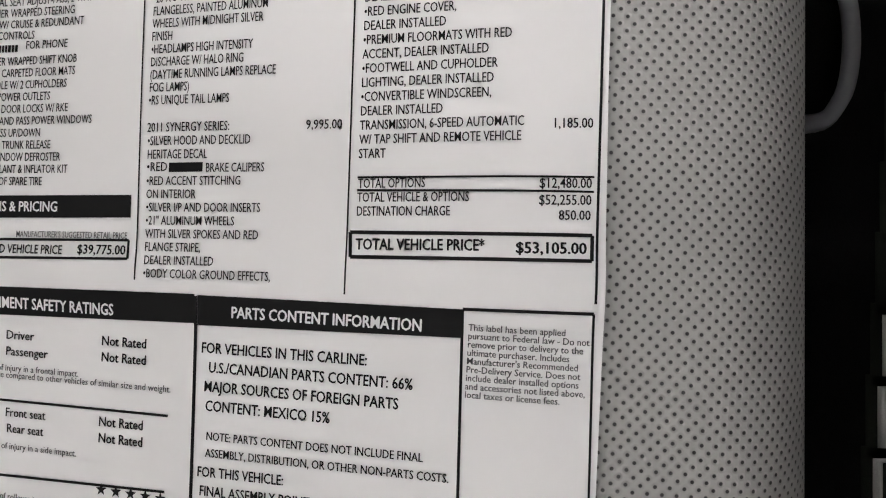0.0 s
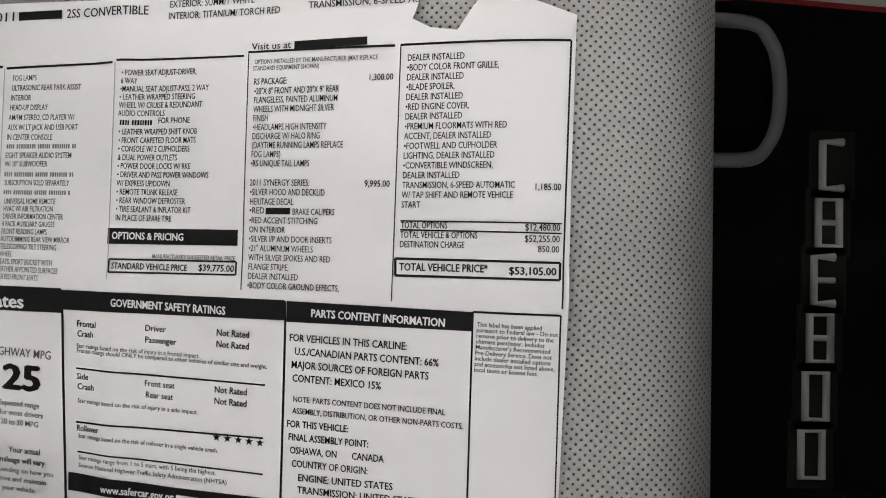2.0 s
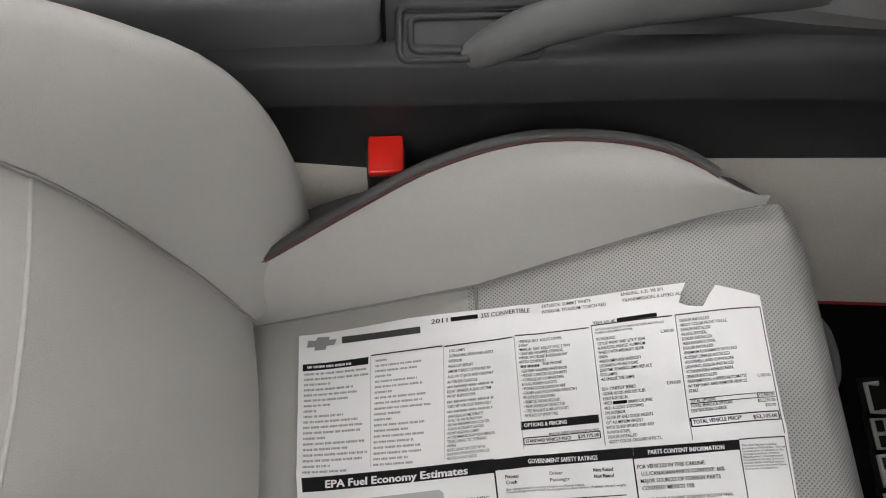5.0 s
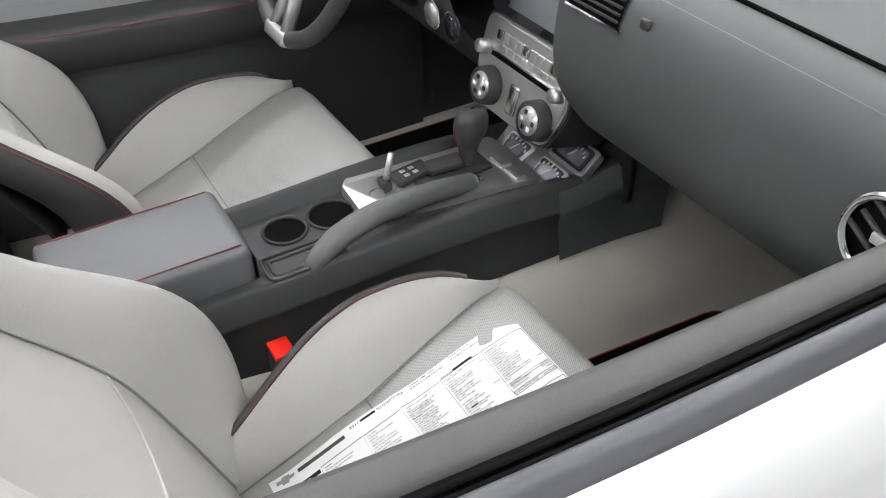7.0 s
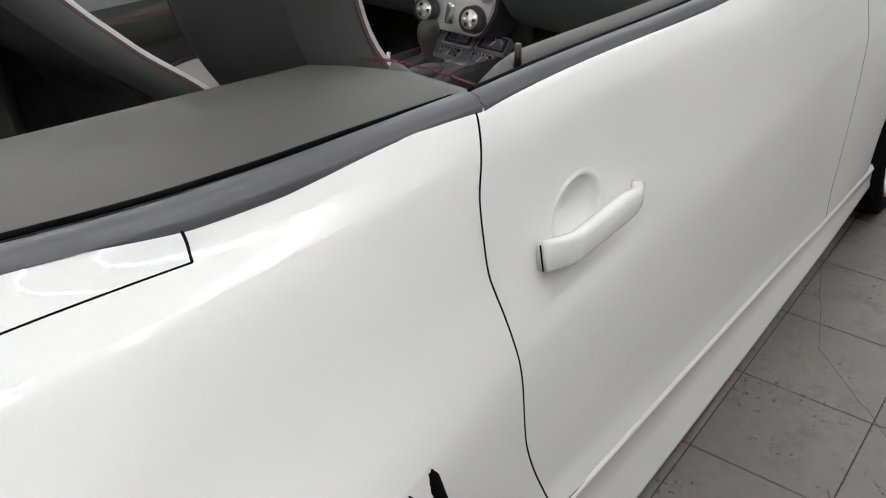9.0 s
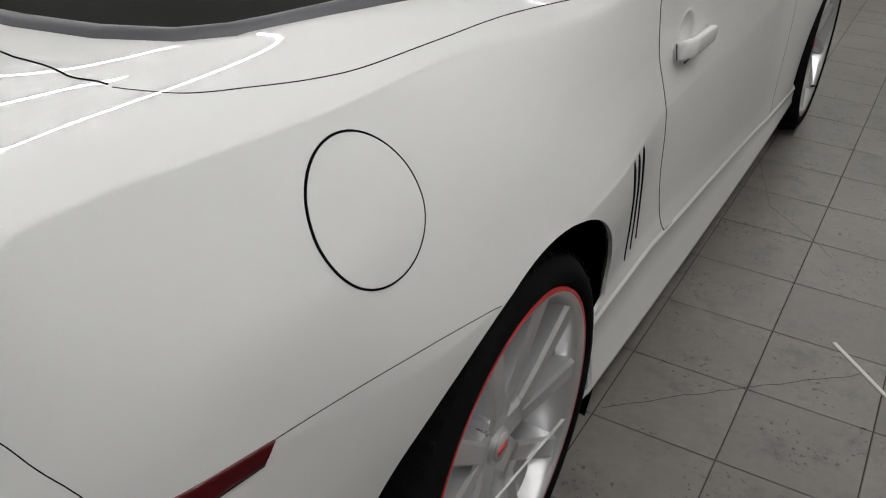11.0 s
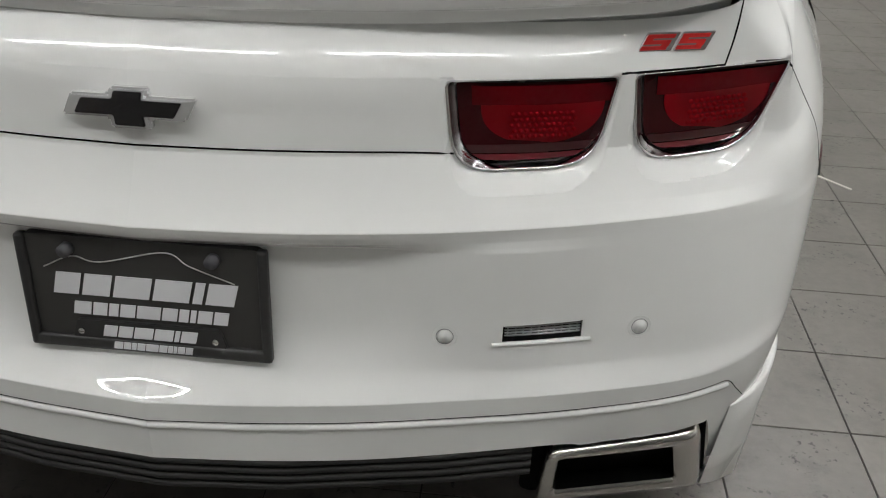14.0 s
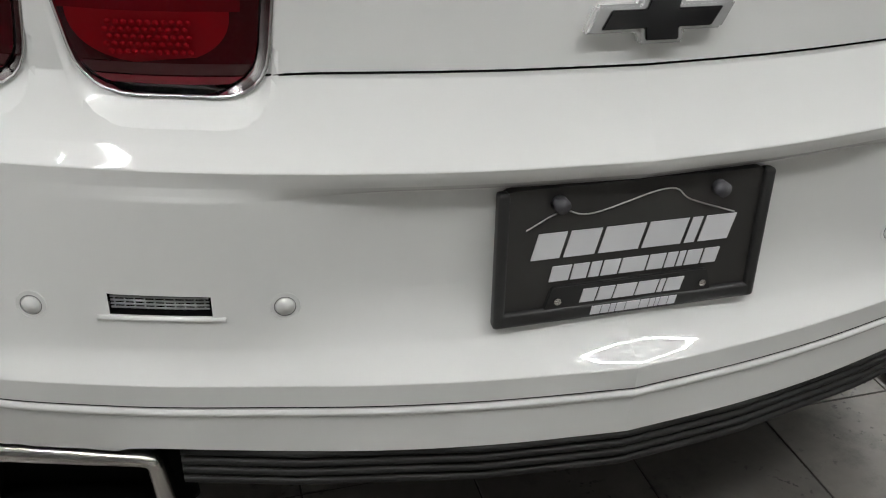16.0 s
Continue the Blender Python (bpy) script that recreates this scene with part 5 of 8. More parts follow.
    for h in (14, 23):
        line("cross_seam", [(u * halfw[h], mid_[h, 0] + 0.0125 * (1 - u * u), mid_[h, 1] + 0.001) for u in np.linspace(-0.98, 0.98, 14)], 0.0022, LEATHER)
    for side in (-1, 1):
        rows, flank, edge, groove = [], [], [], []
        for i in range(len(H)):
            xi, xo = halfw[i], outw[i]
            row = []
            for w in np.linspace(0, 1, 10):
                y = mid_[i, 0] * (1 - w) + fwd[i, 0] * w + math.sin(math.pi * w) * 0.012
                z = mid_[i, 1] * (1 - w) + fwd[i, 1] * w
                row.append((side * (xi + (xo - 0.02 - xi) * w), y, z))
            row.append((side * (xo - 0.005), fwd[i, 0] - 0.007, fwd[i, 1]))
            row.append((side * xo, fwd[i, 0] - 0.018, fwd[i, 1]))
            rows.append(row)
            flank.append([(side * xo, fwd[i, 0] - 0.018, fwd[i, 1]), (side * (xo + 0.003), fwd[i, 0] - 0.04, fwd[i, 1]), (side * (xo - 0.004), fwd[i, 0] - 0.085, fwd[i, 1]), (side * (xo - 0.03), fwd[i, 0] - 0.115, fwd[i, 1])])
            groove.append((side * xi, mid_[i, 0] + 0.003, mid_[i, 1]))
            edge.append((side * (xo + 0.002), fwd[i, 0] - 0.026, fwd[i, 1]))
        rows = np.array(rows)
        put("backrest_bolster", rows if side < 0 else rows[:, ::-1], LEATHER, "grey leather side bolster")
        line("groove", groove, 0.0016, SEAM_SHADE)
        line("red_stitch", edge[6:], 0.0013, RED_THREAD, "red stitching down the edge")
        flank = np.array(flank)
        put("backrest_flank", flank if side < 0 else flank[:, ::-1], DARK_LEATHER, "dark leather backrest flank")
    shell = []
    for i in range(len(H)):
        row = []
        for u in np.linspace(-1, 1, 25):
            y = fwd[i, 0] - 0.112 - 0.04 * (1 - abs(u) ** 3) * (0.4 + 0.6 * math.sin(math.pi * min(1, H[i] * 0.9 + 0.1)))
            row.append((u * (outw[i] - 0.029), min(y, mid_[i, 0] - 0.03), fwd[i, 1]))
        shell.append(row)
    put("back_shell", np.array(shell), DARK_LEATHER, "dark leather seat back with red edge stitching")
    put("top_roll", [[(u * 0.09, 0.858, 1.285), (u * 0.095, 0.833, 1.325), (u * 0.09, 0.768, 1.32), (u * 0.085, 0.733, 1.28)][::-1] for u in np.linspace(-1, 1, 15)], LEATHER)
    part("seat_base", block((sgn * (cx + 0.2) if sgn < 0 else cx - 0.2, 1.25, 0.27), (sgn * (cx - 0.2) if sgn < 0 else cx + 0.2, 1.66, 0.40), 0.02), PLASTIC, seat, "black seat base")
    # bar for sliding the seat
    bar = [(-0.090, 1.70, 0.31), (-0.090, 1.80, 0.302), (-0.103, 1.826, 0.300), (-0.138, 1.833, 0.300), (-0.173, 1.826, 0.300), (-0.186, 1.80, 0.302), (-0.186, 1.70, 0.31)]
    bar = spline(np.arange(7), np.array(bar), np.linspace(0, 6, 40))
    line("slide_bar", [tuple(p) for p in bar], 0.0052, material("grey_rod", (0.22, 0.22, 0.23), rough=0.4, stain=0.1), "grey looped slide bar")
    # belt buckle beside the tunnel
    part("buckle_stalk", block(*sorted_box((sgn * 0.124, 1.318, 0.40), (sgn * 0.162, 1.355, 0.522)), 0.005), PLASTIC, seat, "black buckle")
    part("buckle_button", block(*sorted_box((sgn * 0.122, 1.320, 0.520), (sgn * 0.162, 1.353, 0.529)), 0.0025), material("red_button", (0.75, 0.02, 0.01), rough=0.4, stain=0.03), seat, "bright red release button")
    return seat


def sorted_box(a, b):
    return tuple(min(p, q) for p, q in zip(a, b)), tuple(max(p, q) for p, q in zip(a, b))


front_seat(1)
front_seat(-1).location = (0, 0, -0.025)

# ---- floor, tunnel, toe board ----
rows = []
for y, z in ((0.80, 0.30), (1.2, 0.262), (1.9, 0.258), (2.16, 0.260), (2.34, 0.264), (2.42, 0.285)):
    rows.append([(-0.80, y, z + 0.06), (-0.74, y, z), (-0.25, y, z), (-0.20, y, z + 0.015), (-0.155, y, z + 0.09), (-0.115, y, max(0.485, z + 0.02)), (0.115, y, max(0.485, z + 0.02)), (0.155, y, z + 0.09), (0.20, y, z + 0.015), (0.25, y, z), (0.74, y, z), (0.80, y, z + 0.06)])
part("cabin_carpet", grid(np.array(rows)[:, ::-1]), CARPET, car, "light grey cabin carpet")
# added dark panel; its black stands in for the shade under the dash
part("footwell_shade", block((-0.80, 2.42, 0.25), (0.80, 2.46, 0.99), 0.01), PLASTIC, car, "dark panel closing the footwells, black for the shade under the dash")
for sgn in (1, -1):
    part("kick_panel", block((sgn * 0.75 - 0.012, 2.03, 0.262), (sgn * 0.75 + 0.012, 2.42, 0.99), 0.006), PLASTIC, car, "black footwell side panel")
part("rear_bulkhead", block((-0.80, 0.35, 0.25), (0.80, 0.42, 0.98), 0.02), PLASTIC, car)

# ---- centre console ----
console = holder("centre_console", car)
tagged(console, "black centre console with padded armrest and silver shifter plate")
FLOOR_Z = 0.598
rows = []
for y in np.linspace(0.95, 2.06, 64):
    rim = float(spline((0.95, 1.30, 1.40, 1.60, 1.75, 1.90, 1.98, 2.06), np.array((0.60, 0.624, 0.624, 0.628, 0.624, 0.612, 0.622, 0.650))[:, None], [y])[0, 0])
    w = float(np.interp(y, (0.95, 1.4, 1.9, 2.06), (0.105, 0.114, 0.120, 0.130)))
    low = float(np.interp(y, (1.0, 1.65, 1.88, 2.06), (0.42, 0.478, 0.472, 0.455)))
    dip = float(np.interp(y, (1.33, 1.345, 1.84, 1.88), (0.0, rim - FLOOR_Z, rim - FLOOR_Z, rim - 0.56)))
    rows.append([(-w - 0.010, y, low), (-w - 0.003, y, rim - 0.060), (-w, y, rim - 0.055), (-w, y, rim - 0.008), (-w + 0.006, y, rim), (-w + 0.022, y, rim - 0.002), (-w + 0.030, y, rim - dip * 0.9), (-w + 0.036, y, rim - dip),
                 (w - 0.042, y, rim - dip), (w - 0.036, y, rim - dip * 0.9), (w - 0.030, y, rim - 0.002), (w - 0.008, y, rim), (w - 0.001, y, rim - 0.007), (w + 0.003, y, rim - 0.050), (w + 0.004, y, rim - 0.056), (w - 0.001, y, rim - 0.060), (w + 0.010, y, low)])
part("body", grid(np.array(rows)), PLASTIC, console, "black grained plastic console body")
# flared cheeks where the console meets the dash
for sgn in (1, -1):
    wing = []
    for t in np.linspace(0, 1, 14):
        y, q = 1.86 + 0.22 * t, t * t
        z1 = float(np.interp(y, (1.86, 1.90, 1.98, 2.08), (0.606, 0.608, 0.622, 0.655)))
        wing.append([(sgn * x, y, z) for x, z in ((0.112 + 0.010 * q, z1 - 0.002), (0.1225 + 0.024 * q, z1 - 0.008), (0.1275 + 0.040 * q, z1 - 0.040), (0.1280 + 0.042 * q, z1 - 0.056), (0.1240 + 0.036 * q, z1 - 0.064), (0.131 + 0.022 * q, 0.50), (0.136 + 0.016 * q, 0.465))])
    P = np.array(wing)
    part("cheek", grid(P if sgn < 0 else P[::-1]), DASH, console, "flared dark grey console cheek")
part("armrest", block((-0.096, 1.06, 0.602), (0.088, 1.338, 0.682), 0.018, 3), material("armrest_leather", (0.088, 0.088, 0.091), rough=0.5, stain=0.06, grain=0.05, grain_size=300, bump=0.35, bump_size=800), console, "padded dark grey leather armrest lid")
for x in (-0.084, 0.074):
    part("red_stitch", tube([(x, y, 0.6825) for y in np.linspace(1.07, 1.325, 12)], 0.0011, 5), RED_THREAD, console)
part("lid_gap", block((-0.094, 1.338, 0.60), (0.086, 1.3405, 0.66), 0.001), GAP, console)
for cy_, r in ((1.425, 0.036), (1.508, 0.040)):
    pts = [(-0.032 + r * math.cos(a), cy_ + r * math.sin(a), FLOOR_Z + 0.002) for a in np.linspace(0, 2 * math.pi, 28, endpoint=False)]
    part("cup_rim", tube(pts, 0.003, 6, True), PLASTIC, console)
    # flat disc on the console floor, black for the shade of a deep well
    part("cup_well", mesh_from("cup", [(x, y, z - 0.0010) for x, y, z in pts], [range(28)], False), GAP, console, "flat black disc for the shade inside the cup holder")
for inset, up in ((0.0, 0.0), (0.010, 0.002)):
    o_ = round_outline([(0.050 + inset, 1.352 + inset), (0.108 - inset, 1.352 + inset), (0.106 - inset, 1.475 - inset), (0.050 + inset, 1.475 - inset)], 0.010)
    part("tray_frame", tube([(x, y, 0.625 - up) for x, y in o_], 0.0035, 6, True), PLASTIC, console)
part("side_tray", block((0.052, 1.355, 0.606), (0.106, 1.472, 0.6225), 0.003), PLASTIC, console, "small padded tray beside the brake lever")
plate_o = round_outline([(-0.092, 1.552), (0.018, 1.545), (0.034, 1.60), (0.056, 1.74), (0.070, 1.862), (-0.098, 1.862)], 0.022)
zt = lambda y: float(np.interp(y, (1.54, 1.6, 1.8, 1.9), (0.600, 0.612, 0.597, 0.588)))
n_ = len(plate_o)
verts = [(x, y, zt(y) + 0.012) for x, y in plate_o] + [(x * 1.08, y + (0.008 if y > 1.7 else -0.008), zt(y) - 0.03) for x, y in plate_o]
me = mesh_from("shift_plate", verts, [range(n_)] + [(i, n_ + i, n_ + (i + 1) % n_, (i + 1) % n_) for i in range(n_)], False)
part("shift_plate", me, SATIN, console, "satin silver shifter plate")
part("shift_gate", block((-0.050, 1.66, 0.612), (0.010, 1.80, 0.620), 0.004), PLASTIC, console)
for k in range(5):
    part("gate_mark", block((0.012, 1.66 + 0.022 * k, 0.617), (0.017, 1.668 + 0.022 * k, 0.620)), PLASTIC if k else SATIN, console)
for k in range(2):
    part("switch", block((0.020 - 0.045 * k, 1.815, 0.600), (0.057 - 0.045 * k, 1.838, 0.612), 0.003), SATIN, console)
knob = [(0.017, 0.0), (0.0165, 0.03), (0.019, 0.05), (0.027, 0.068), (0.031, 0.084), (0.030, 0.10), (0.022, 0.114), (0.004, 0.119)]
fine = spline(np.arange(len(knob)), np.array(knob), np.linspace(0, len(knob) - 1, 24))
P = [[(r * 0.86 * math.cos(a), r * math.sin(a) + h * 0.12, h) for r, h in fine] for a in np.linspace(0, 2 * math.pi, 28, endpoint=False)]
shifter = part("shift_lever", grid(np.array(P), closed_u=True), DARK_LEATHER, console, "dark leather gear lever with red stitching")
shifter.location = (-0.020, 1.762, 0.605)
part("red_stitch", tube([(-0.020 - 0.0005, 1.762 + h * 0.12 - r - 0.0004, 0.605 + h) for r, h in fine[2:15]], 0.0014, 5), RED_THREAD, console)
part("lever_collar", rod((-0.020, 1.762, 0.60), (-0.020, 1.763, 0.612), 0.021, 0.018, 20), CHROME, console)
lever = [(0.098, 1.412, 0.612), (0.100, 1.432, 0.634), (0.096, 1.470, 0.654), (0.086, 1.530, 0.662), (0.060, 1.640, 0.646), (0.030, 1.742, 0.614)]
lever = spline(np.arange(6), np.array(lever), np.linspace(0, 5, 40))
part("brake_lever", tube([tuple(p) for p in lever], [0.013 + 0.006 * min(1, i / 14) - 0.002 * max(0, (i - 30) / 10) for i in range(40)], 12), material("grip_grey", (0.085, 0.085, 0.083), rough=0.6, stain=0.06, bump=0.3, bump_size=900), console, "dark grey brake lever grip")
part("lever_button", rod((0.030, 1.742, 0.614), (0.024, 1.762, 0.608), 0.011, 0.010, 16), CHROME, console, "bright release button")
GAUGE_FACE = material("gauge_glass", (0.20, 0.185, 0.215), rough=0.15, coat=0.6, stain=0.3, stain_size=60)
GAUGE_PLATE = material("gauge_plate", (0.20, 0.20, 0.195), rough=0.45, metal=0.4, stain=0.08)
GAUGE_DARK = material("gauge_dark", (0.022, 0.02, 0.024), rough=0.3, stain=0.1)
part("gauge_plate", moved(prism(round_outline([(-0.115, -0.040), (0.085, -0.040), (0.095, 0.055), (-0.120, 0.055)], 0.012), 0.02, 0.003), Matrix.Translation((0.014, 1.905, 0.612)) @ Matrix.Rotation(radians(-54), 4, "X")), GAUGE_PLATE, console, "satin grey gauge surround")
for k, (gx, gy, gz) in enumerate(((-0.041, 1.882, 0.602), (0.064, 1.877, 0.606), (-0.037, 1.927, 0.633), (0.076, 1.922, 0.638))):
    m = Matrix.Translation((gx, gy, gz)) @ Matrix.Rotation(radians(-54), 4, "X")
    gw, gh = ((0.038, 0.021) if k < 2 else (0.050, 0.027))
    o = round_outline([(-gw * 0.78, -gh), (gw * 0.78, -gh), (gw, gh), (-gw, gh)] if k < 2 else [(-gw, -gh), (gw, -gh), (gw * 0.92, gh), (-gw * 0.92, gh)], 0.008)
    gauge = part("gauge", moved(prism(o, 0.02, 0.002), m), SATIN, console, "square gauge in a silver frame")
    part("gauge_well", moved(prism([(x * 0.84, z * 0.80) for x, z in o], 0.01), m @ Matrix.Translation((0, -0.0012, 0))), GAUGE_DARK, gauge)
    part("gauge_face", moved(prism([(x * 0.66, z * 0.58) for x, z in o], 0.01), m @ Matrix.Translation((0, -0.002, 0))), GAUGE_FACE, gauge)
    for a in np.linspace(-1.1, 1.1, 7):
        x, z = 0.030 * math.sin(a), 0.020 * math.cos(a) - 0.006
        part("tick", moved(block((x - 0.0012, -0.0026, z - 0.003), (x + 0.0012, -0.0012, z + 0.003)), m), PLATE_WHITE, gauge)
    part("needle", moved(block((-0.0012, -0.003, -0.012), (0.0012, -0.0012, 0.010)), m @ Matrix.Rotation(0.5, 4, "Y")), PLATE_WHITE, gauge)

# ---- dashboard ----
INSERT = material("door_insert", (0.27, 0.275, 0.28), rough=0.55, stain=0.05, grain=0.04, grain_size=300, bump=0.3, bump_size=700)
dash = holder("dashboard", car)
tagged(dash, "dark grey dashboard with round vents and silver radio panel")
prof = spline(np.arange(13), np.array([(2.10, 0.70), (1.97, 0.69), (1.905, 0.722), (1.852, 0.782), (1.818, 0.84), (1.808, 0.90), (1.814, 0.962), (1.828, 1.000), (1.850, 1.020), (1.89, 1.027), (1.97, 1.028), (2.15, 1.02), (2.45, 0.98)]), np.linspace(0, 12, 60))
for x0, x1, first in ((-0.79, -0.15, 0), (-0.15, 0.15, 31), (0.15, 0.79, 0)):
    rows = [[(x, y + 0.02 * (abs(x) / 0.76) ** 4, z - 0.018 * (abs(x) / 0.76) ** 3) for y, z in prof[first:]] for x in np.linspace(x0, x1, 21)]
    part("skin", grid(np.array(rows)), DASH, dash, "soft dark grey dash skin")
part("centre_back", block((-0.15, 1.985, 0.55), (0.15, 2.0, 0.90)), PLASTIC, dash)
part("ridge_line", tube([(x, 1.846 + 0.02 * (abs(x) / 0.76) ** 4, 1.0165 - 0.018 * (abs(x) / 0.76) ** 3) for x in np.linspace(0.16, 0.76, 26)], 0.0016, 6), material("ridge_grey", (0.11, 0.11, 0.11), rough=0.5), dash, "thin grey trim line")
part("ridge_groove", tube([(x, 1.905 + 0.02 * (abs(x) / 0.76) ** 4, 1.0285 - 0.018 * (abs(x) / 0.76) ** 3) for x in np.linspace(0.16, 0.77, 26)], 0.004, 6), GAP, dash)
part("knee_panel", block((-0.74, 1.92, 0.66), (-0.17, 2.25, 0.74), 0.03), PLASTIC, dash)
for sgn in (1, -1):
    vent = holder("round_vent", dash)
    c = Vector((sgn * 0.712, 1.806, 0.912))
    m = Matrix.Translation(c) @ Matrix.Rotation(radians(-6), 4, "X")
    ring_ = [tuple(m @ Vector((0.047 * math.cos(a), 0, 0.047 * math.sin(a)))) for a in np.linspace(0, 2 * math.pi, 36, endpoint=False)]
    part("vent_ring", tube(ring_, 0.0052, 8, True), CHROME, vent, "chrome vent ring")
    part("vent_back", moved(rod((0, 0.004, 0), (0, 0.012, 0), 0.046, seg=32), m), GAP, vent)
    for k in (-1, 0, 1):
        part("vane", moved(block((-0.038, -0.002, k * 0.02 - 0.0018), (0.038, 0.008, k * 0.02 + 0.0018)), m @ Matrix.Rotation(0.5, 4, "Y")), PLASTIC, vent)
    part("vent_tab", moved(block((-0.012, -0.006, -0.006), (0.012, 0.002, 0.006), 0.002), m), SATIN, vent)
    gr = holder("demister_grille", dash)
    part("slot", block(*sorted_box((sgn * 0.612, 1.925, 1.012), (sgn * 0.70, 1.985, 1.0185)), 0.001), GAP, gr)
    for k in range(5):
        x = 0.618 + 0.019 * k
        part("slat", tube([(sgn * (x - 0.008), 1.928, 1.020), (sgn * (x + 0.010), 1.982, 1.020)], 0.003, 6), PLASTIC, gr)
    o_ = [(sgn * x, y, 1.0195) for x, y in ((0.606, 1.92), (0.706, 1.92), (0.706, 1.99), (0.606, 1.99))]
    part("grille_rim", tube(o_, 0.0022, 6, True), DASH, gr)
    # vent beside the display, slatted, with a bright lower edge
    mid_vent = holder("centre_vent", dash)
    lean = lambda z: float(np.interp(z, (0.95, 0.98, 1.0, 1.012), (1.810, 1.818, 1.825, 1.834)))
    P = np.array([[(sgn * x, lean(z) - 0.002, z) for z in np.linspace(0.970, 1.010, 6)] for x in (0.172, 0.278)])
    part("vent_mouth", grid(P if sgn > 0 else P[::-1]), GAP, mid_vent)
    for k in range(4):
        z = 0.976 + 0.009 * k
        part("vane", block(*sorted_box((sgn * 0.175, lean(z) - 0.005, z), (sgn * 0.275, lean(z) + 0.004, z + 0.003)), 0.001), PLASTIC, mid_vent)
    part("vent_edge", tube([(sgn * x, lean(0.968) - 0.003, 0.968) for x in (0.168, 0.225, 0.284)], 0.0026, 8), CHROME, mid_vent, "bright lower edge")
    part("vent_wheel", block(*sorted_box((sgn * 0.312, lean(0.99) - 0.004, 0.984), (sgn * 0.328, lean(0.99) + 0.004, 0.997)), 0.002), PLASTIC, mid_vent)

radio = holder("radio_panel", dash)
m = Matrix.Translation((-0.008, 1.862, 0.764)) @ Matrix.Rotation(radians(-16), 4, "X")
face = round_outline([(-0.095, -0.088), (0.095, -0.088), (0.128, -0.02), (0.125, 0.072), (-0.125, 0.072), (-0.128, -0.02)], 0.022)
part("panel", moved(prism(face, 0.10, 0.004), m), SATIN, radio, "satin silver radio and heater panel")
part("panel_side", moved(prism([(x * 1.06, z * 1.04) for x, z in face], 0.12, 0.003), m @ Matrix.Translation((0, 0.006, 0))), PLASTIC, radio)
scr = round_outline([(-0.128, 0.076), (0.128, 0.076), (0.135, 0.165), (-0.135, 0.165)], 0.012)
part("screen_hood", moved(prism(scr, 0.10, 0.003), m @ Matrix.Translation((0, 0.004, 0))), GLASS_DARK, radio, "gloss black display surround")
part("display", moved(block((-0.078, 0.0025, 0.092), (0.075, 0.004, 0.150)), m), SCREEN_GREY, radio, "unlit grey display")
for k in range(9):
    x = -0.082 + 0.0195 * k
    part("button", moved(block((x, -0.004, 0.035), (x + 0.016, 0.001, 0.052), 0.0015), m), SATIN if k % 4 else STEEL, radio)
    part("button", moved(block((x + 0.001, -0.003, 0.020), (x + 0.015, 0.001, 0.031), 0.0015), m), SATIN, radio)
part("disc_slot", moved(block((-0.088, -0.0015, 0.004), (0.088, 0.001, 0.012), 0.0005), m), GAP, radio, "black disc slot")
part("slot_trim", moved(block((-0.09, -0.0035, 0.013), (0.09, 0.001, 0.016), 0.0008), m), CHROME, radio)
for x in (-0.108, 0.108):
    part("small_knob", moved(rod((x, 0.004, 0.012), (x, -0.018, 0.012), 0.014, 0.012, 20), m), SATIN, radio)
for x in (-0.070, 0.076):
    dial = part("heater_dial", moved(rod((x, 0.01, -0.046), (x, -0.022, -0.046), 0.036, 0.033, 32), m), PLASTIC, radio, "large round heater dial")
    part("dial_face", moved(rod((x, -0.02, -0.046), (x, -0.0245, -0.046), 0.025, 0.024, 28), m), SATIN, dial)
    for k in range(6):
        a = k * math.pi / 3
        part("dial_mark", moved(block((x + 0.015 * math.cos(a) - 0.004, -0.0258, -0.046 + 0.015 * math.sin(a) - 0.004), (x + 0.015 * math.cos(a) + 0.004, -0.0244, -0.046 + 0.015 * math.sin(a) + 0.004), 0.0005), m), PLATE_WHITE if k % 2 else GLASS_DARK, dial)
part("rocker", moved(block((-0.013, -0.005, -0.070), (0.013, 0.001, -0.018), 0.004), m), STEEL, radio)

# ---- steering wheel and instruments ----
steer = holder("steering_wheel", car)
tagged(steer, "black leather steering wheel with silver spokes")
m = Matrix.Translation((-0.395, 1.665, 0.925)) @ Matrix.Rotation(radians(-24), 4, "X")
ring_ = [tuple(m @ Vector((0.182 * math.cos(a), 0, 0.182 * math.sin(a)))) for a in np.linspace(0, 2 * math.pi, 60, endpoint=False)]
part("wheel_rim", tube(ring_, 0.0165, 12, True), DARK_LEATHER, steer, "black leather rim")
part("hub", moved(rod((0, 0.06, 0), (0, -0.004, 0), 0.075, 0.06, 28), m), PLASTIC, steer)
for a, w in ((0.15, 0.016), (math.pi - 0.15, 0.016), (-math.pi / 2 - 0.16, 0.012), (-math.pi / 2 + 0.16, 0.012)):
    p, q = m @ Vector((0.05 * math.cos(a), 0.004, 0.05 * math.sin(a))), m @ Vector((0.178 * math.cos(a * 1.0), -0.004, 0.178 * math.sin(a)))
    part("spoke", rod(p, q, w, w * 1.1, 10), SATIN, steer, "silver spoke")
part("lower_clamp", moved(block((-0.045, -0.018, -0.196), (0.045, 0.012, -0.168), 0.008), m), SATIN, steer, "silver lower spoke plate")
part("column", rod(m @ Vector((0, 0.05, 0)), m @ Vector((0, 0.25, -0.02)), 0.05, 0.06, 20), PLASTIC, steer)
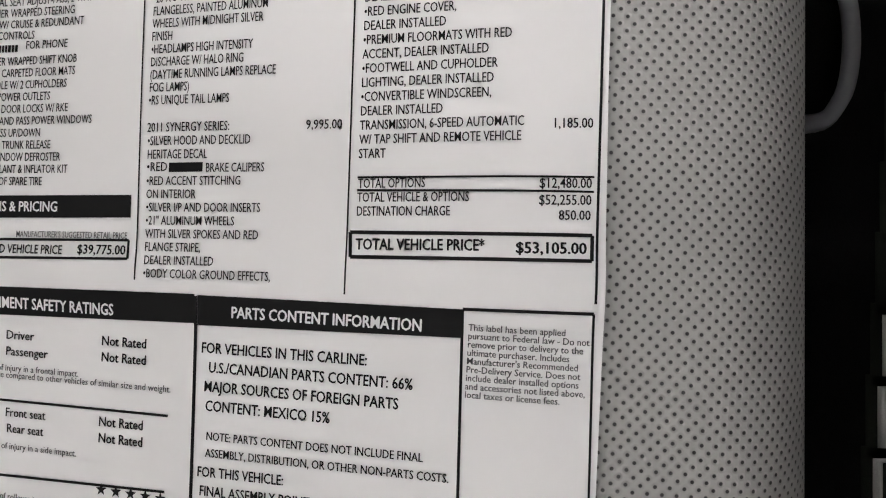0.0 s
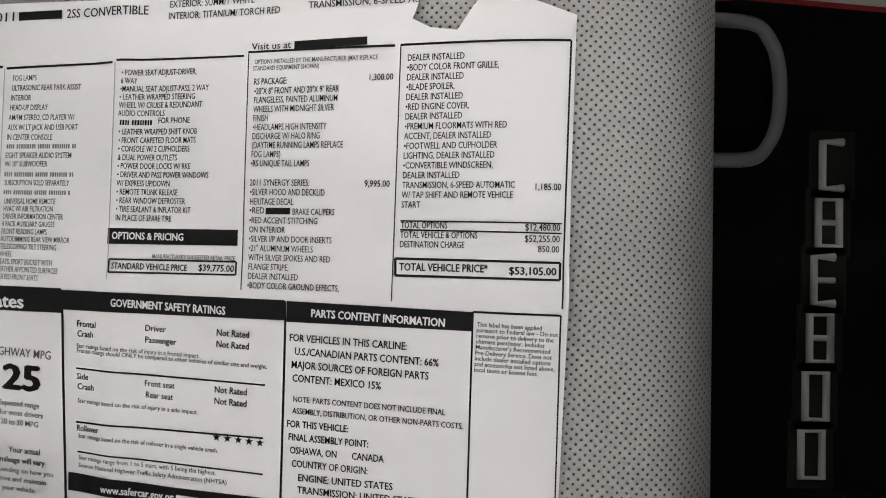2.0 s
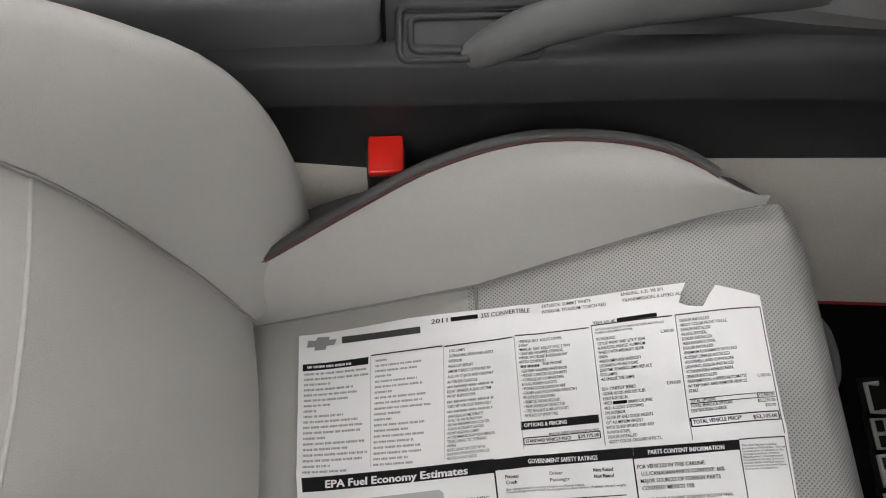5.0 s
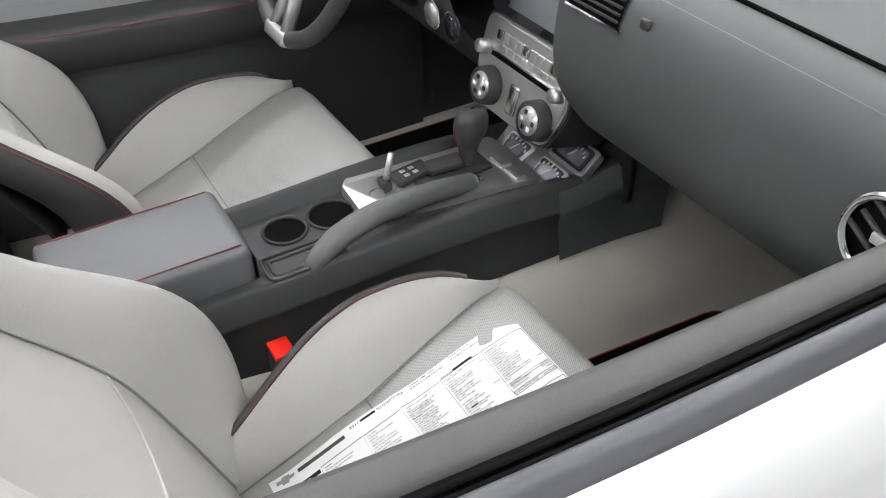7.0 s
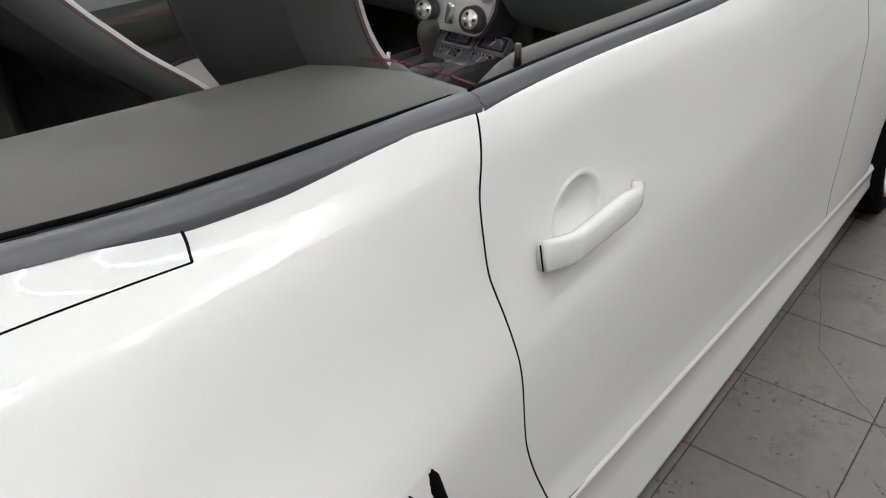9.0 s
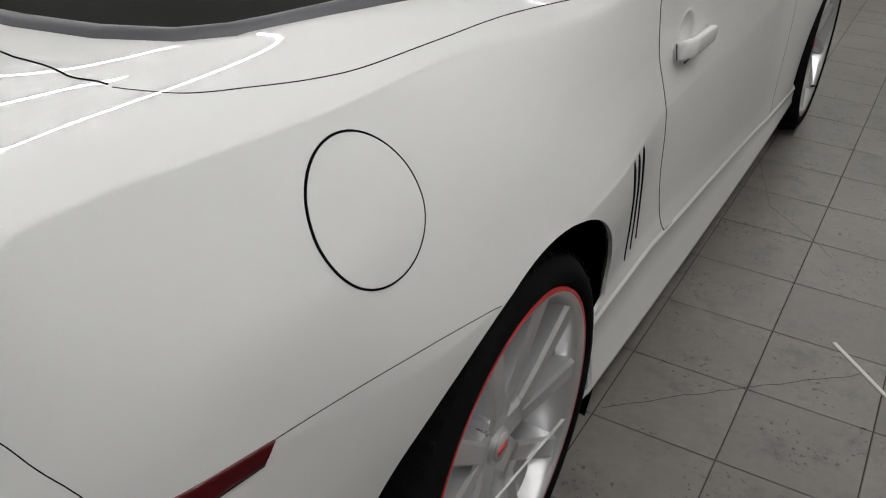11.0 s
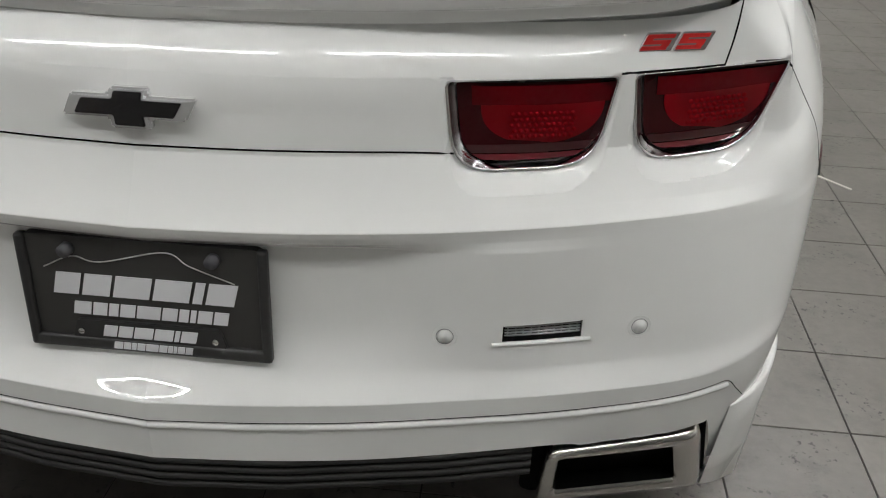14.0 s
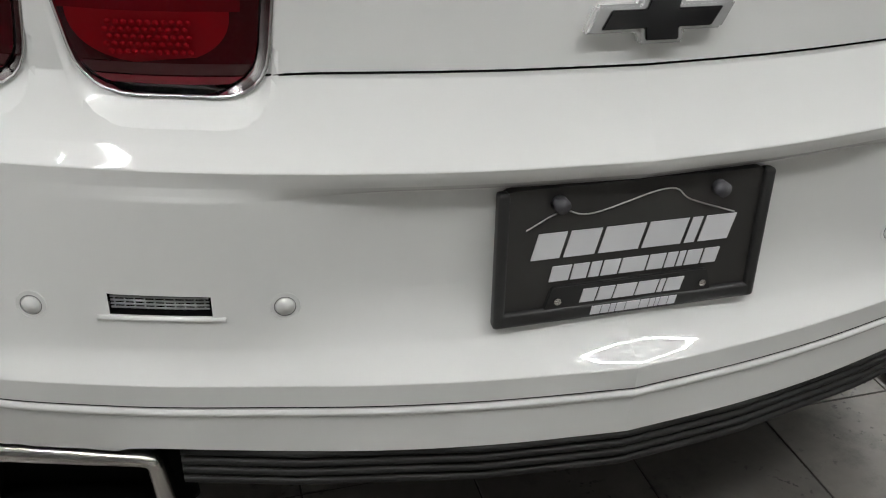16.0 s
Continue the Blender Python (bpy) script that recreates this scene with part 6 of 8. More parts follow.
part("stalk", rod(m @ Vector((-0.05, 0.07, 0.0)), m @ Vector((-0.20, 0.06, 0.01)), 0.007), PLASTIC, steer)
cowl = holder("instrument_cowl", dash)
part("cowl", block((-0.60, 1.78, 0.93), (-0.23, 2.0, 1.045), 0.04, 3), PLASTIC, cowl)
for x, z in ((-0.235, 0.80), (-0.165, 0.80)):
    part("dial_ring", tube([(x + 0.026 * math.cos(a), 1.824, z + 0.026 * math.sin(a)) for a in np.linspace(0, 2 * math.pi, 24, endpoint=False)], 0.003, 6, True), CHROME if x < -0.2 else PLASTIC, cowl)
    part("dial", rod((x, 1.83, z), (x, 1.82, z), 0.022, seg=24), SATIN if x < -0.2 else GLASS_DARK, cowl)

# ---- doors inside, belt mouldings ----
LINING = material("lining_grey", (0.075, 0.074, 0.070), rough=0.6, spec=0.25, stain=0.06, grain=0.05, grain_size=300, bump=0.3, bump_size=800)
belt_z = lambda y: float(spline((0.43, 0.80, 1.40, 2.0, 2.4), np.array((1.062, 1.052, 1.006, 0.972, 0.955))[:, None], [y])[0, 0])
for sgn in (1, -1):
    trim_ = holder("door_trim", car)
    tagged(trim_, "dark door lining with red-stitched armrest and grey insert")
    ys = np.linspace(0.83, 2.06, 40)

    def strip(name, sec, mat_, label="", y0=0.80, y1=2.06):
        rows = []
        for y in np.linspace(y0, y1, 40):
            z = belt_z(y)
            dx = float(np.interp(y, (0.8, 1.4, 2.0), (-0.004, 0.003, 0.002)))
            sink = 0.034 * max(0.0, 1 - (y - y0) / 0.09) ** 1.5 if name == "top_pad" else 0.0
            rows.append([(sgn * (x + dx), y, z + h - sink) for x, h in sec])
        P = np.array(rows)
        return part(name, grid(P if sgn < 0 else P[::-1]), mat_, trim_, label)

    strip("outer_moulding", [(0.8465, -0.012), (0.8462, -0.003), (0.8445, 0.0005), (0.8395, 0.0045), (0.8385, 0.0085), (0.828, 0.012), (0.8235, 0.009), (0.822, 0.003), (0.821, -0.03)], BLACK_TRIM_SOFT, "dark grey outer belt moulding")
    strip("window_slot", [(0.823, -0.012), (0.800, -0.012)], GAP, "black window slot")
    for xr, hh in ((0.817, 0.0), (0.8085, 0.002), (0.803, -0.002)):
        part("slot_lip", tube([(sgn * (xr + float(np.interp(y, (0.8, 1.4, 2.0), (-0.004, 0.003, 0.002)))), y, belt_z(y) + hh) for y in ys], 0.0028, 6), RUBBER, trim_)
    strip("top_pad", [(0.801, -0.02), (0.800, 0.002), (0.793, 0.008), (0.775, 0.008), (0.764, 0.0), (0.757, -0.02), (0.752, -0.05)], LINING, "dark grey padded door top", 0.875)
    cap = [(0.801, -0.02), (0.800, 0.002), (0.793, 0.008), (0.775, 0.008), (0.764, 0.0), (0.757, -0.02), (0.752, -0.05)]
    part("pad_end", mesh_from("pad_end", [(sgn * (x - 0.003), 0.876, belt_z(0.876) + h - 0.034) for x, h in cap] + [(sgn * 0.798, 0.876, belt_z(0.876) - 0.084)], [range(8)], False), PLASTIC, trim_)
    strip("insert", [(0.752, -0.05), (0.742, -0.09), (0.736, -0.18), (0.742, -0.268)], INSERT, "light grey door insert")
    strip("armrest", [(0.742, -0.268), (0.700, -0.276), (0.684, -0.286), (0.680, -0.303), (0.690, -0.345), (0.72, -0.385)], DARK_LEATHER, "dark padded armrest")
    strip("lower_lining", [(0.72, -0.385), (0.728, -0.41), (0.720, -0.43), (0.712, -0.56), (0.725, -0.70), (0.735, -0.78)], PLASTIC, "black lower lining")
    part("red_stitch", tube([(sgn * 0.6845, y, belt_z(y) - 0.2865) for y in ys], 0.0013, 5), RED_THREAD, trim_)
    part("pull_switch", block(*sorted_box((sgn * 0.688, 1.60, 0.700), (sgn * 0.705, 1.64, 0.707)), 0.002), SATIN, trim_)
    part("door_lock_pin", rod((sgn * 0.796, 0.935, belt_z(0.935)), (sgn * 0.796, 0.935, belt_z(0.935) + 0.028), 0.0048, 0.004), BLACK_TRIM, trim_)
    # front closing wall of the door cavity
    part("door_end", mesh_from("door_end", [(sgn * 0.842, 0.80, 0.45), (sgn * 0.842, 0.80, 1.045), (sgn * 0.752, 0.80, 1.0), (sgn * 0.752, 0.80, 0.45)], [range(4)], False), PLASTIC, trim_)
    sec = [(0.0065, -0.012), (0.0062, -0.003), (0.0045, 0.0005), (-0.0005, 0.0045), (-0.0015, 0.0085), (-0.012, 0.012), (-0.0165, 0.009), (-0.018, 0.003), (-0.019, -0.03)]
    rows = []
    for y in np.linspace(0.28, 0.7965, 30):
        grow = float(ease(0.26, 0.50, y))
        rows.append([(sgn * (belt_x(y) + (dx if dx < 0 else dx * grow) + 0.0002 * grow), y, belt_z(y) + (h if h < 0 else h * grow)) for dx, h in sec])
    P = np.array(rows)
    part("quarter_moulding", grid(P if sgn < 0 else P[::-1]), BLACK_TRIM_SOFT, car, "dark grey moulding along the quarter panel")
    # sill
    part("sill_plate", block(*sorted_box((sgn * 0.735, 0.95, 0.30), (sgn * 0.90, 2.1, 0.34)), 0.01), PLASTIC, car)

# ---- quarter linings behind the doors, roof well cover ----
for sgn in (1, -1):
    qt = holder("quarter_lining", car)
    tagged(qt, "dark padded quarter lining with red stitched edge")
    rows = []
    for y in np.linspace(0.07, 0.80, 34):
        x1 = belt_x(y) - 0.036
        z1 = float(np.interp(y, (-0.3, 0.0, 0.43, 0.8), (1.095, 1.09, 1.066, 1.05)))
        xin = float(np.interp(y, (-0.14, 0.4, 0.8), (0.40, 0.46, 0.55)))
        rows.append([(sgn * x1, y, z1), (sgn * (x1 - 0.02), y, z1 + 0.004), (sgn * (x1 * 0.6 + xin * 0.4), y, z1 + 0.004), (sgn * (xin + 0.02), y, z1 - 0.01), (sgn * xin, y, z1 - 0.04), (sgn * (xin - 0.01), y, z1 - 0.5)])
    # sloping nose towards the seat
    for y, dz, dx in ((0.85, -0.012, 0.02), (0.90, -0.04, 0.04), (0.945, -0.085, 0.06), (0.975, -0.16, 0.07), (0.985, -0.5, 0.075)):
        x1 = 0.775
        xin = 0.555 + dx
        rows.append([(sgn * (x1 + 0.02), y, 1.05 + dz * 1.4), (sgn * x1, y, 1.052 + dz), (sgn * (x1 * 0.6 + xin * 0.4), y, 1.054 + dz), (sgn * (xin + 0.02), y, 1.04 + dz), (sgn * xin, y, 1.01 + dz), (sgn * (xin - 0.01), y, 0.55)])
    P = np.array(rows)
    part("pad", grid(P if sgn > 0 else P[::-1]), LINING, qt, "dark grey padded lining")
    groove_ = [(belt_x(y) - 0.038, y, float(np.interp(y, (-0.3, 0.0, 0.43, 0.8), (1.095, 1.09, 1.066, 1.05))) + 0.004) for y in np.linspace(0.10, 0.80, 24)]
    # black bar painting the band of shade between pad and moulding
    part("pad_groove", tube([(sgn * x, y, z) for x, y, z in groove_], [0.0030 * min(1.0, 0.3 + 0.12 * (23 - k)) for k in range(24)], 6), GAP, qt, "black line for the shaded groove beside the moulding")
    nose = spline(np.arange(5), np.array([(0.560, 0.880, 1.020), (0.62, 0.888, 1.030), (0.67, 0.890, 1.0315), (0.72, 0.888, 1.0315), (0.778, 0.882, 1.031)]), np.linspace(0, 4, 89))
    for shift in (0.0, 0.010):
        threads = bmesh.new()
        for k in range(0, 88, 2):
            a, b_ = nose[k], nose[k + 1]
            threads.from_mesh(tube([(sgn * a[0], a[1] + shift, a[2] - shift * 0.55), (sgn * b_[0], b_[1] + shift + 0.0012, b_[2] - shift * 0.55)], 0.0013, 5))
        part("red_stitch", threads, RED_THREAD, qt, "dashed red stitching")
    guide = holder("belt_guide", car)
    tagged(guide, "seat belt guide with bright bolt and grey strap")
    horn = spline(np.arange(6), np.array([(0.480, 0.888, 0.965, 0.016), (0.515, 0.915, 0.976, 0.026), (0.560, 0.936, 0.973, 0.034), (0.600, 0.948, 0.954, 0.033), (0.630, 0.954, 0.934, 0.024), (0.652, 0.957, 0.918, 0.012)]), np.linspace(0, 5, 36))
    part("retractor_cover", tube([(sgn * x, y, z) for x, y, z, r in horn], [float(r) for x, y, z, r in horn], 18), LINING, guide, "smooth dark horn-shaped retractor cover")
    axis = Vector((sgn * 0.35, -0.15, 0.92)).normalized()
    seat_ = Vector((sgn * 0.641, 0.957, 0.944))
    part("washer", rod(seat_, seat_ + axis * 0.006, 0.019, 0.017, 24), PLASTIC, guide, "dark round washer")
    part("bolt", rod(seat_ + axis * 0.005, seat_ + axis * 0.016, 0.0115, 0.0095, 20), CHROME, guide, "bright chrome bolt")
    strap = spline(np.arange(5), np.array([(0.488, 0.840, 0.985), (0.500, 0.868, 1.004), (0.508, 0.898, 1.010), (0.505, 0.930, 0.998), (0.496, 0.956, 0.972)]), np.linspace(0, 4, 24))
    rows = [[(sgn * (x - 0.006), y - 0.004, z + 0.001), (sgn * (x - 0.002), y - 0.001, z + 0.004), (sgn * (x + 0.002), y + 0.002, z + 0.004), (sgn * (x + 0.006), y + 0.004, z + 0.001)] for x, y, z in strap]
    P = np.array(rows)
    part("strap", grid(P if sgn > 0 else P[::-1]), material("belt_web", (0.30, 0.30, 0.28), rough=0.8, stain=0.06, grain=0.2, grain_size=900), guide, "grey belt webbing")

rows = []
for y in np.linspace(-0.40, 0.36, 24):
    w = float(np.interp(y, (-0.40, -0.36, -0.3, -0.1, 0.1, 0.36), (0.30, 0.46, 0.535, 0.585, 0.62, 0.62)))
    rows.append([(u * w, y, 1.075 + 0.03 * math.sin(math.pi * (y + 0.42) / 0.85) - 0.03 * abs(u) ** 4 - 0.10 * max(0, y - 0.28) / 0.08) for u in np.linspace(-1, 1, 21)])
SOFT = material("roof_fabric", (0.016, 0.0165, 0.015), rough=0.95, spec=0.08, stain=0.08, grain=0.15, grain_size=700, bump=0.5, bump_size=900)
part("folded_roof", grid(np.array(rows)[:, ::-1]), SOFT, car, "folded black fabric roof under its cover")
part("well_floor", block((-0.60, -0.40, 0.98), (0.60, 0.40, 1.0)), GAP, car)
rows = []
for k, x in enumerate(np.linspace(-0.60, 0.60, 25)):
    rows.append([(x, 0.36, 0.95), (x, 0.40, 1.0), (x, 0.46, 0.985), (x, 0.54, 0.80), (x, 0.62, 0.55), (x, 0.80, 0.45), (x, 0.98, 0.44), (x, 1.02, 0.40), (x, 1.02, 0.28)])
part("rear_bench", grid(np.array(rows)), DARK_LEATHER, car, "dark leather rear bench")

# ---- bonnet, so that the nose is closed ----
rows = []
for y in np.linspace(2.02, 3.78, 26):
    w = float(np.interp(y, (2.0, 2.4, 2.85, 3.4, 3.75), (0.842, 0.80, 0.76, 0.70, 0.52)))
    z = float(np.interp(y, (2.0, 2.4, 2.85, 3.4, 3.75), (0.972, 0.955, 0.935, 0.86, 0.78)))
    rows.append([(u * w, y, z + 0.045 * (1 - u * u) * min(1, (3.85 - y))) for u in np.linspace(-1, 1, 21)])
part("bonnet", grid(np.array(rows)[:, ::-1]), PAINT, car, "plain white bonnet")
part("nose", block((-0.60, 3.74, 0.24), (0.60, 3.80, 0.78), 0.02), PAINT, car)


# ---- price sheet on the passenger cushion ----
INK = material("black_ink", (0.007, 0.007, 0.007), rough=0.7, spec=0.15, stain=0.05)
GREY_INK = material("grey_ink", (0.075, 0.075, 0.075), rough=0.6, spec=0.2, stain=0.05)
BAR_INK = material("small_print_ink", (0.24, 0.24, 0.24), rough=0.6, spec=0.2, stain=0.05)
FAINT = material("faint_ink", (0.30, 0.30, 0.30), rough=0.6, stain=0.05)
LOGO_GREY = material("logo_grey", (0.25, 0.25, 0.25), rough=0.5, stain=0.05)
LOGO_INK = material("logo_ink", (0.03, 0.03, 0.03), rough=0.5, stain=0.05)
PUMP_GREY = material("pump_grey", (0.42, 0.42, 0.42), rough=0.6, stain=0.03)
SHEET_WHITE = material("sheet_paper", (0.80, 0.79, 0.775), rough=0.55, stain=0.012, stain_size=20, bump=0.12, bump_size=120)
PAPER_INK = material("knockout_white", (0.78, 0.77, 0.76), rough=0.6, stain=0.02)
SHEET_WHITE_INK = SHEET_WHITE
ABOVE = {"knockout_white": 0.00085, "sheet_paper": 0.0003, "pump_grey": 0.0002}
sheet_thing = holder("price_sheet")
tagged(sheet_thing, "white printed price sheet with torn corner lying on the seat", "paper sheet")


def paper_z(y, x):
    """The sheet lies on the cushion, with its two folds standing up a little."""
    z = seat_top(y) + 0.0032
    z += 0.0022 * math.exp(-((y - 1.449) / 0.010) ** 2) + 0.0016 * math.exp(-((x - 0.419) / 0.009) ** 2)
    z += 0.0015 * math.sin(y * 31 + x * 9) * math.sin(x * 23 + 1.3)
    return z + 0.004 * max(0.0, (1.285 - y) / 0.04) ** 2


def lay(me, lift):
    for v in me.vertices:
        y, x = v.co.x, v.co.y
        v.co = (x, y, paper_z(y, x) + lift + v.co.z)
    return me


def cut_fine(outline, step):
    """A flat outline (along, across), cut into small faces so that it can drape."""
    bm = bmesh.new()
    bm.faces.new([bm.verts.new((a, b, 0)) for a, b in outline])
    lo = [min(p[k] for p in outline) for k in (0, 1)]
    hi = [max(p[k] for p in outline) for k in (0, 1)]
    for k in (0, 1):
        c = math.ceil(lo[k] / step) * step
        while c < hi[k]:
            no = (1, 0, 0) if k == 0 else (0, 1, 0)
            bmesh.ops.bisect_plane(bm, geom=list(bm.verts) + list(bm.edges) + list(bm.faces), plane_co=(c, 0, 0) if k == 0 else (0, c, 0), plane_no=no, dist=1e-6)
            c += step
    me = bpy.data.meshes.new("shape")
    bm.normal_update()
    bm.to_mesh(me)
    bm.free()
    return me


def face_up(me):
    if len(me.polygons) and sum(p.normal.z * p.area for p in me.polygons) < 0:
        me.flip_normals()
    return me


def ink_shape(outline, mat_):
    me = lay(cut_fine(outline, 0.005), ABOVE.get(mat_.name, 0.0004))
    me.update()
    part("printed_shape", face_up(me), mat_, sheet_thing)


LETTER_H = max(v.co.y for v in text_mesh("H", 1.0).vertices)


def print_block(lines, a, b, da, db, cap, width, ref, ang, mat_, bold=0.0):
    """Lines of print from the first baseline's start, as one part."""
    w = 0.012 + 0.028 * bold
    strokes = [(-w, 0.0), (w, 0.0)] + ([(0.0, 0.6 * w), (0.0, -0.6 * w)] if bold > 0.25 else [])
    first = text_mesh(lines[ref], 1.0)
    sx = width / max(1e-6, max(v.co.x for v in first.vertices))
    sy = cap / LETTER_H
    bpy.data.meshes.remove(first)
    bm = bmesh.new()
    for i, s in enumerate(lines):
        me = text_mesh(s, 1.0)
        flat = np.empty(len(me.vertices) * 3)
        me.vertices.foreach_get("co", flat)
        flat = flat.reshape(-1, 3)
        # stroke weight comes from slightly shifted layers of the same letters
        for layer, (hx, hy) in enumerate(strokes):
            tx, ty = (flat[:, 0] + hx) * sx, (flat[:, 1] + hy) * sy
            out = np.stack([a + i * da + tx * math.cos(ang) + ty * math.sin(ang), b + i * db + tx * math.sin(ang) - ty * math.cos(ang), np.full(len(tx), layer * 0.00002)], axis=1)
            me.vertices.foreach_set("co", out.ravel())
            bm.from_mesh(me)
        bpy.data.meshes.remove(me)
    me = bpy.data.meshes.new("print")
    bm.to_mesh(me)
    bm.free()
    lay(me, ABOVE.get(mat_.name, 0.0004))
    me.update()
    part("print", face_up(me), mat_, sheet_thing)


def bar_rows(n, a, b, da, db, height, widths, ang, mat_):
    """Small print that nobody can read: rows of word-long bars."""
    rnd = random.Random(n)
    verts, faces = [], []
    if mat_ is GREY_INK:
        mat_ = BAR_INK
    for i in range(n):
        done, want = 0.0, widths[i % len(widths)]
        left_in_word = rnd.randint(3, 9)
        while done < want - 0.0006:
            w = min(want - done, rnd.uniform(0.0007, 0.0011))
            k = len(verts)
            for tx, ty in ((done, 0), (done + w, 0), (done + w, height), (done, height)):
                verts.append((a + i * da + tx * math.cos(ang) + ty * math.sin(ang), b + i * db + tx * math.sin(ang) - ty * math.cos(ang), 0))
            faces.append((k, k + 1, k + 2, k + 3))
            left_in_word -= 1
            done += w + 0.0004
            if left_in_word == 0:
                done += 0.0010
                left_in_word = rnd.randint(3, 9)
    me = mesh_from("bars", verts, faces, False)
    lay(me, ABOVE.get(mat_.name, 0.0004))
    me.update()
    part("print", face_up(me), mat_, sheet_thing)


def barcode(a0, a1, b0, b1):
    rnd = random.Random(4)
    verts, faces = [], []
    a = a0
    while a < a1 - 0.001:
        w = rnd.choice((0.0005, 0.0005, 0.001, 0.0014))
        k = len(verts)
        verts += [(a, b0, 0), (a + w, b0, 0), (a + w, b1, 0), (a, b1, 0)]
        faces.append((k, k + 1, k + 2, k + 3))
        a += w + rnd.choice((0.0005, 0.0005, 0.001))
    me = mesh_from("barcode", verts, faces, False)
    lay(me, 0.0004)
    me.update()
    part("bar_pattern", face_up(me), INK, sheet_thing)


SHEET = [(1.2455, 0.2802), (1.3521, 0.2792), (1.447, 0.2844), (1.5238, 0.2856), (1.5949, 0.2858), (1.5904, 0.2945), (1.5869, 0.3035), (1.5944, 0.3075), (1.6057, 0.3092), (1.6119, 0.2998), (1.6186, 0.2914), (1.636, 0.2977), (1.654, 0.304), (1.6526, 0.3643), (1.6517, 0.4249), (1.6475, 0.5526), (1.5862, 0.5501), (1.4953, 0.5488), (1.3963, 0.5452), (1.2544, 0.5422), (1.2457, 0.4139)]
ink_shape([(1.2545, 0.2862), (1.2624, 0.2869), (1.264, 0.2836), (1.2761, 0.2844), (1.2753, 0.2874), (1.283, 0.2878), (1.2806, 0.2933), (1.2729, 0.2933), (1.2721, 0.2971), (1.2609, 0.2968), (1.2616, 0.293), (1.2538, 0.2931)], LOGO_GREY)
ink_shape([(1.2881, 0.2864), (1.3636, 0.2896), (1.3637, 0.2962), (1.2882, 0.2933)], LOGO_INK)
print_block(['2011'], 1.3737, 0.2893, 0.0, 0.0, 0.0044, 0.0153, 0, 0.0481, INK)
ink_shape([(1.3919, 0.2859), (1.4167, 0.2869), (1.4167, 0.2911), (1.392, 0.2902)], INK)
print_block(['2SS CONVERTIBLE'], 1.4193, 0.291, 0.0, 0.0, 0.0042, 0.0436, 0, 0.0321, INK)
print_block(['EXTERIOR: SUMMIT WHITE', 'INTERIOR: TITANIUM/ TORCH RED'], 1.4735, 0.2899, -0.0004, 0.0054, 0.0031, 0.0548, 1, 0.0271, INK)
print_block(['ENGINE, 6.2L V8 SFI'], 1.5409, 0.2899, 0.0, 0.0, 0.003, 0.0345, 0, 0.0251, INK)
print_block(['TRANSMISSION, 6-SPEED AU'], 1.5411, 0.2959, 0.0, 0.0, 0.003, 0.049, 0, 0.0194, INK)
print_block(['Visit us at'], 1.5149, 0.3123, 0.0, 0.0, 0.003, 0.0185, 0, 0.0215, INK)
ink_shape([(1.535, 0.3098), (1.5677, 0.31), (1.5677, 0.3135), (1.5349, 0.3134)], INK)
ink_shape([(1.3165, 0.3107), (1.3831, 0.3128), (1.383, 0.3116), (1.3164, 0.3095)], INK)
ink_shape([(1.3854, 0.3137), (1.4456, 0.3146), (1.4455, 0.3135), (1.3853, 0.3125)], INK)
ink_shape([(1.4477, 0.3137), (1.5113, 0.3152), (1.5113, 0.3142), (1.4476, 0.3126)], INK)
ink_shape([(1.5133, 0.3137), (1.5797, 0.3151), (1.5797, 0.314), (1.5132, 0.3127)], INK)
ink_shape([(1.5821, 0.3149), (1.6518, 0.3151), (1.6518, 0.3141), (1.5821, 0.3139)], INK)
ink_shape([(1.5819, 0.3144), (1.5799, 0.4221), (1.5804, 0.4221), (1.5824, 0.3144)], INK)
ink_shape([(1.5133, 0.3139), (1.5125, 0.4189), (1.513, 0.4189), (1.5138, 0.3139)], INK)
ink_shape([(1.4467, 0.3141), (1.4466, 0.4156), (1.447, 0.4156), (1.4472, 0.3142)], FAINT)
ink_shape([(1.6514, 0.3146), (1.6488, 0.4234), (1.6495, 0.4234), (1.6522, 0.3146)], INK)
ink_shape([(1.384, 0.3133), (1.3803, 0.4155), (1.3807, 0.4156), (1.3844, 0.3134)], FAINT)
ink_shape([(1.3158, 0.3108), (1.3144, 0.4152), (1.3148, 0.4152), (1.3162, 0.3109)], FAINT)
ink_shape([(1.2498, 0.3098), (1.314, 0.311), (1.3137, 0.3181), (1.2496, 0.3167)], INK)
bar_rows(1, 1.2543, 0.3144, 0.0, 0.0, 0.0023, [0.0428], 0.0417, PAPER_INK)
bar_rows(19, 1.2514, 0.3211, -0.0, 0.0052, 0.0021, [0.0601, 0.0627, 0.0258, 0.0472, 0.0515, 0.0429, 0.0258, 0.0129, 0.0386, 0.0515, 0.0558, 0.0537, 0.0215, 0.058, 0.0429, 0.0601, 0.0558, 0.0258, 0.0408], 0.04, GREY_INK)
bar_rows(20, 1.3206, 0.3172, -0.0002, 0.0051, 0.002, [0.012, 0.0438, 0.0399, 0.0159, 0.0399, 0.0438, 0.0159, 0.0478, 0.0438, 0.0518, 0.0239, 0.0159, 0.0458, 0.0319, 0.0458, 0.0359, 0.0438, 0.0438, 0.0319, 0.0359], 0.041, GREY_INK)
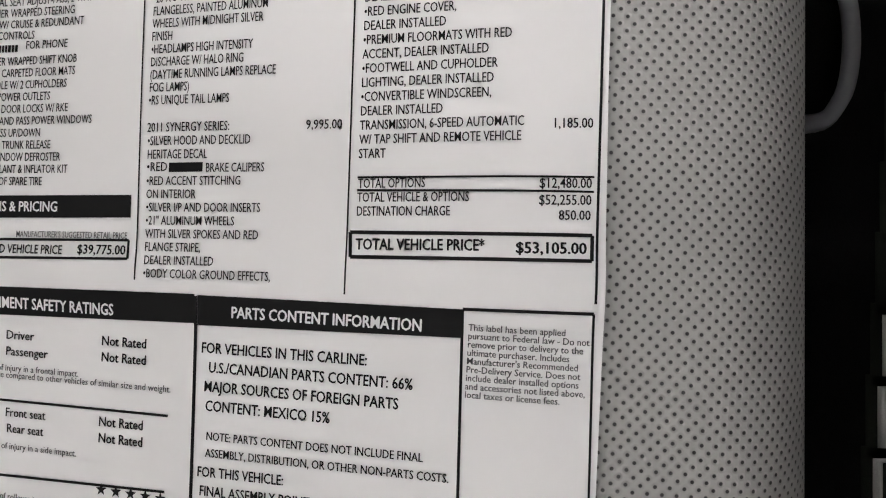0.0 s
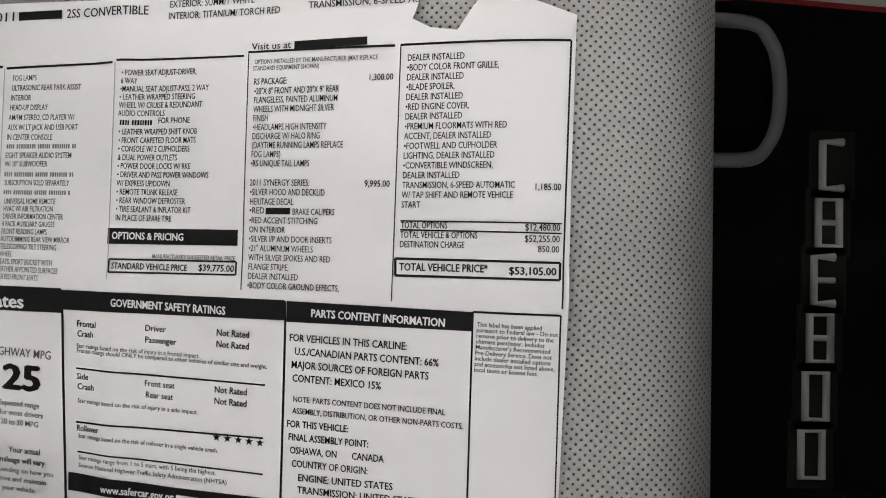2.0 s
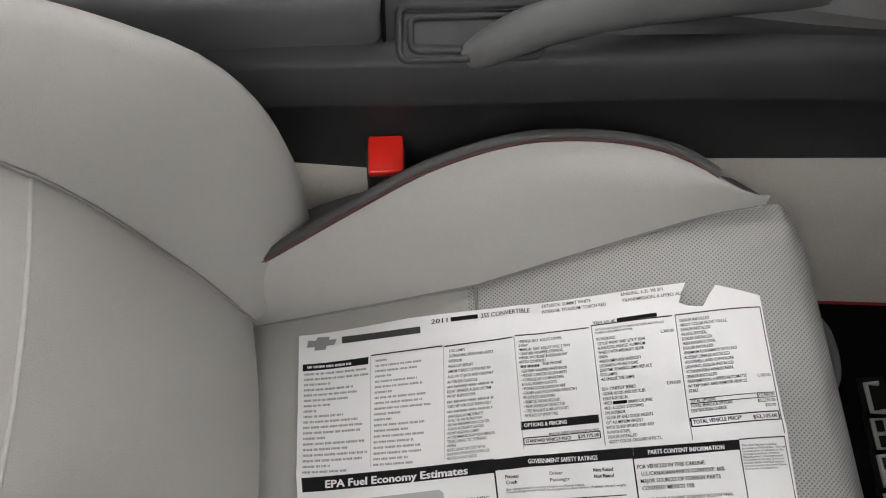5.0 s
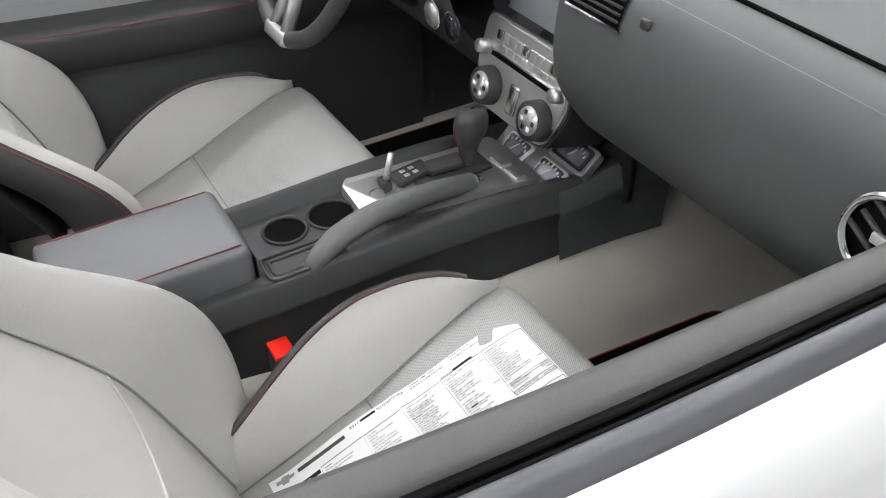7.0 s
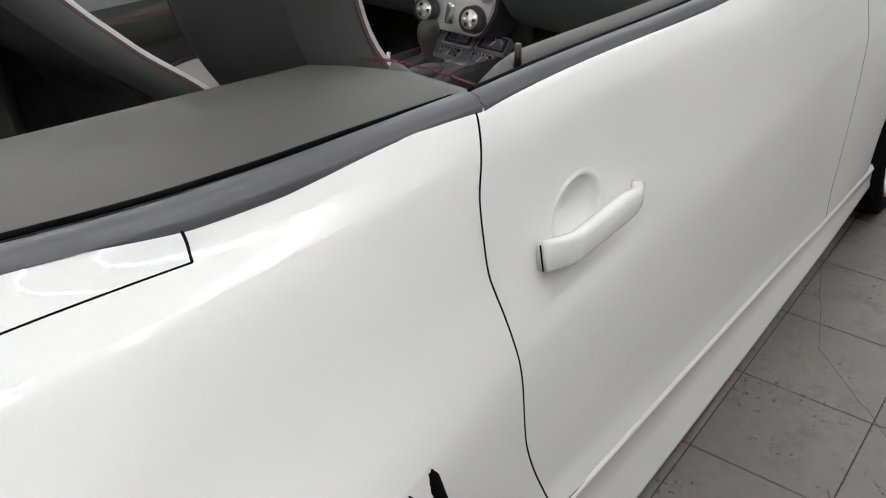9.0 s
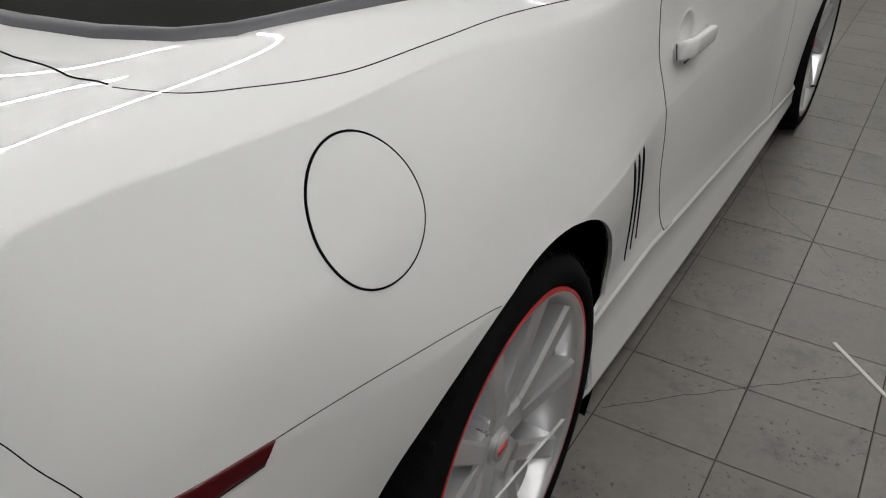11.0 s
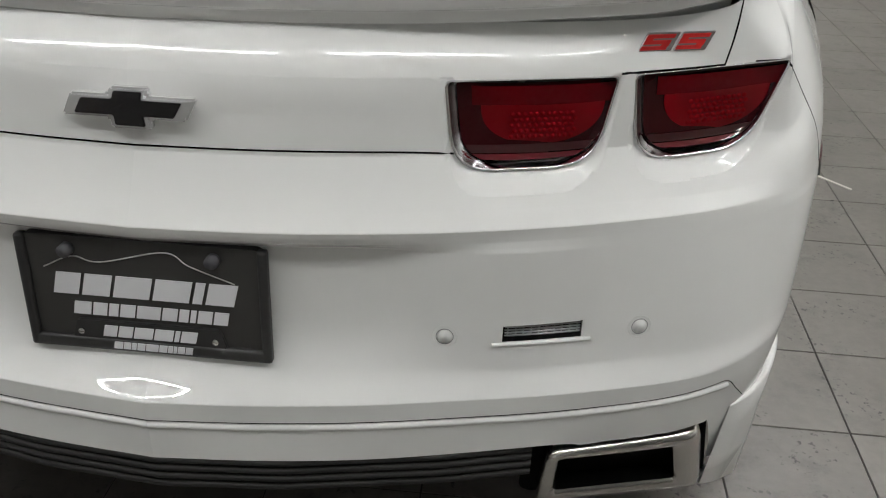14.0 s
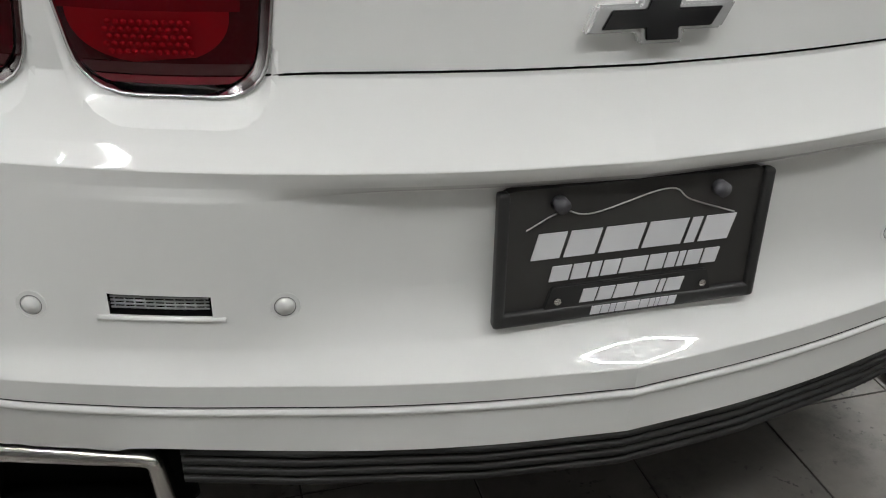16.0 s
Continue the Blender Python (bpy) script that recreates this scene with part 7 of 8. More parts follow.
print_block(['FOG LAMPS', 'ULTRASONIC REAR PARK ASSIST', 'INTERIOR', 'HEAD-UP DISPLAY', 'AM/FM STEREO, CD PLAYER W/', 'AUX W/ LT JACK AND USB PORT', 'IN CENTER CONSOLE'], 1.3891, 0.3195, -0.0005, 0.0048, 0.0027, 0.0395, 1, 0.0363, GREY_INK)
bar_rows(1, 1.386, 0.3526, 0.0, 0.0, 0.0021, [0.0411], 0.0307, GREY_INK)
print_block(['EIGHT SPEAKER AUDIO SYSTEM', 'W/ 10" SUBWOOFER'], 1.3853, 0.3572, -0.0003, 0.0042, 0.0027, 0.0385, 0, 0.0294, GREY_INK)
bar_rows(1, 1.385, 0.3663, 0.0, 0.0, 0.0021, [0.0403], 0.0275, GREY_INK)
print_block(['SUBSCRIPTION SOLD SEPARATELY'], 1.385, 0.3706, 0.0, 0.0, 0.0026, 0.0381, 0, 0.0263, GREY_INK)
bar_rows(1, 1.3847, 0.3751, 0.0, 0.0, 0.0021, [0.0396], 0.0254, GREY_INK)
print_block(['UNIVERSAL HOME REMOTE', 'HVAC W/ AIR FILTRATION', 'DRIVER INFORMATION CENTER', '4 PACK AUXILIARY GAUGES', 'FRONT READING LAMPS', 'AUTODIMMING REAR VIEW MIRROR', 'TELESCOPING/ TILT STEERING', 'WHEEL', 'SEATS, SPORT BUCKET WITH', 'LEATHER APPOINTED SURFACES', 'HEATED FRONT SEATS'], 1.3851, 0.3797, -0.0003, 0.0037, 0.0026, 0.0408, 5, 0.0193, GREY_INK)
print_block(['• POWER SEAT ADJUST-DRIVER,', '6 WAY', '•MANUAL SEAT ADJUST-PASS, 2 WAY', '• LEATHER WRAPPED STEERING', 'WHEEL W/ CRUISE & REDUNDANT', 'AUDIO CONTROLS'], 1.4504, 0.3206, -0.0002, 0.0038, 0.0027, 0.0445, 2, 0.0245, INK)
print_block(['FOR PHONE'], 1.4695, 0.3435, 0.0, 0.0, 0.0027, 0.0161, 0, 0.023, INK)
bar_rows(1, 1.4504, 0.3439, 0.0, 0.0, 0.0024, [0.0169], 0.0225, INK)
print_block(['• LEATHER WRAPPED SHIFT KNOB', '• FRONT CARPETED FLOOR MATS', '• CONSOLE W/ 2 CUPHOLDERS', '& DUAL POWER OUTLETS', '• POWER DOOR LOCKS W/ RKE', '• DRIVER AND PASS POWER WINDOWS', 'W/ EXPRESS UP/DOWN', '• REMOTE TRUNK RELEASE', '• REAR WINDOW DEFROSTER', '• TIRE SEALANT & INFLATOR KIT', 'IN PLACE OF SPARE TIRE'], 1.45, 0.3483, -0.0, 0.004, 0.0027, 0.0456, 5, 0.0192, INK)
ink_shape([(1.4462, 0.3918), (1.5105, 0.3924), (1.5104, 0.3995), (1.4461, 0.3992)], INK)
print_block(['OPTIONS & PRICING'], 1.4486, 0.3969, 0.0, 0.0, 0.0032, 0.0356, 0, 0.0153, PAPER_INK, bold=0.5)
print_block(["MANUFACTURER'S SUGGESTED RETAIL PRICE"], 1.4689, 0.4056, 0.0, 0.0, 0.002, 0.0405, 0, 0.0142, GREY_INK)
ink_shape([(1.4475, 0.4067), (1.51, 0.407), (1.51, 0.4062), (1.4475, 0.4058)], INK)
ink_shape([(1.4475, 0.4127), (1.5099, 0.4128), (1.5099, 0.412), (1.4475, 0.4118)], INK)
ink_shape([(1.4471, 0.4062), (1.4471, 0.4123), (1.4479, 0.4123), (1.448, 0.4063)], INK)
ink_shape([(1.5096, 0.4066), (1.5095, 0.4124), (1.5104, 0.4124), (1.5104, 0.4066)], INK)
print_block(['STANDARD VEHICLE PRICE'], 1.4489, 0.4106, 0.0, 0.0, 0.0028, 0.0375, 0, 0.0135, INK, bold=0.4)
print_block(['$39,775.00'], 1.4919, 0.4109, 0.0, 0.0, 0.0029, 0.0171, 0, 0.0134, INK, bold=0.4)
print_block(['OPTIONS INSTALLED BY THE MANUFACTURER (MAY REPLACE', 'STANDARD EQUIPMENT SHOWN)'], 1.5164, 0.3188, -0.0007, 0.0029, 0.002, 0.056, 0, 0.0209, GREY_INK)
print_block(['RS PACKAGE:'], 1.5163, 0.328, 0.0, 0.0, 0.0028, 0.0156, 0, 0.02, INK)
print_block(['1,300.00'], 1.5683, 0.3287, 0.0, 0.0, 0.0027, 0.0108, 0, 0.0219, INK)
print_block(['•20"X 8" FRONT AND 20"X 9" REAR', 'FLANGELESS, PAINTED ALUMINUM', 'WHEELS WITH MIDNIGHT SILVER', 'FINISH', '•HEADLAMPS HIGH INTENSITY', 'DISCHARGE W/ HALO RING', '(DAYTIME RUNNING LAMPS REPLACE', 'FOG LAMPS)', '•RS UNIQUE TAIL LAMPS'], 1.5166, 0.3323, -0.0001, 0.004, 0.0028, 0.0418, 6, 0.0171, INK)
print_block(['2011 SYNERGY SERIES:'], 1.5155, 0.3728, 0.0, 0.0, 0.0028, 0.0276, 0, 0.0154, INK)
print_block(['9,995.00'], 1.5674, 0.3738, 0.0, 0.0, 0.0027, 0.011, 0, 0.0163, INK)
print_block(['•SILVER HOOD AND DECKLID', 'HERITAGE DECAL'], 1.5157, 0.377, -0.0, 0.0042, 0.0028, 0.0343, 0, 0.015, INK)
print_block(['•RED'], 1.5156, 0.3851, 0.0, 0.0, 0.0028, 0.007, 0, 0.0142, INK)
ink_shape([(1.5233, 0.3826), (1.5346, 0.3827), (1.5345, 0.3856), (1.5232, 0.3855)], INK)
print_block(['BRAKE CALIPERS'], 1.5355, 0.3857, 0.0, 0.0, 0.0027, 0.0191, 0, 0.0143, INK)
print_block(['•RED ACCENT STITCHING', 'ON INTERIOR', '•SILVER I/P AND DOOR INSERTS', '•21" ALUMINUM WHEELS', 'WITH SILVER SPOKES AND RED', 'FLANGE STRIPE,', 'DEALER INSTALLED', '•BODY COLOR GROUND EFFECTS,'], 1.5156, 0.3894, -0.0, 0.0041, 0.0027, 0.0379, 2, 0.0129, INK)
print_block(['DEALER INSTALLED', '•BODY COLOR FRONT GRILLE,', 'DEALER INSTALLED', '•BLADE SPOILER,', 'DEALER INSTALLED', '•RED ENGINE COVER,', 'DEALER INSTALLED', '•PREMIUM FLOORMATS WITH RED', 'ACCENT, DEALER INSTALLED', '•FOOTWELL AND CUPHOLDER', 'LIGHTING, DEALER INSTALLED', '•CONVERTIBLE WINDSCREEN,', 'DEALER INSTALLED', 'TRANSMISSION, 6-SPEED AUTOMATIC', 'W/ TAP SHIFT AND REMOTE VEHICLE', 'START'], 1.585, 0.3213, -0.0001, 0.0041, 0.0027, 0.0462, 13, 0.0049, INK)
print_block(['1,185.00'], 1.6375, 0.3757, 0.0, 0.0, 0.0027, 0.0109, 0, 0.006, INK)
ink_shape([(1.5833, 0.3886), (1.6488, 0.3895), (1.6488, 0.3889), (1.5833, 0.388)], INK)
ink_shape([(1.5832, 0.3924), (1.6487, 0.3935), (1.6487, 0.3929), (1.5832, 0.3917)], INK)
print_block(['TOTAL OPTIONS', 'TOTAL VEHICLE & OPTIONS', 'DESTINATION CHARGE'], 1.5835, 0.3914, -0.0002, 0.004, 0.0027, 0.0319, 1, 0.0056, INK)
print_block(['$12,480.00'], 1.6341, 0.3921, 0.0, 0.0, 0.0027, 0.014, 0, 0.0061, INK)
print_block(['$52,255.00'], 1.634, 0.3967, 0.0, 0.0, 0.0027, 0.014, 0, 0.0061, INK)
print_block(['850.00'], 1.6393, 0.4008, 0.0, 0.0, 0.0026, 0.0085, 0, 0.0062, INK)
ink_shape([(1.5814, 0.4047), (1.6483, 0.4055), (1.6483, 0.4045), (1.5814, 0.4036)], INK)
ink_shape([(1.5816, 0.4118), (1.6481, 0.4124), (1.6481, 0.4114), (1.5816, 0.4107)], INK)
ink_shape([(1.5809, 0.4041), (1.5811, 0.4113), (1.5821, 0.4113), (1.582, 0.4041)], INK)
ink_shape([(1.6478, 0.405), (1.6476, 0.4119), (1.6486, 0.4119), (1.6488, 0.405)], INK)
print_block(['TOTAL VEHICLE PRICE*'], 1.5831, 0.4091, 0.0, 0.0, 0.0031, 0.0364, 0, 0.0061, INK, bold=0.6)
print_block(['$53,105.00'], 1.6279, 0.4099, 0.0, 0.0, 0.003, 0.0188, 0, 0.0062, INK, bold=0.6)
ink_shape([(1.2506, 0.4185), (1.4214, 0.4204), (1.4218, 0.4322), (1.2518, 0.4313)], INK)
print_block(['EPA Fuel Economy Estimates'], 1.2723, 0.4290, 0.0, 0.0, 0.0063, 0.1269, 0, 0.0125, PAPER_INK, bold=0.8)
print_block(['CITY MPG'], 1.2622, 0.4519, 0.0, 0.0, 0.0041, 0.0228, 0, 0.0264, GREY_INK)
print_block(['16'], 1.2652, 0.4685, 0.0, 0.0, 0.0125, 0.021, 0, 0.0201, INK, bold=1.2)
print_block(['HIGHWAY MPG'], 1.3793, 0.4537, 0.0, 0.0, 0.004, 0.0365, 0, 0.0269, GREY_INK)
print_block(['25'], 1.3876, 0.4698, 0.0, 0.0, 0.0116, 0.0218, 0, 0.0201, INK, bold=1.2)
bar_rows(3, 1.2658, 0.4754, 0.0008, 0.0051, 0.0018, [0.0199, 0.0182, 0.0191], 0.0175, GREY_INK)
print_block(['Expected range', 'for most drivers', '20 to 30 MPG'], 1.3858, 0.478, 0.0008, 0.0046, 0.0026, 0.0254, 1, 0.0145, GREY_INK)
print_block(['Your actual', 'mileage will vary'], 1.3926, 0.5006, -0.0051, 0.0049, 0.0027, 0.026, 1, 0.0046, INK, bold=0.3)
print_block(['depending on how you', 'drive and maintain', 'your vehicle.'], 1.3831, 0.5103, 0.003, 0.0044, 0.0024, 0.0353, 0, 0.0024, GREY_INK)
ink_shape([(1.3095, 0.4445), (1.3143, 0.4413), (1.3743, 0.4408), (1.3781, 0.444), (1.3772, 0.4675), (1.3748, 0.4881), (1.3727, 0.5087), (1.3803, 0.522), (1.3134, 0.5254), (1.3135, 0.4893), (1.3115, 0.4678)], PUMP_GREY)
ink_shape([(1.3177, 0.4539), (1.3209, 0.451), (1.3646, 0.4505), (1.3677, 0.4536), (1.3665, 0.4848), (1.3635, 0.4869), (1.3223, 0.488), (1.3191, 0.4856)], SHEET_WHITE_INK)
ink_shape([(1.3029, 0.5215), (1.3015, 0.4715), (1.2958, 0.4716), (1.2972, 0.5218)], PUMP_GREY)
ink_shape([(1.3003, 0.4731), (1.313, 0.463), (1.3098, 0.4598), (1.297, 0.4699)], PUMP_GREY)
ink_shape([(1.3091, 0.5107), (1.3163, 0.5105), (1.3163, 0.5069), (1.3091, 0.5071)], PUMP_GREY)
ink_shape([(1.3057, 0.5091), (1.3076, 0.525), (1.3112, 0.5246), (1.3093, 0.5088)], PUMP_GREY)
print_block(['Estimated', 'Annual Fuel Cost'], 1.3313, 0.4575, -0.0067, 0.0043, 0.0029, 0.0351, 1, 0.023, INK, bold=0.3)
print_block(['$2,367'], 1.3311, 0.4699, 0.0, 0.0, 0.0046, 0.0226, 0, 0.0197, INK, bold=0.5)
print_block(['based on 15,000 miles', 'at $3.00 per gallon'], 1.3253, 0.4774, 0.0017, 0.0046, 0.0023, 0.0358, 0, 0.0166, GREY_INK)
print_block(['Combined Fuel Economy'], 1.324, 0.4954, 0.0, 0.0, 0.0025, 0.0418, 0, 0.0091, INK)
print_block(['This Vehicle'], 1.3343, 0.5019, 0.0, 0.0, 0.0023, 0.0178, 0, 0.0064, GREY_INK)
print_block(['19'], 1.3317, 0.5089, 0.0, 0.0, 0.0039, 0.0066, 0, 0.0053, INK)
ink_shape([(1.3302, 0.5139), (1.3645, 0.5137), (1.3645, 0.5154), (1.3302, 0.5156)], INK)
ink_shape([(1.3341, 0.5113), (1.3376, 0.5112), (1.3361, 0.5133)], INK)
print_block(['COMPACT CARS'], 1.3346, 0.5221, 0.0, 0.0, 0.0021, 0.0247, 0, -0.0023, GREY_INK)
ink_shape([(1.2599, 0.5264), (1.3378, 0.5265), (1.4255, 0.528), (1.4265, 0.5394), (1.338, 0.5393), (1.2594, 0.5387)], INK)
print_block(['See the FREE Fuel Economy Guide at dealers or www.fueleconomy.gov'], 1.2852, 0.534, 0.0, 0.0, 0.0027, 0.1177, 0, -0.0067, PAPER_INK, bold=0.3)
ink_shape([(1.2785, 0.5321), (1.278, 0.5342), (1.2766, 0.5359), (1.2744, 0.5369), (1.272, 0.537), (1.2698, 0.5362), (1.2683, 0.5346), (1.2677, 0.5326), (1.2682, 0.5305), (1.2696, 0.5288), (1.2718, 0.5278), (1.2742, 0.5277), (1.2764, 0.5286), (1.2779, 0.5301)], PAPER_INK)
ink_shape([(1.4192, 0.5335), (1.4188, 0.5354), (1.4175, 0.5369), (1.4157, 0.5378), (1.4137, 0.538), (1.4118, 0.5372), (1.4105, 0.5358), (1.4101, 0.534), (1.4105, 0.5321), (1.4118, 0.5305), (1.4136, 0.5296), (1.4157, 0.5295), (1.4175, 0.5302), (1.4188, 0.5317)], PAPER_INK)
ink_shape([(1.4207, 0.4217), (1.4258, 0.5404), (1.4272, 0.5403), (1.4221, 0.4217)], INK)
ink_shape([(1.4214, 0.4211), (1.5331, 0.4229), (1.5329, 0.4318), (1.4218, 0.4305)], INK)
print_block(['GOVERNMENT SAFETY RATINGS'], 1.4492, 0.428, 0.0, 0.0, 0.0035, 0.0562, 0, 0.0384, PAPER_INK, bold=0.6)
print_block(['Frontal', 'Crash'], 1.4299, 0.4381, 0.0004, 0.0047, 0.0029, 0.0108, 0, 0.0345, INK, bold=0.3)
print_block(['Driver', 'Passenger'], 1.466, 0.4388, -0.0, 0.0053, 0.0028, 0.0159, 1, 0.0329, INK)
print_block(['Not Rated', 'Not Rated'], 1.5011, 0.4396, -0.0, 0.0051, 0.0029, 0.0156, 0, 0.0351, INK, bold=0.3)
print_block(['Star ratings based on the risk of injury in a frontal impact.', 'Frontal ratings should ONLY be compared to other vehicles of similar size and weight.'], 1.4302, 0.4481, 0.0, 0.0023, 0.002, 0.0953, 1, 0.0301, GREY_INK)
ink_shape([(1.4302, 0.4582), (1.5248, 0.4608), (1.5248, 0.46), (1.4302, 0.4574)], INK)
print_block(['Side', 'Crash'], 1.4306, 0.4628, 0.0004, 0.0047, 0.0028, 0.0093, 1, 0.024, INK, bold=0.3)
print_block(['Front seat', 'Rear seat'], 1.4663, 0.464, 0.0006, 0.0052, 0.0028, 0.0152, 0, 0.0258, INK)
print_block(['Not Rated', 'Not Rated'], 1.5008, 0.4649, -0.0, 0.0051, 0.0029, 0.0155, 0, 0.0265, INK, bold=0.3)
print_block(['Star ratings based on the risk of injury in a side impact.'], 1.4313, 0.4738, 0.0, 0.0, 0.002, 0.0618, 0, 0.0217, GREY_INK)
ink_shape([(1.4306, 0.4835), (1.5245, 0.4838), (1.5245, 0.483), (1.4306, 0.4826)], INK)
print_block(['Rollover'], 1.431, 0.487, 0.0, 0.0, 0.0028, 0.0124, 0, 0.017, INK, bold=0.3)
ink_shape([(1.5026, 0.4825), (1.503, 0.4839), (1.5045, 0.4839), (1.5033, 0.4848), (1.5037, 0.4862), (1.5025, 0.4854), (1.5013, 0.4863), (1.5018, 0.4849), (1.5006, 0.484), (1.5021, 0.4839)], INK)
ink_shape([(1.5077, 0.4827), (1.5082, 0.4841), (1.5097, 0.4841), (1.5085, 0.485), (1.5089, 0.4864), (1.5077, 0.4856), (1.5065, 0.4865), (1.5069, 0.4851), (1.5058, 0.4842), (1.5073, 0.4841)], INK)
ink_shape([(1.5129, 0.483), (1.5134, 0.4843), (1.5148, 0.4844), (1.5137, 0.4853), (1.5141, 0.4867), (1.5129, 0.4858), (1.5117, 0.4867), (1.5121, 0.4853), (1.511, 0.4844), (1.5124, 0.4844)], INK)
ink_shape([(1.518, 0.4832), (1.5185, 0.4846), (1.52, 0.4846), (1.5188, 0.4855), (1.5192, 0.4869), (1.518, 0.486), (1.5168, 0.4869), (1.5172, 0.4855), (1.5161, 0.4846), (1.5175, 0.4846)], INK)
ink_shape([(1.5231, 0.4834), (1.5236, 0.4848), (1.525, 0.4848), (1.5239, 0.4857), (1.5243, 0.4871), (1.5231, 0.4863), (1.5219, 0.4871), (1.5223, 0.4857), (1.5212, 0.4848), (1.5227, 0.4848)], INK)
print_block(['Star ratings based on the risk of rollover in a single vehicle crash.'], 1.432, 0.4903, 0.0, 0.0, 0.002, 0.0714, 0, 0.0158, GREY_INK)
ink_shape([(1.4316, 0.4973), (1.5249, 0.4993), (1.5249, 0.4986), (1.4317, 0.4965)], INK)
print_block(['Star ratings range from 1 to 5 stars, with 5 being the highest.', 'Source: National Highway Traffic Safety Administration (NHTSA)'], 1.4323, 0.5005, 0.0, 0.0036, 0.002, 0.0757, 1, 0.0109, GREY_INK)
ink_shape([(1.4268, 0.5069), (1.4799, 0.5086), (1.5328, 0.509), (1.5327, 0.5164), (1.4798, 0.5166), (1.4268, 0.5155)], INK)
print_block(['www.safercar.gov or'], 1.4453, 0.5142, 0.0, 0.0, 0.0033, 0.0371, 0, 0.0074, PAPER_INK, bold=0.5)
ink_shape([(1.4837, 0.5117), (1.5108, 0.5124), (1.5107, 0.5146), (1.4837, 0.5139)], PAPER_INK)
ink_shape([(1.5328, 0.4235), (1.5327, 0.541), (1.5338, 0.5409), (1.5339, 0.4235)], INK)
ink_shape([(1.534, 0.4232), (1.6139, 0.4255), (1.6137, 0.4334), (1.5339, 0.4324)], INK)
print_block(['PARTS CONTENT INFORMATION'], 1.545, 0.4298, 0.0, 0.0, 0.0033, 0.0575, 0, 0.0369, PAPER_INK, bold=0.6)
ink_shape([(1.6135, 0.4255), (1.6124, 0.5114), (1.6132, 0.5114), (1.6143, 0.4255)], INK)
ink_shape([(1.6139, 0.4259), (1.6487, 0.4265), (1.6488, 0.4256), (1.6139, 0.425)], INK)
ink_shape([(1.6484, 0.4261), (1.6474, 0.5114), (1.648, 0.5113), (1.6491, 0.4261)], INK)
ink_shape([(1.534, 0.5106), (1.6477, 0.512), (1.6478, 0.5113), (1.534, 0.5098)], INK)
print_block(['FOR VEHICLES IN THIS CARLINE:', '  U.S./CANADIAN PARTS CONTENT: 66%', 'MAJOR SOURCES OF FOREIGN PARTS', 'CONTENT: MEXICO 15%'], 1.5353, 0.4406, 0.0006, 0.0058, 0.0031, 0.0644, 1, 0.031, INK, bold=0.3)
print_block(['NOTE: PARTS CONTENT DOES NOT INCLUDE FINAL', 'ASSEMBLY, DISTRIBUTION, OR OTHER NON-PARTS COSTS.'], 1.5377, 0.4667, -0.0001, 0.005, 0.0024, 0.073, 1, 0.0225, INK, bold=0.2)
print_block(['FOR THIS VEHICLE:', 'FINAL ASSEMBLY POINT:', 'OSHAWA, ON       CANADA', 'COUNTRY OF ORIGIN:'], 1.5351, 0.4776, 0.0009, 0.0056, 0.0029, 0.0354, 1, 0.0157, INK, bold=0.3)
print_block(['ENGINE: UNITED STATES', 'TRANSMISSION: UNITED STATES'], 1.5408, 0.5002, -0.0001, 0.0052, 0.0029, 0.0537, 1, 0.0095, INK, bold=0.3)
print_block(['This label has been applied', 'pursuant to Federal law - Do not', 'remove prior to delivery to the', 'ultimate purchaser. Includes', "Manufacturer's Recommended", 'Pre-Delivery Service. Does not', 'include dealer installed options', 'and accessories not listed above,', 'local taxes or license fees.'], 1.6155, 0.4313, -0.0001, 0.0023, 0.0018, 0.0319, 7, 0.0319, GREY_INK)
bar_rows(2, 1.6137, 0.5075, 0.0002, 0.0027, 0.0015, [0.026, 0.0305], 0.0172, GREY_INK)
barcode(1.5782, 1.644, 0.515, 0.5248)
bar_rows(4, 1.5345, 0.5148, 0.0002, 0.0033, 0.0018, [0.0383, 0.03, 0.024, 0.0255], 0.0028, GREY_INK)
bar_rows(2, 1.5343, 0.5305, 0.0005, 0.0055, 0.0021, [0.0383, 0.0299], -0.0037, GREY_INK)
bar_rows(1, 1.5348, 0.539, 0.0, 0.0, 0.0024, [0.0448], -0.0072, INK)
me = lay(cut_fine(SHEET, 0.006), 0.0)
me.update()
me.polygons.foreach_set("use_smooth", [True] * len(me.polygons))
part("paper", face_up(me), SHEET_WHITE, sheet_thing, "white creased paper")

# ---- keys on the console ----
keys = holder("car_keys")
tagged(keys, "car keys with black remote lying on the console", "keys")
part("fob", moved(block((-0.022, 0, 0), (0.016, 0.07, 0.012), 0.004), pose(-0.03, 1.628, 0.618, 0, 0, 8)), PLASTIC, keys, "black remote")
part("fob", moved(block((-0.018, 0, 0), (0.018, 0.062, 0.012), 0.004), pose(-0.028, 1.690, 0.622, 6, 0, -12)), PLASTIC, keys, "black remote")
for k in range(4):
    part("fob_button", moved(block((-0.012 + 0.014 * (k % 2), 0.016 + 0.018 * (k // 2), 0.012), (-0.004 + 0.014 * (k % 2), 0.026 + 0.018 * (k // 2), 0.0135), 0.001), pose(-0.03, 1.628, 0.618, 0, 0, 8)), SATIN, keys)
part("key_blade", rod((-0.020, 1.605, 0.635), (-0.023, 1.621, 0.686), 0.0060, 0.0050), SATIN, keys, "upright bright key blade")
part("key_head", block((-0.035, 1.596, 0.624), (-0.005, 1.612, 0.642), 0.005), PLASTIC, keys)
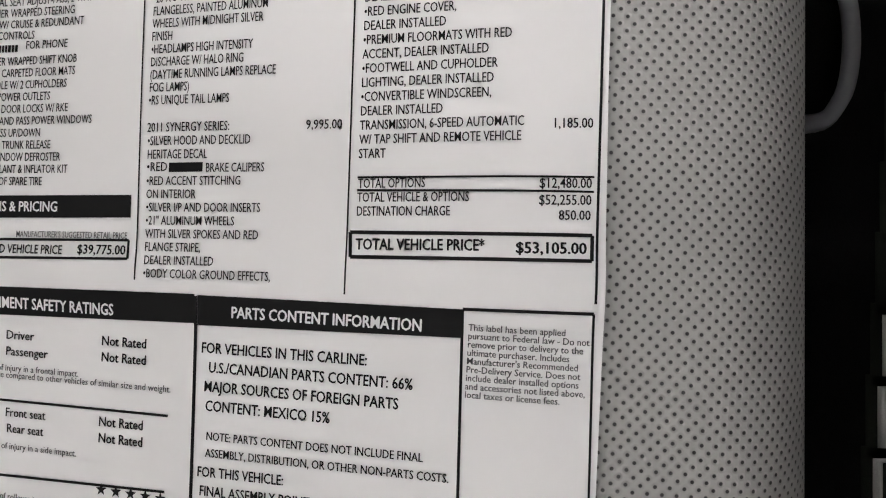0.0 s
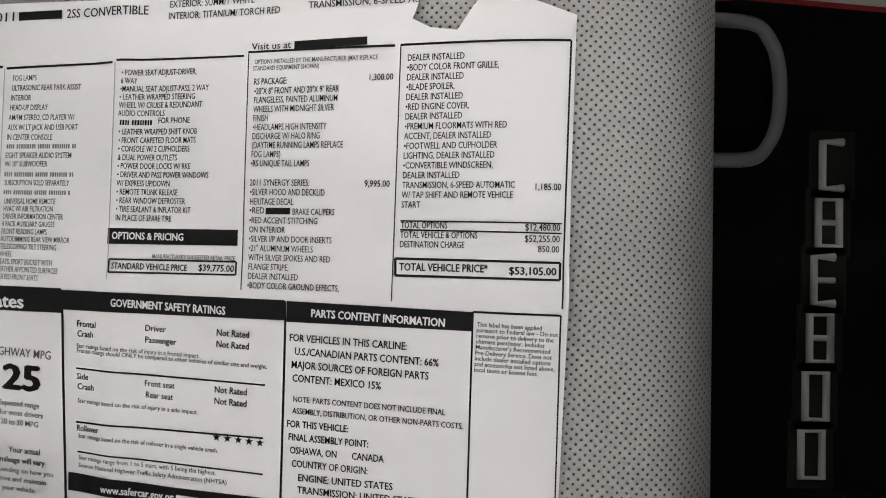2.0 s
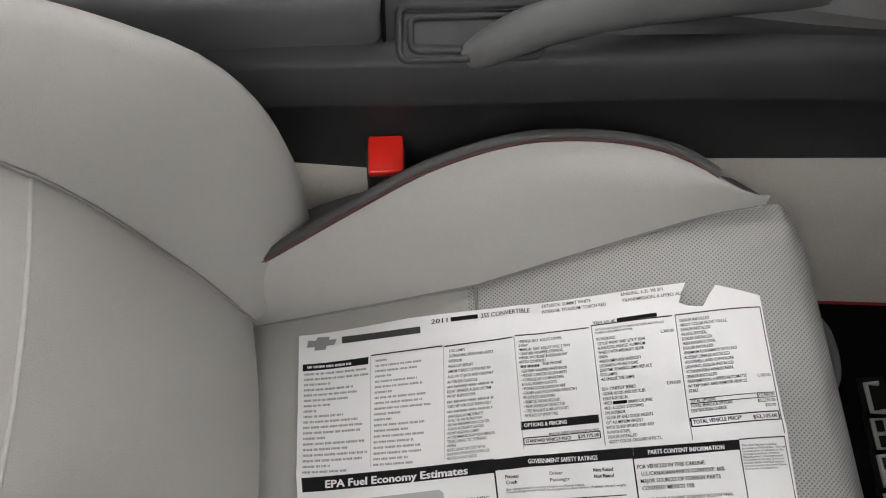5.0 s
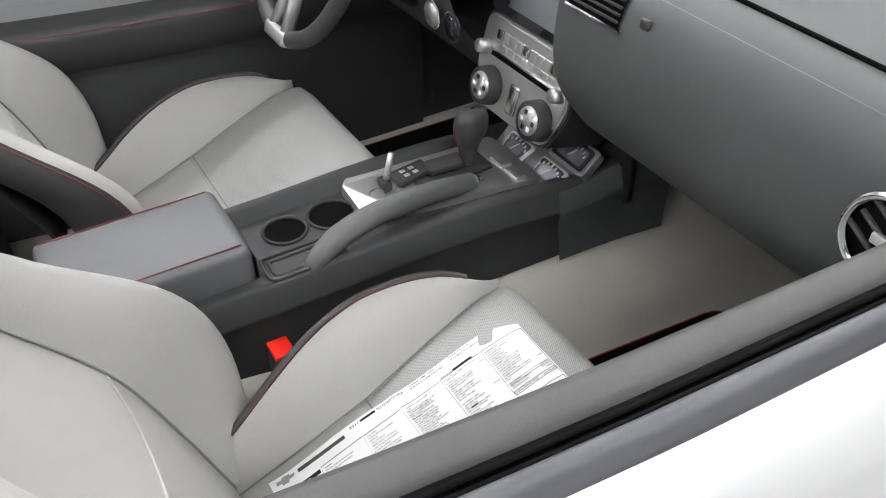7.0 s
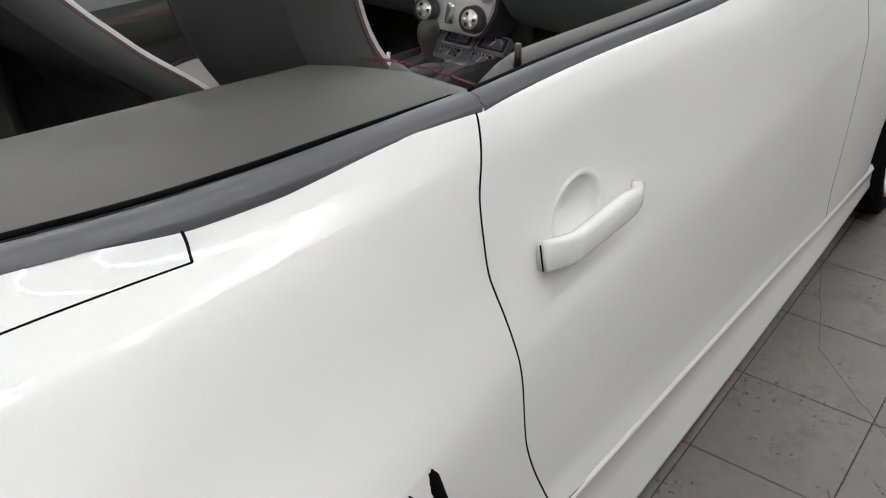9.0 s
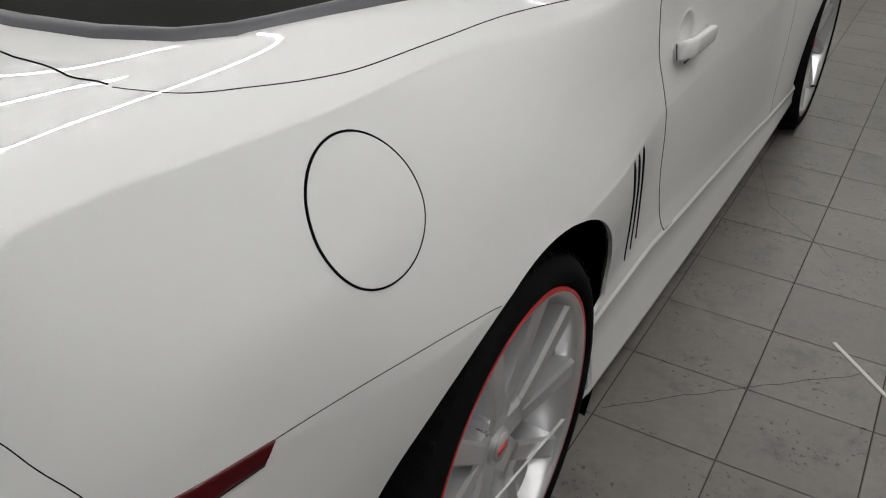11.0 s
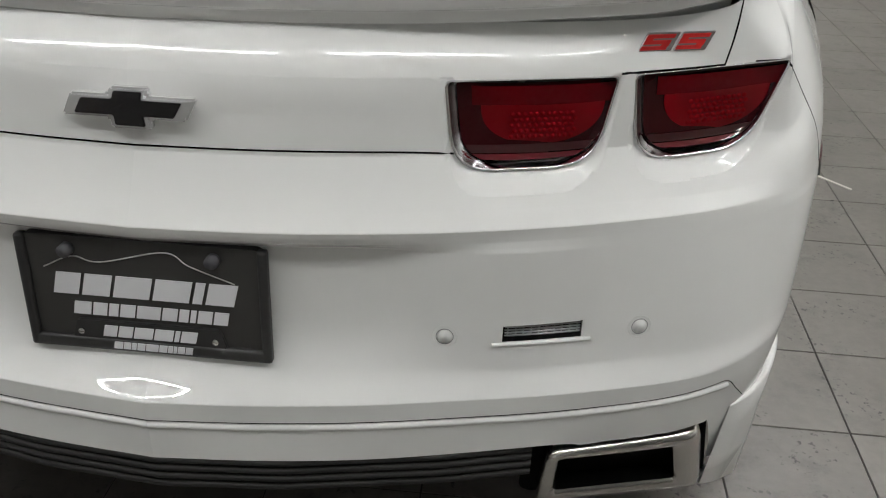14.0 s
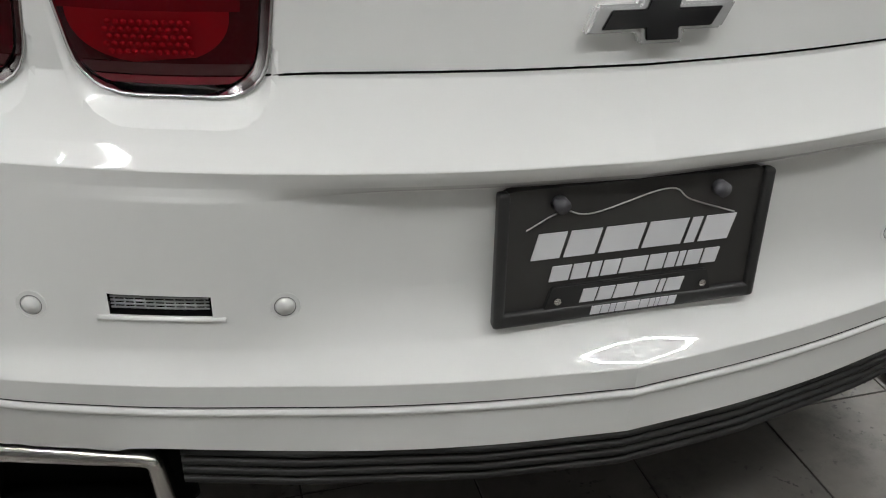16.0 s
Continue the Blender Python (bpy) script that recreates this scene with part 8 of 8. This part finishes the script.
part("key_ring", tube([(-0.022 + 0.013 * math.cos(a), 1.590 + 0.013 * math.sin(a), 0.617) for a in np.linspace(0, 2 * math.pi, 24, endpoint=False)], 0.0015, 6, True), CHROME, keys)
part("tag", block((-0.012, 1.565, 0.612), (0.006, 1.592, 0.6165), 0.001), CHROME, keys)

# ---- floor mat with stitched lettering shapes ----
mat_thing = holder("floor_mat")
tagged(mat_thing, "black carpet floor mat with red edge and silver stitched shapes", "floor mat")
o = round_outline([(0.205, 1.765), (0.69, 1.765), (0.69, 2.20), (0.235, 2.20)], 0.05)
n_ = len(o)
verts = [(x, y, 0.272) for x, y in o] + [(x, y, 0.263) for x, y in o]
part("carpet_top", mesh_from("carpet_top", verts, [range(n_)] + [(i, n_ + i, n_ + (i + 1) % n_, (i + 1) % n_) for i in range(n_)], False), MAT_PILE, mat_thing, "black carpet pile")
part("edging", tube([(x, y, 0.270) for x, y in o], 0.0028, 6, True), material("red_binding", (0.32, 0.012, 0.016), rough=0.8, stain=0.1, bump=0.5, bump_size=1500), mat_thing, "red edge binding")
drivers_mat = holder("floor_mat")
tagged(drivers_mat, "plain black carpet floor mat with red edge under the wheel", "floor mat")
o = round_outline([(-0.205, 1.72), (-0.683, 1.72), (-0.683, 2.24), (-0.235, 2.24)], 0.05)
n_ = len(o)
verts = [(x, y, 0.272) for x, y in o] + [(x, y, 0.263) for x, y in o]
part("carpet_top", mesh_from("carpet_top", verts, [range(n_)[::-1]] + [(i, (i + 1) % n_, n_ + (i + 1) % n_, n_ + i) for i in range(n_)], False), MAT_PILE, drivers_mat, "black carpet pile")
part("edging", tube([(x, y, 0.270) for x, y in o], 0.0028, 6, True), bpy.data.materials["red_binding"], drivers_mat, "red edge binding")
THREAD = material("silver_thread", (0.66, 0.645, 0.61), rough=0.5, metal=0.0, stain=0.1, grain=0.3, grain_size=1500, bump=0.6, bump_size=1800)
PATCH = material("olive_patch", (0.022, 0.026, 0.020), rough=0.9, spec=0.1, stain=0.2, stain_size=90, grain=0.4, grain_size=1500, bump=0.9, bump_size=1500)
# six stitched outlines in a row across the mat
GAPS = ((True, False), (False, True), (False, True), (False, True), (False, False), (False, False))
for k in range(6):
    x0 = 0.312 + 0.0412 * k
    x1 = x0 + 0.033
    y0, y1 = 1.874 - 0.0028 * k, 1.889 - 0.0028 * k
    pts = [(x0, y1), (x0, y0), (x1, y0), (x1, y1)]
    part("stitched_patch", block((x0 - 0.008, y0 - 0.009, 0.2705), (x1 + 0.008, y1 + 0.009, 0.2728), 0.001), PATCH, mat_thing, "dark olive stitched patch")
    part("stitched_shape", tube([(x, y, 0.2735) for x, y in pts], 0.0031, 6, k not in (0, 2)), THREAD, mat_thing)
    if GAPS[k][1]:
        xm = (x0 + x1) / 2
        part("stitched_shape", tube([(xm, y0, 0.2735), (xm, y1, 0.2735)], 0.0022, 6), THREAD, mat_thing)


# ---- tiled floor ----
GROUT = material("grout", (0.055, 0.05, 0.045), rough=0.95, stain=0.2, stain_size=9)
TILE = material("floor_tile", (0.178, 0.165, 0.149), rough=0.40, stain=0.13, stain_size=3.0, grain=0.08, grain_size=38, bump=0.25, bump_size=55, tint=(0.10, 0.092, 0.083), world_size=True, piece=0.07)


def soiled(m):
    """Adds dark smears and scattered black specks where the floor is dirty."""
    nt = m.node_tree
    n, l = nt.nodes, nt.links
    b = n["Principled BSDF"]
    geo = n.new("ShaderNodeNewGeometry").outputs["Position"]
    src = b.inputs["Base Color"].links[0].from_socket

    def noise(size, detail, lo, hi, rough=0.6):
        t = n.new("ShaderNodeTexNoise")
        t.inputs["Scale"].default_value = size
        t.inputs["Detail"].default_value = detail
        t.inputs["Roughness"].default_value = rough
        l.new(geo, t.inputs["Vector"])
        r = n.new("ShaderNodeMapRange")
        r.inputs["From Min"].default_value, r.inputs["From Max"].default_value = lo, hi
        l.new(t.outputs["Fac"], r.inputs["Value"])
        return r.outputs["Result"]

    def times(a, c):
        t = n.new("ShaderNodeMath")
        t.operation = "MULTIPLY"
        l.new(a, t.inputs[0])
        if isinstance(c, float):
            t.inputs[1].default_value = c
        else:
            l.new(c, t.inputs[1])
        return t.outputs["Value"]

    patches = noise(1.7, 3.0, 0.36, 0.54)
    smear = times(times(noise(9.0, 6.0, 0.50, 0.72, 0.75), patches), 0.75)
    specks = times(times(noise(62.0, 2.0, 0.59, 0.67), noise(7.0, 3.0, 0.50, 0.60)), 0.85)
    for fac, col in ((smear, (0.062, 0.06, 0.056, 1)), (specks, (0.022, 0.021, 0.02, 1))):
        mx = n.new("ShaderNodeMix")
        mx.data_type = "RGBA"
        l.new(fac, mx.inputs["Factor"])
        l.new(src, mx.inputs["A"])
        mx.inputs["B"].default_value = col
        src = mx.outputs["Result"]
    l.new(src, b.inputs["Base Color"])


soiled(TILE)
base = part("floor", block((-6, -6, -0.1), (6, 8, -0.003)), GROUT)
tagged(base, "grey stone-look floor tiles with dark joints", "floor", kind="structure")
PITCH = 0.303
X0, Y0 = 0.8935 - 0.0, 0.911
bm = smooth_bm(block((0, 0, -0.02), (PITCH - 0.0035, PITCH - 0.0035, 0.0), 0.001, 1), False)
tile_me = bpy.data.meshes.new("tile")
bm.to_mesh(tile_me)
bm.free()
tile_me.materials.append(TILE)
rest_v, rest_f = [], []
count = 0
for i in range(-24, 18):
    for j in range(-24, 24):
        x, y = X0 + i * PITCH + 0.002, Y0 + j * PITCH + 0.002
        if not (-5.9 < x < 5.6 and -5.9 < y < 7.6):
            continue
        near = (0 <= i <= 3 and -5 <= j <= 9) or (-7 <= i <= 3 and -12 <= j < -5)
        if near and count < 300:
            ob = new("tile", tile_me)
            ob.location = (x, y, 0)
            ob.parent = base
            count += 1
        else:
            b = len(rest_v)
            s = PITCH - 0.004
            rest_v += [(x, y, 0), (x + s, y, 0), (x + s, y + s, 0), (x, y + s, 0), (x, y, -0.01), (x + s, y, -0.01), (x + s, y + s, -0.01), (x, y + s, -0.01)]
            rest_f += [(b, b + 1, b + 2, b + 3), (b, b + 4, b + 5, b + 1), (b + 1, b + 5, b + 6, b + 2), (b + 2, b + 6, b + 7, b + 3), (b + 3, b + 7, b + 4, b)]
far = part("far_tiles", mesh_from("far_tiles", rest_v, rest_f, False), TILE, base)
tagged(far, kind="stuff")

# hairline cracks and a loose pale strip on the tiles
def crack(pts, r=0.0009):
    rng = random.Random(5)
    line_ = []
    for (x1, y1), (x2, y2) in zip(pts[:-1], pts[1:]):
        for k in range(8):
            w = k / 8
            line_.append((x1 + (x2 - x1) * w + rng.uniform(-0.003, 0.003), y1 + (y2 - y1) * w + rng.uniform(-0.003, 0.003), 0.0))
    line_.append((*pts[-1], 0.0))
    part("crack", tube(line_, r, 5), GROUT, base)


crack([(0.89, 2.40), (1.015, 2.016), (1.2, 1.83), (1.27, 1.745)], 0.0007)
crack([(0.905, 0.64), (1.05, 0.785), (1.192, 0.914), (1.33, 1.04), (1.46, 1.155)])
strip_ = part("paper_strip", block((-0.006, 0.0, 0.0), (0.006, 0.32, 0.0025), 0.0008), material("pale_strip", (0.62, 0.60, 0.56), rough=0.6, stain=0.1, stain_size=20))
strip_.matrix_basis = pose(1.355, 1.249, 0.0005, 0, 0, -138.5)
tagged(strip_, "narrow pale plastic strip lying on the floor tiles", "strip")
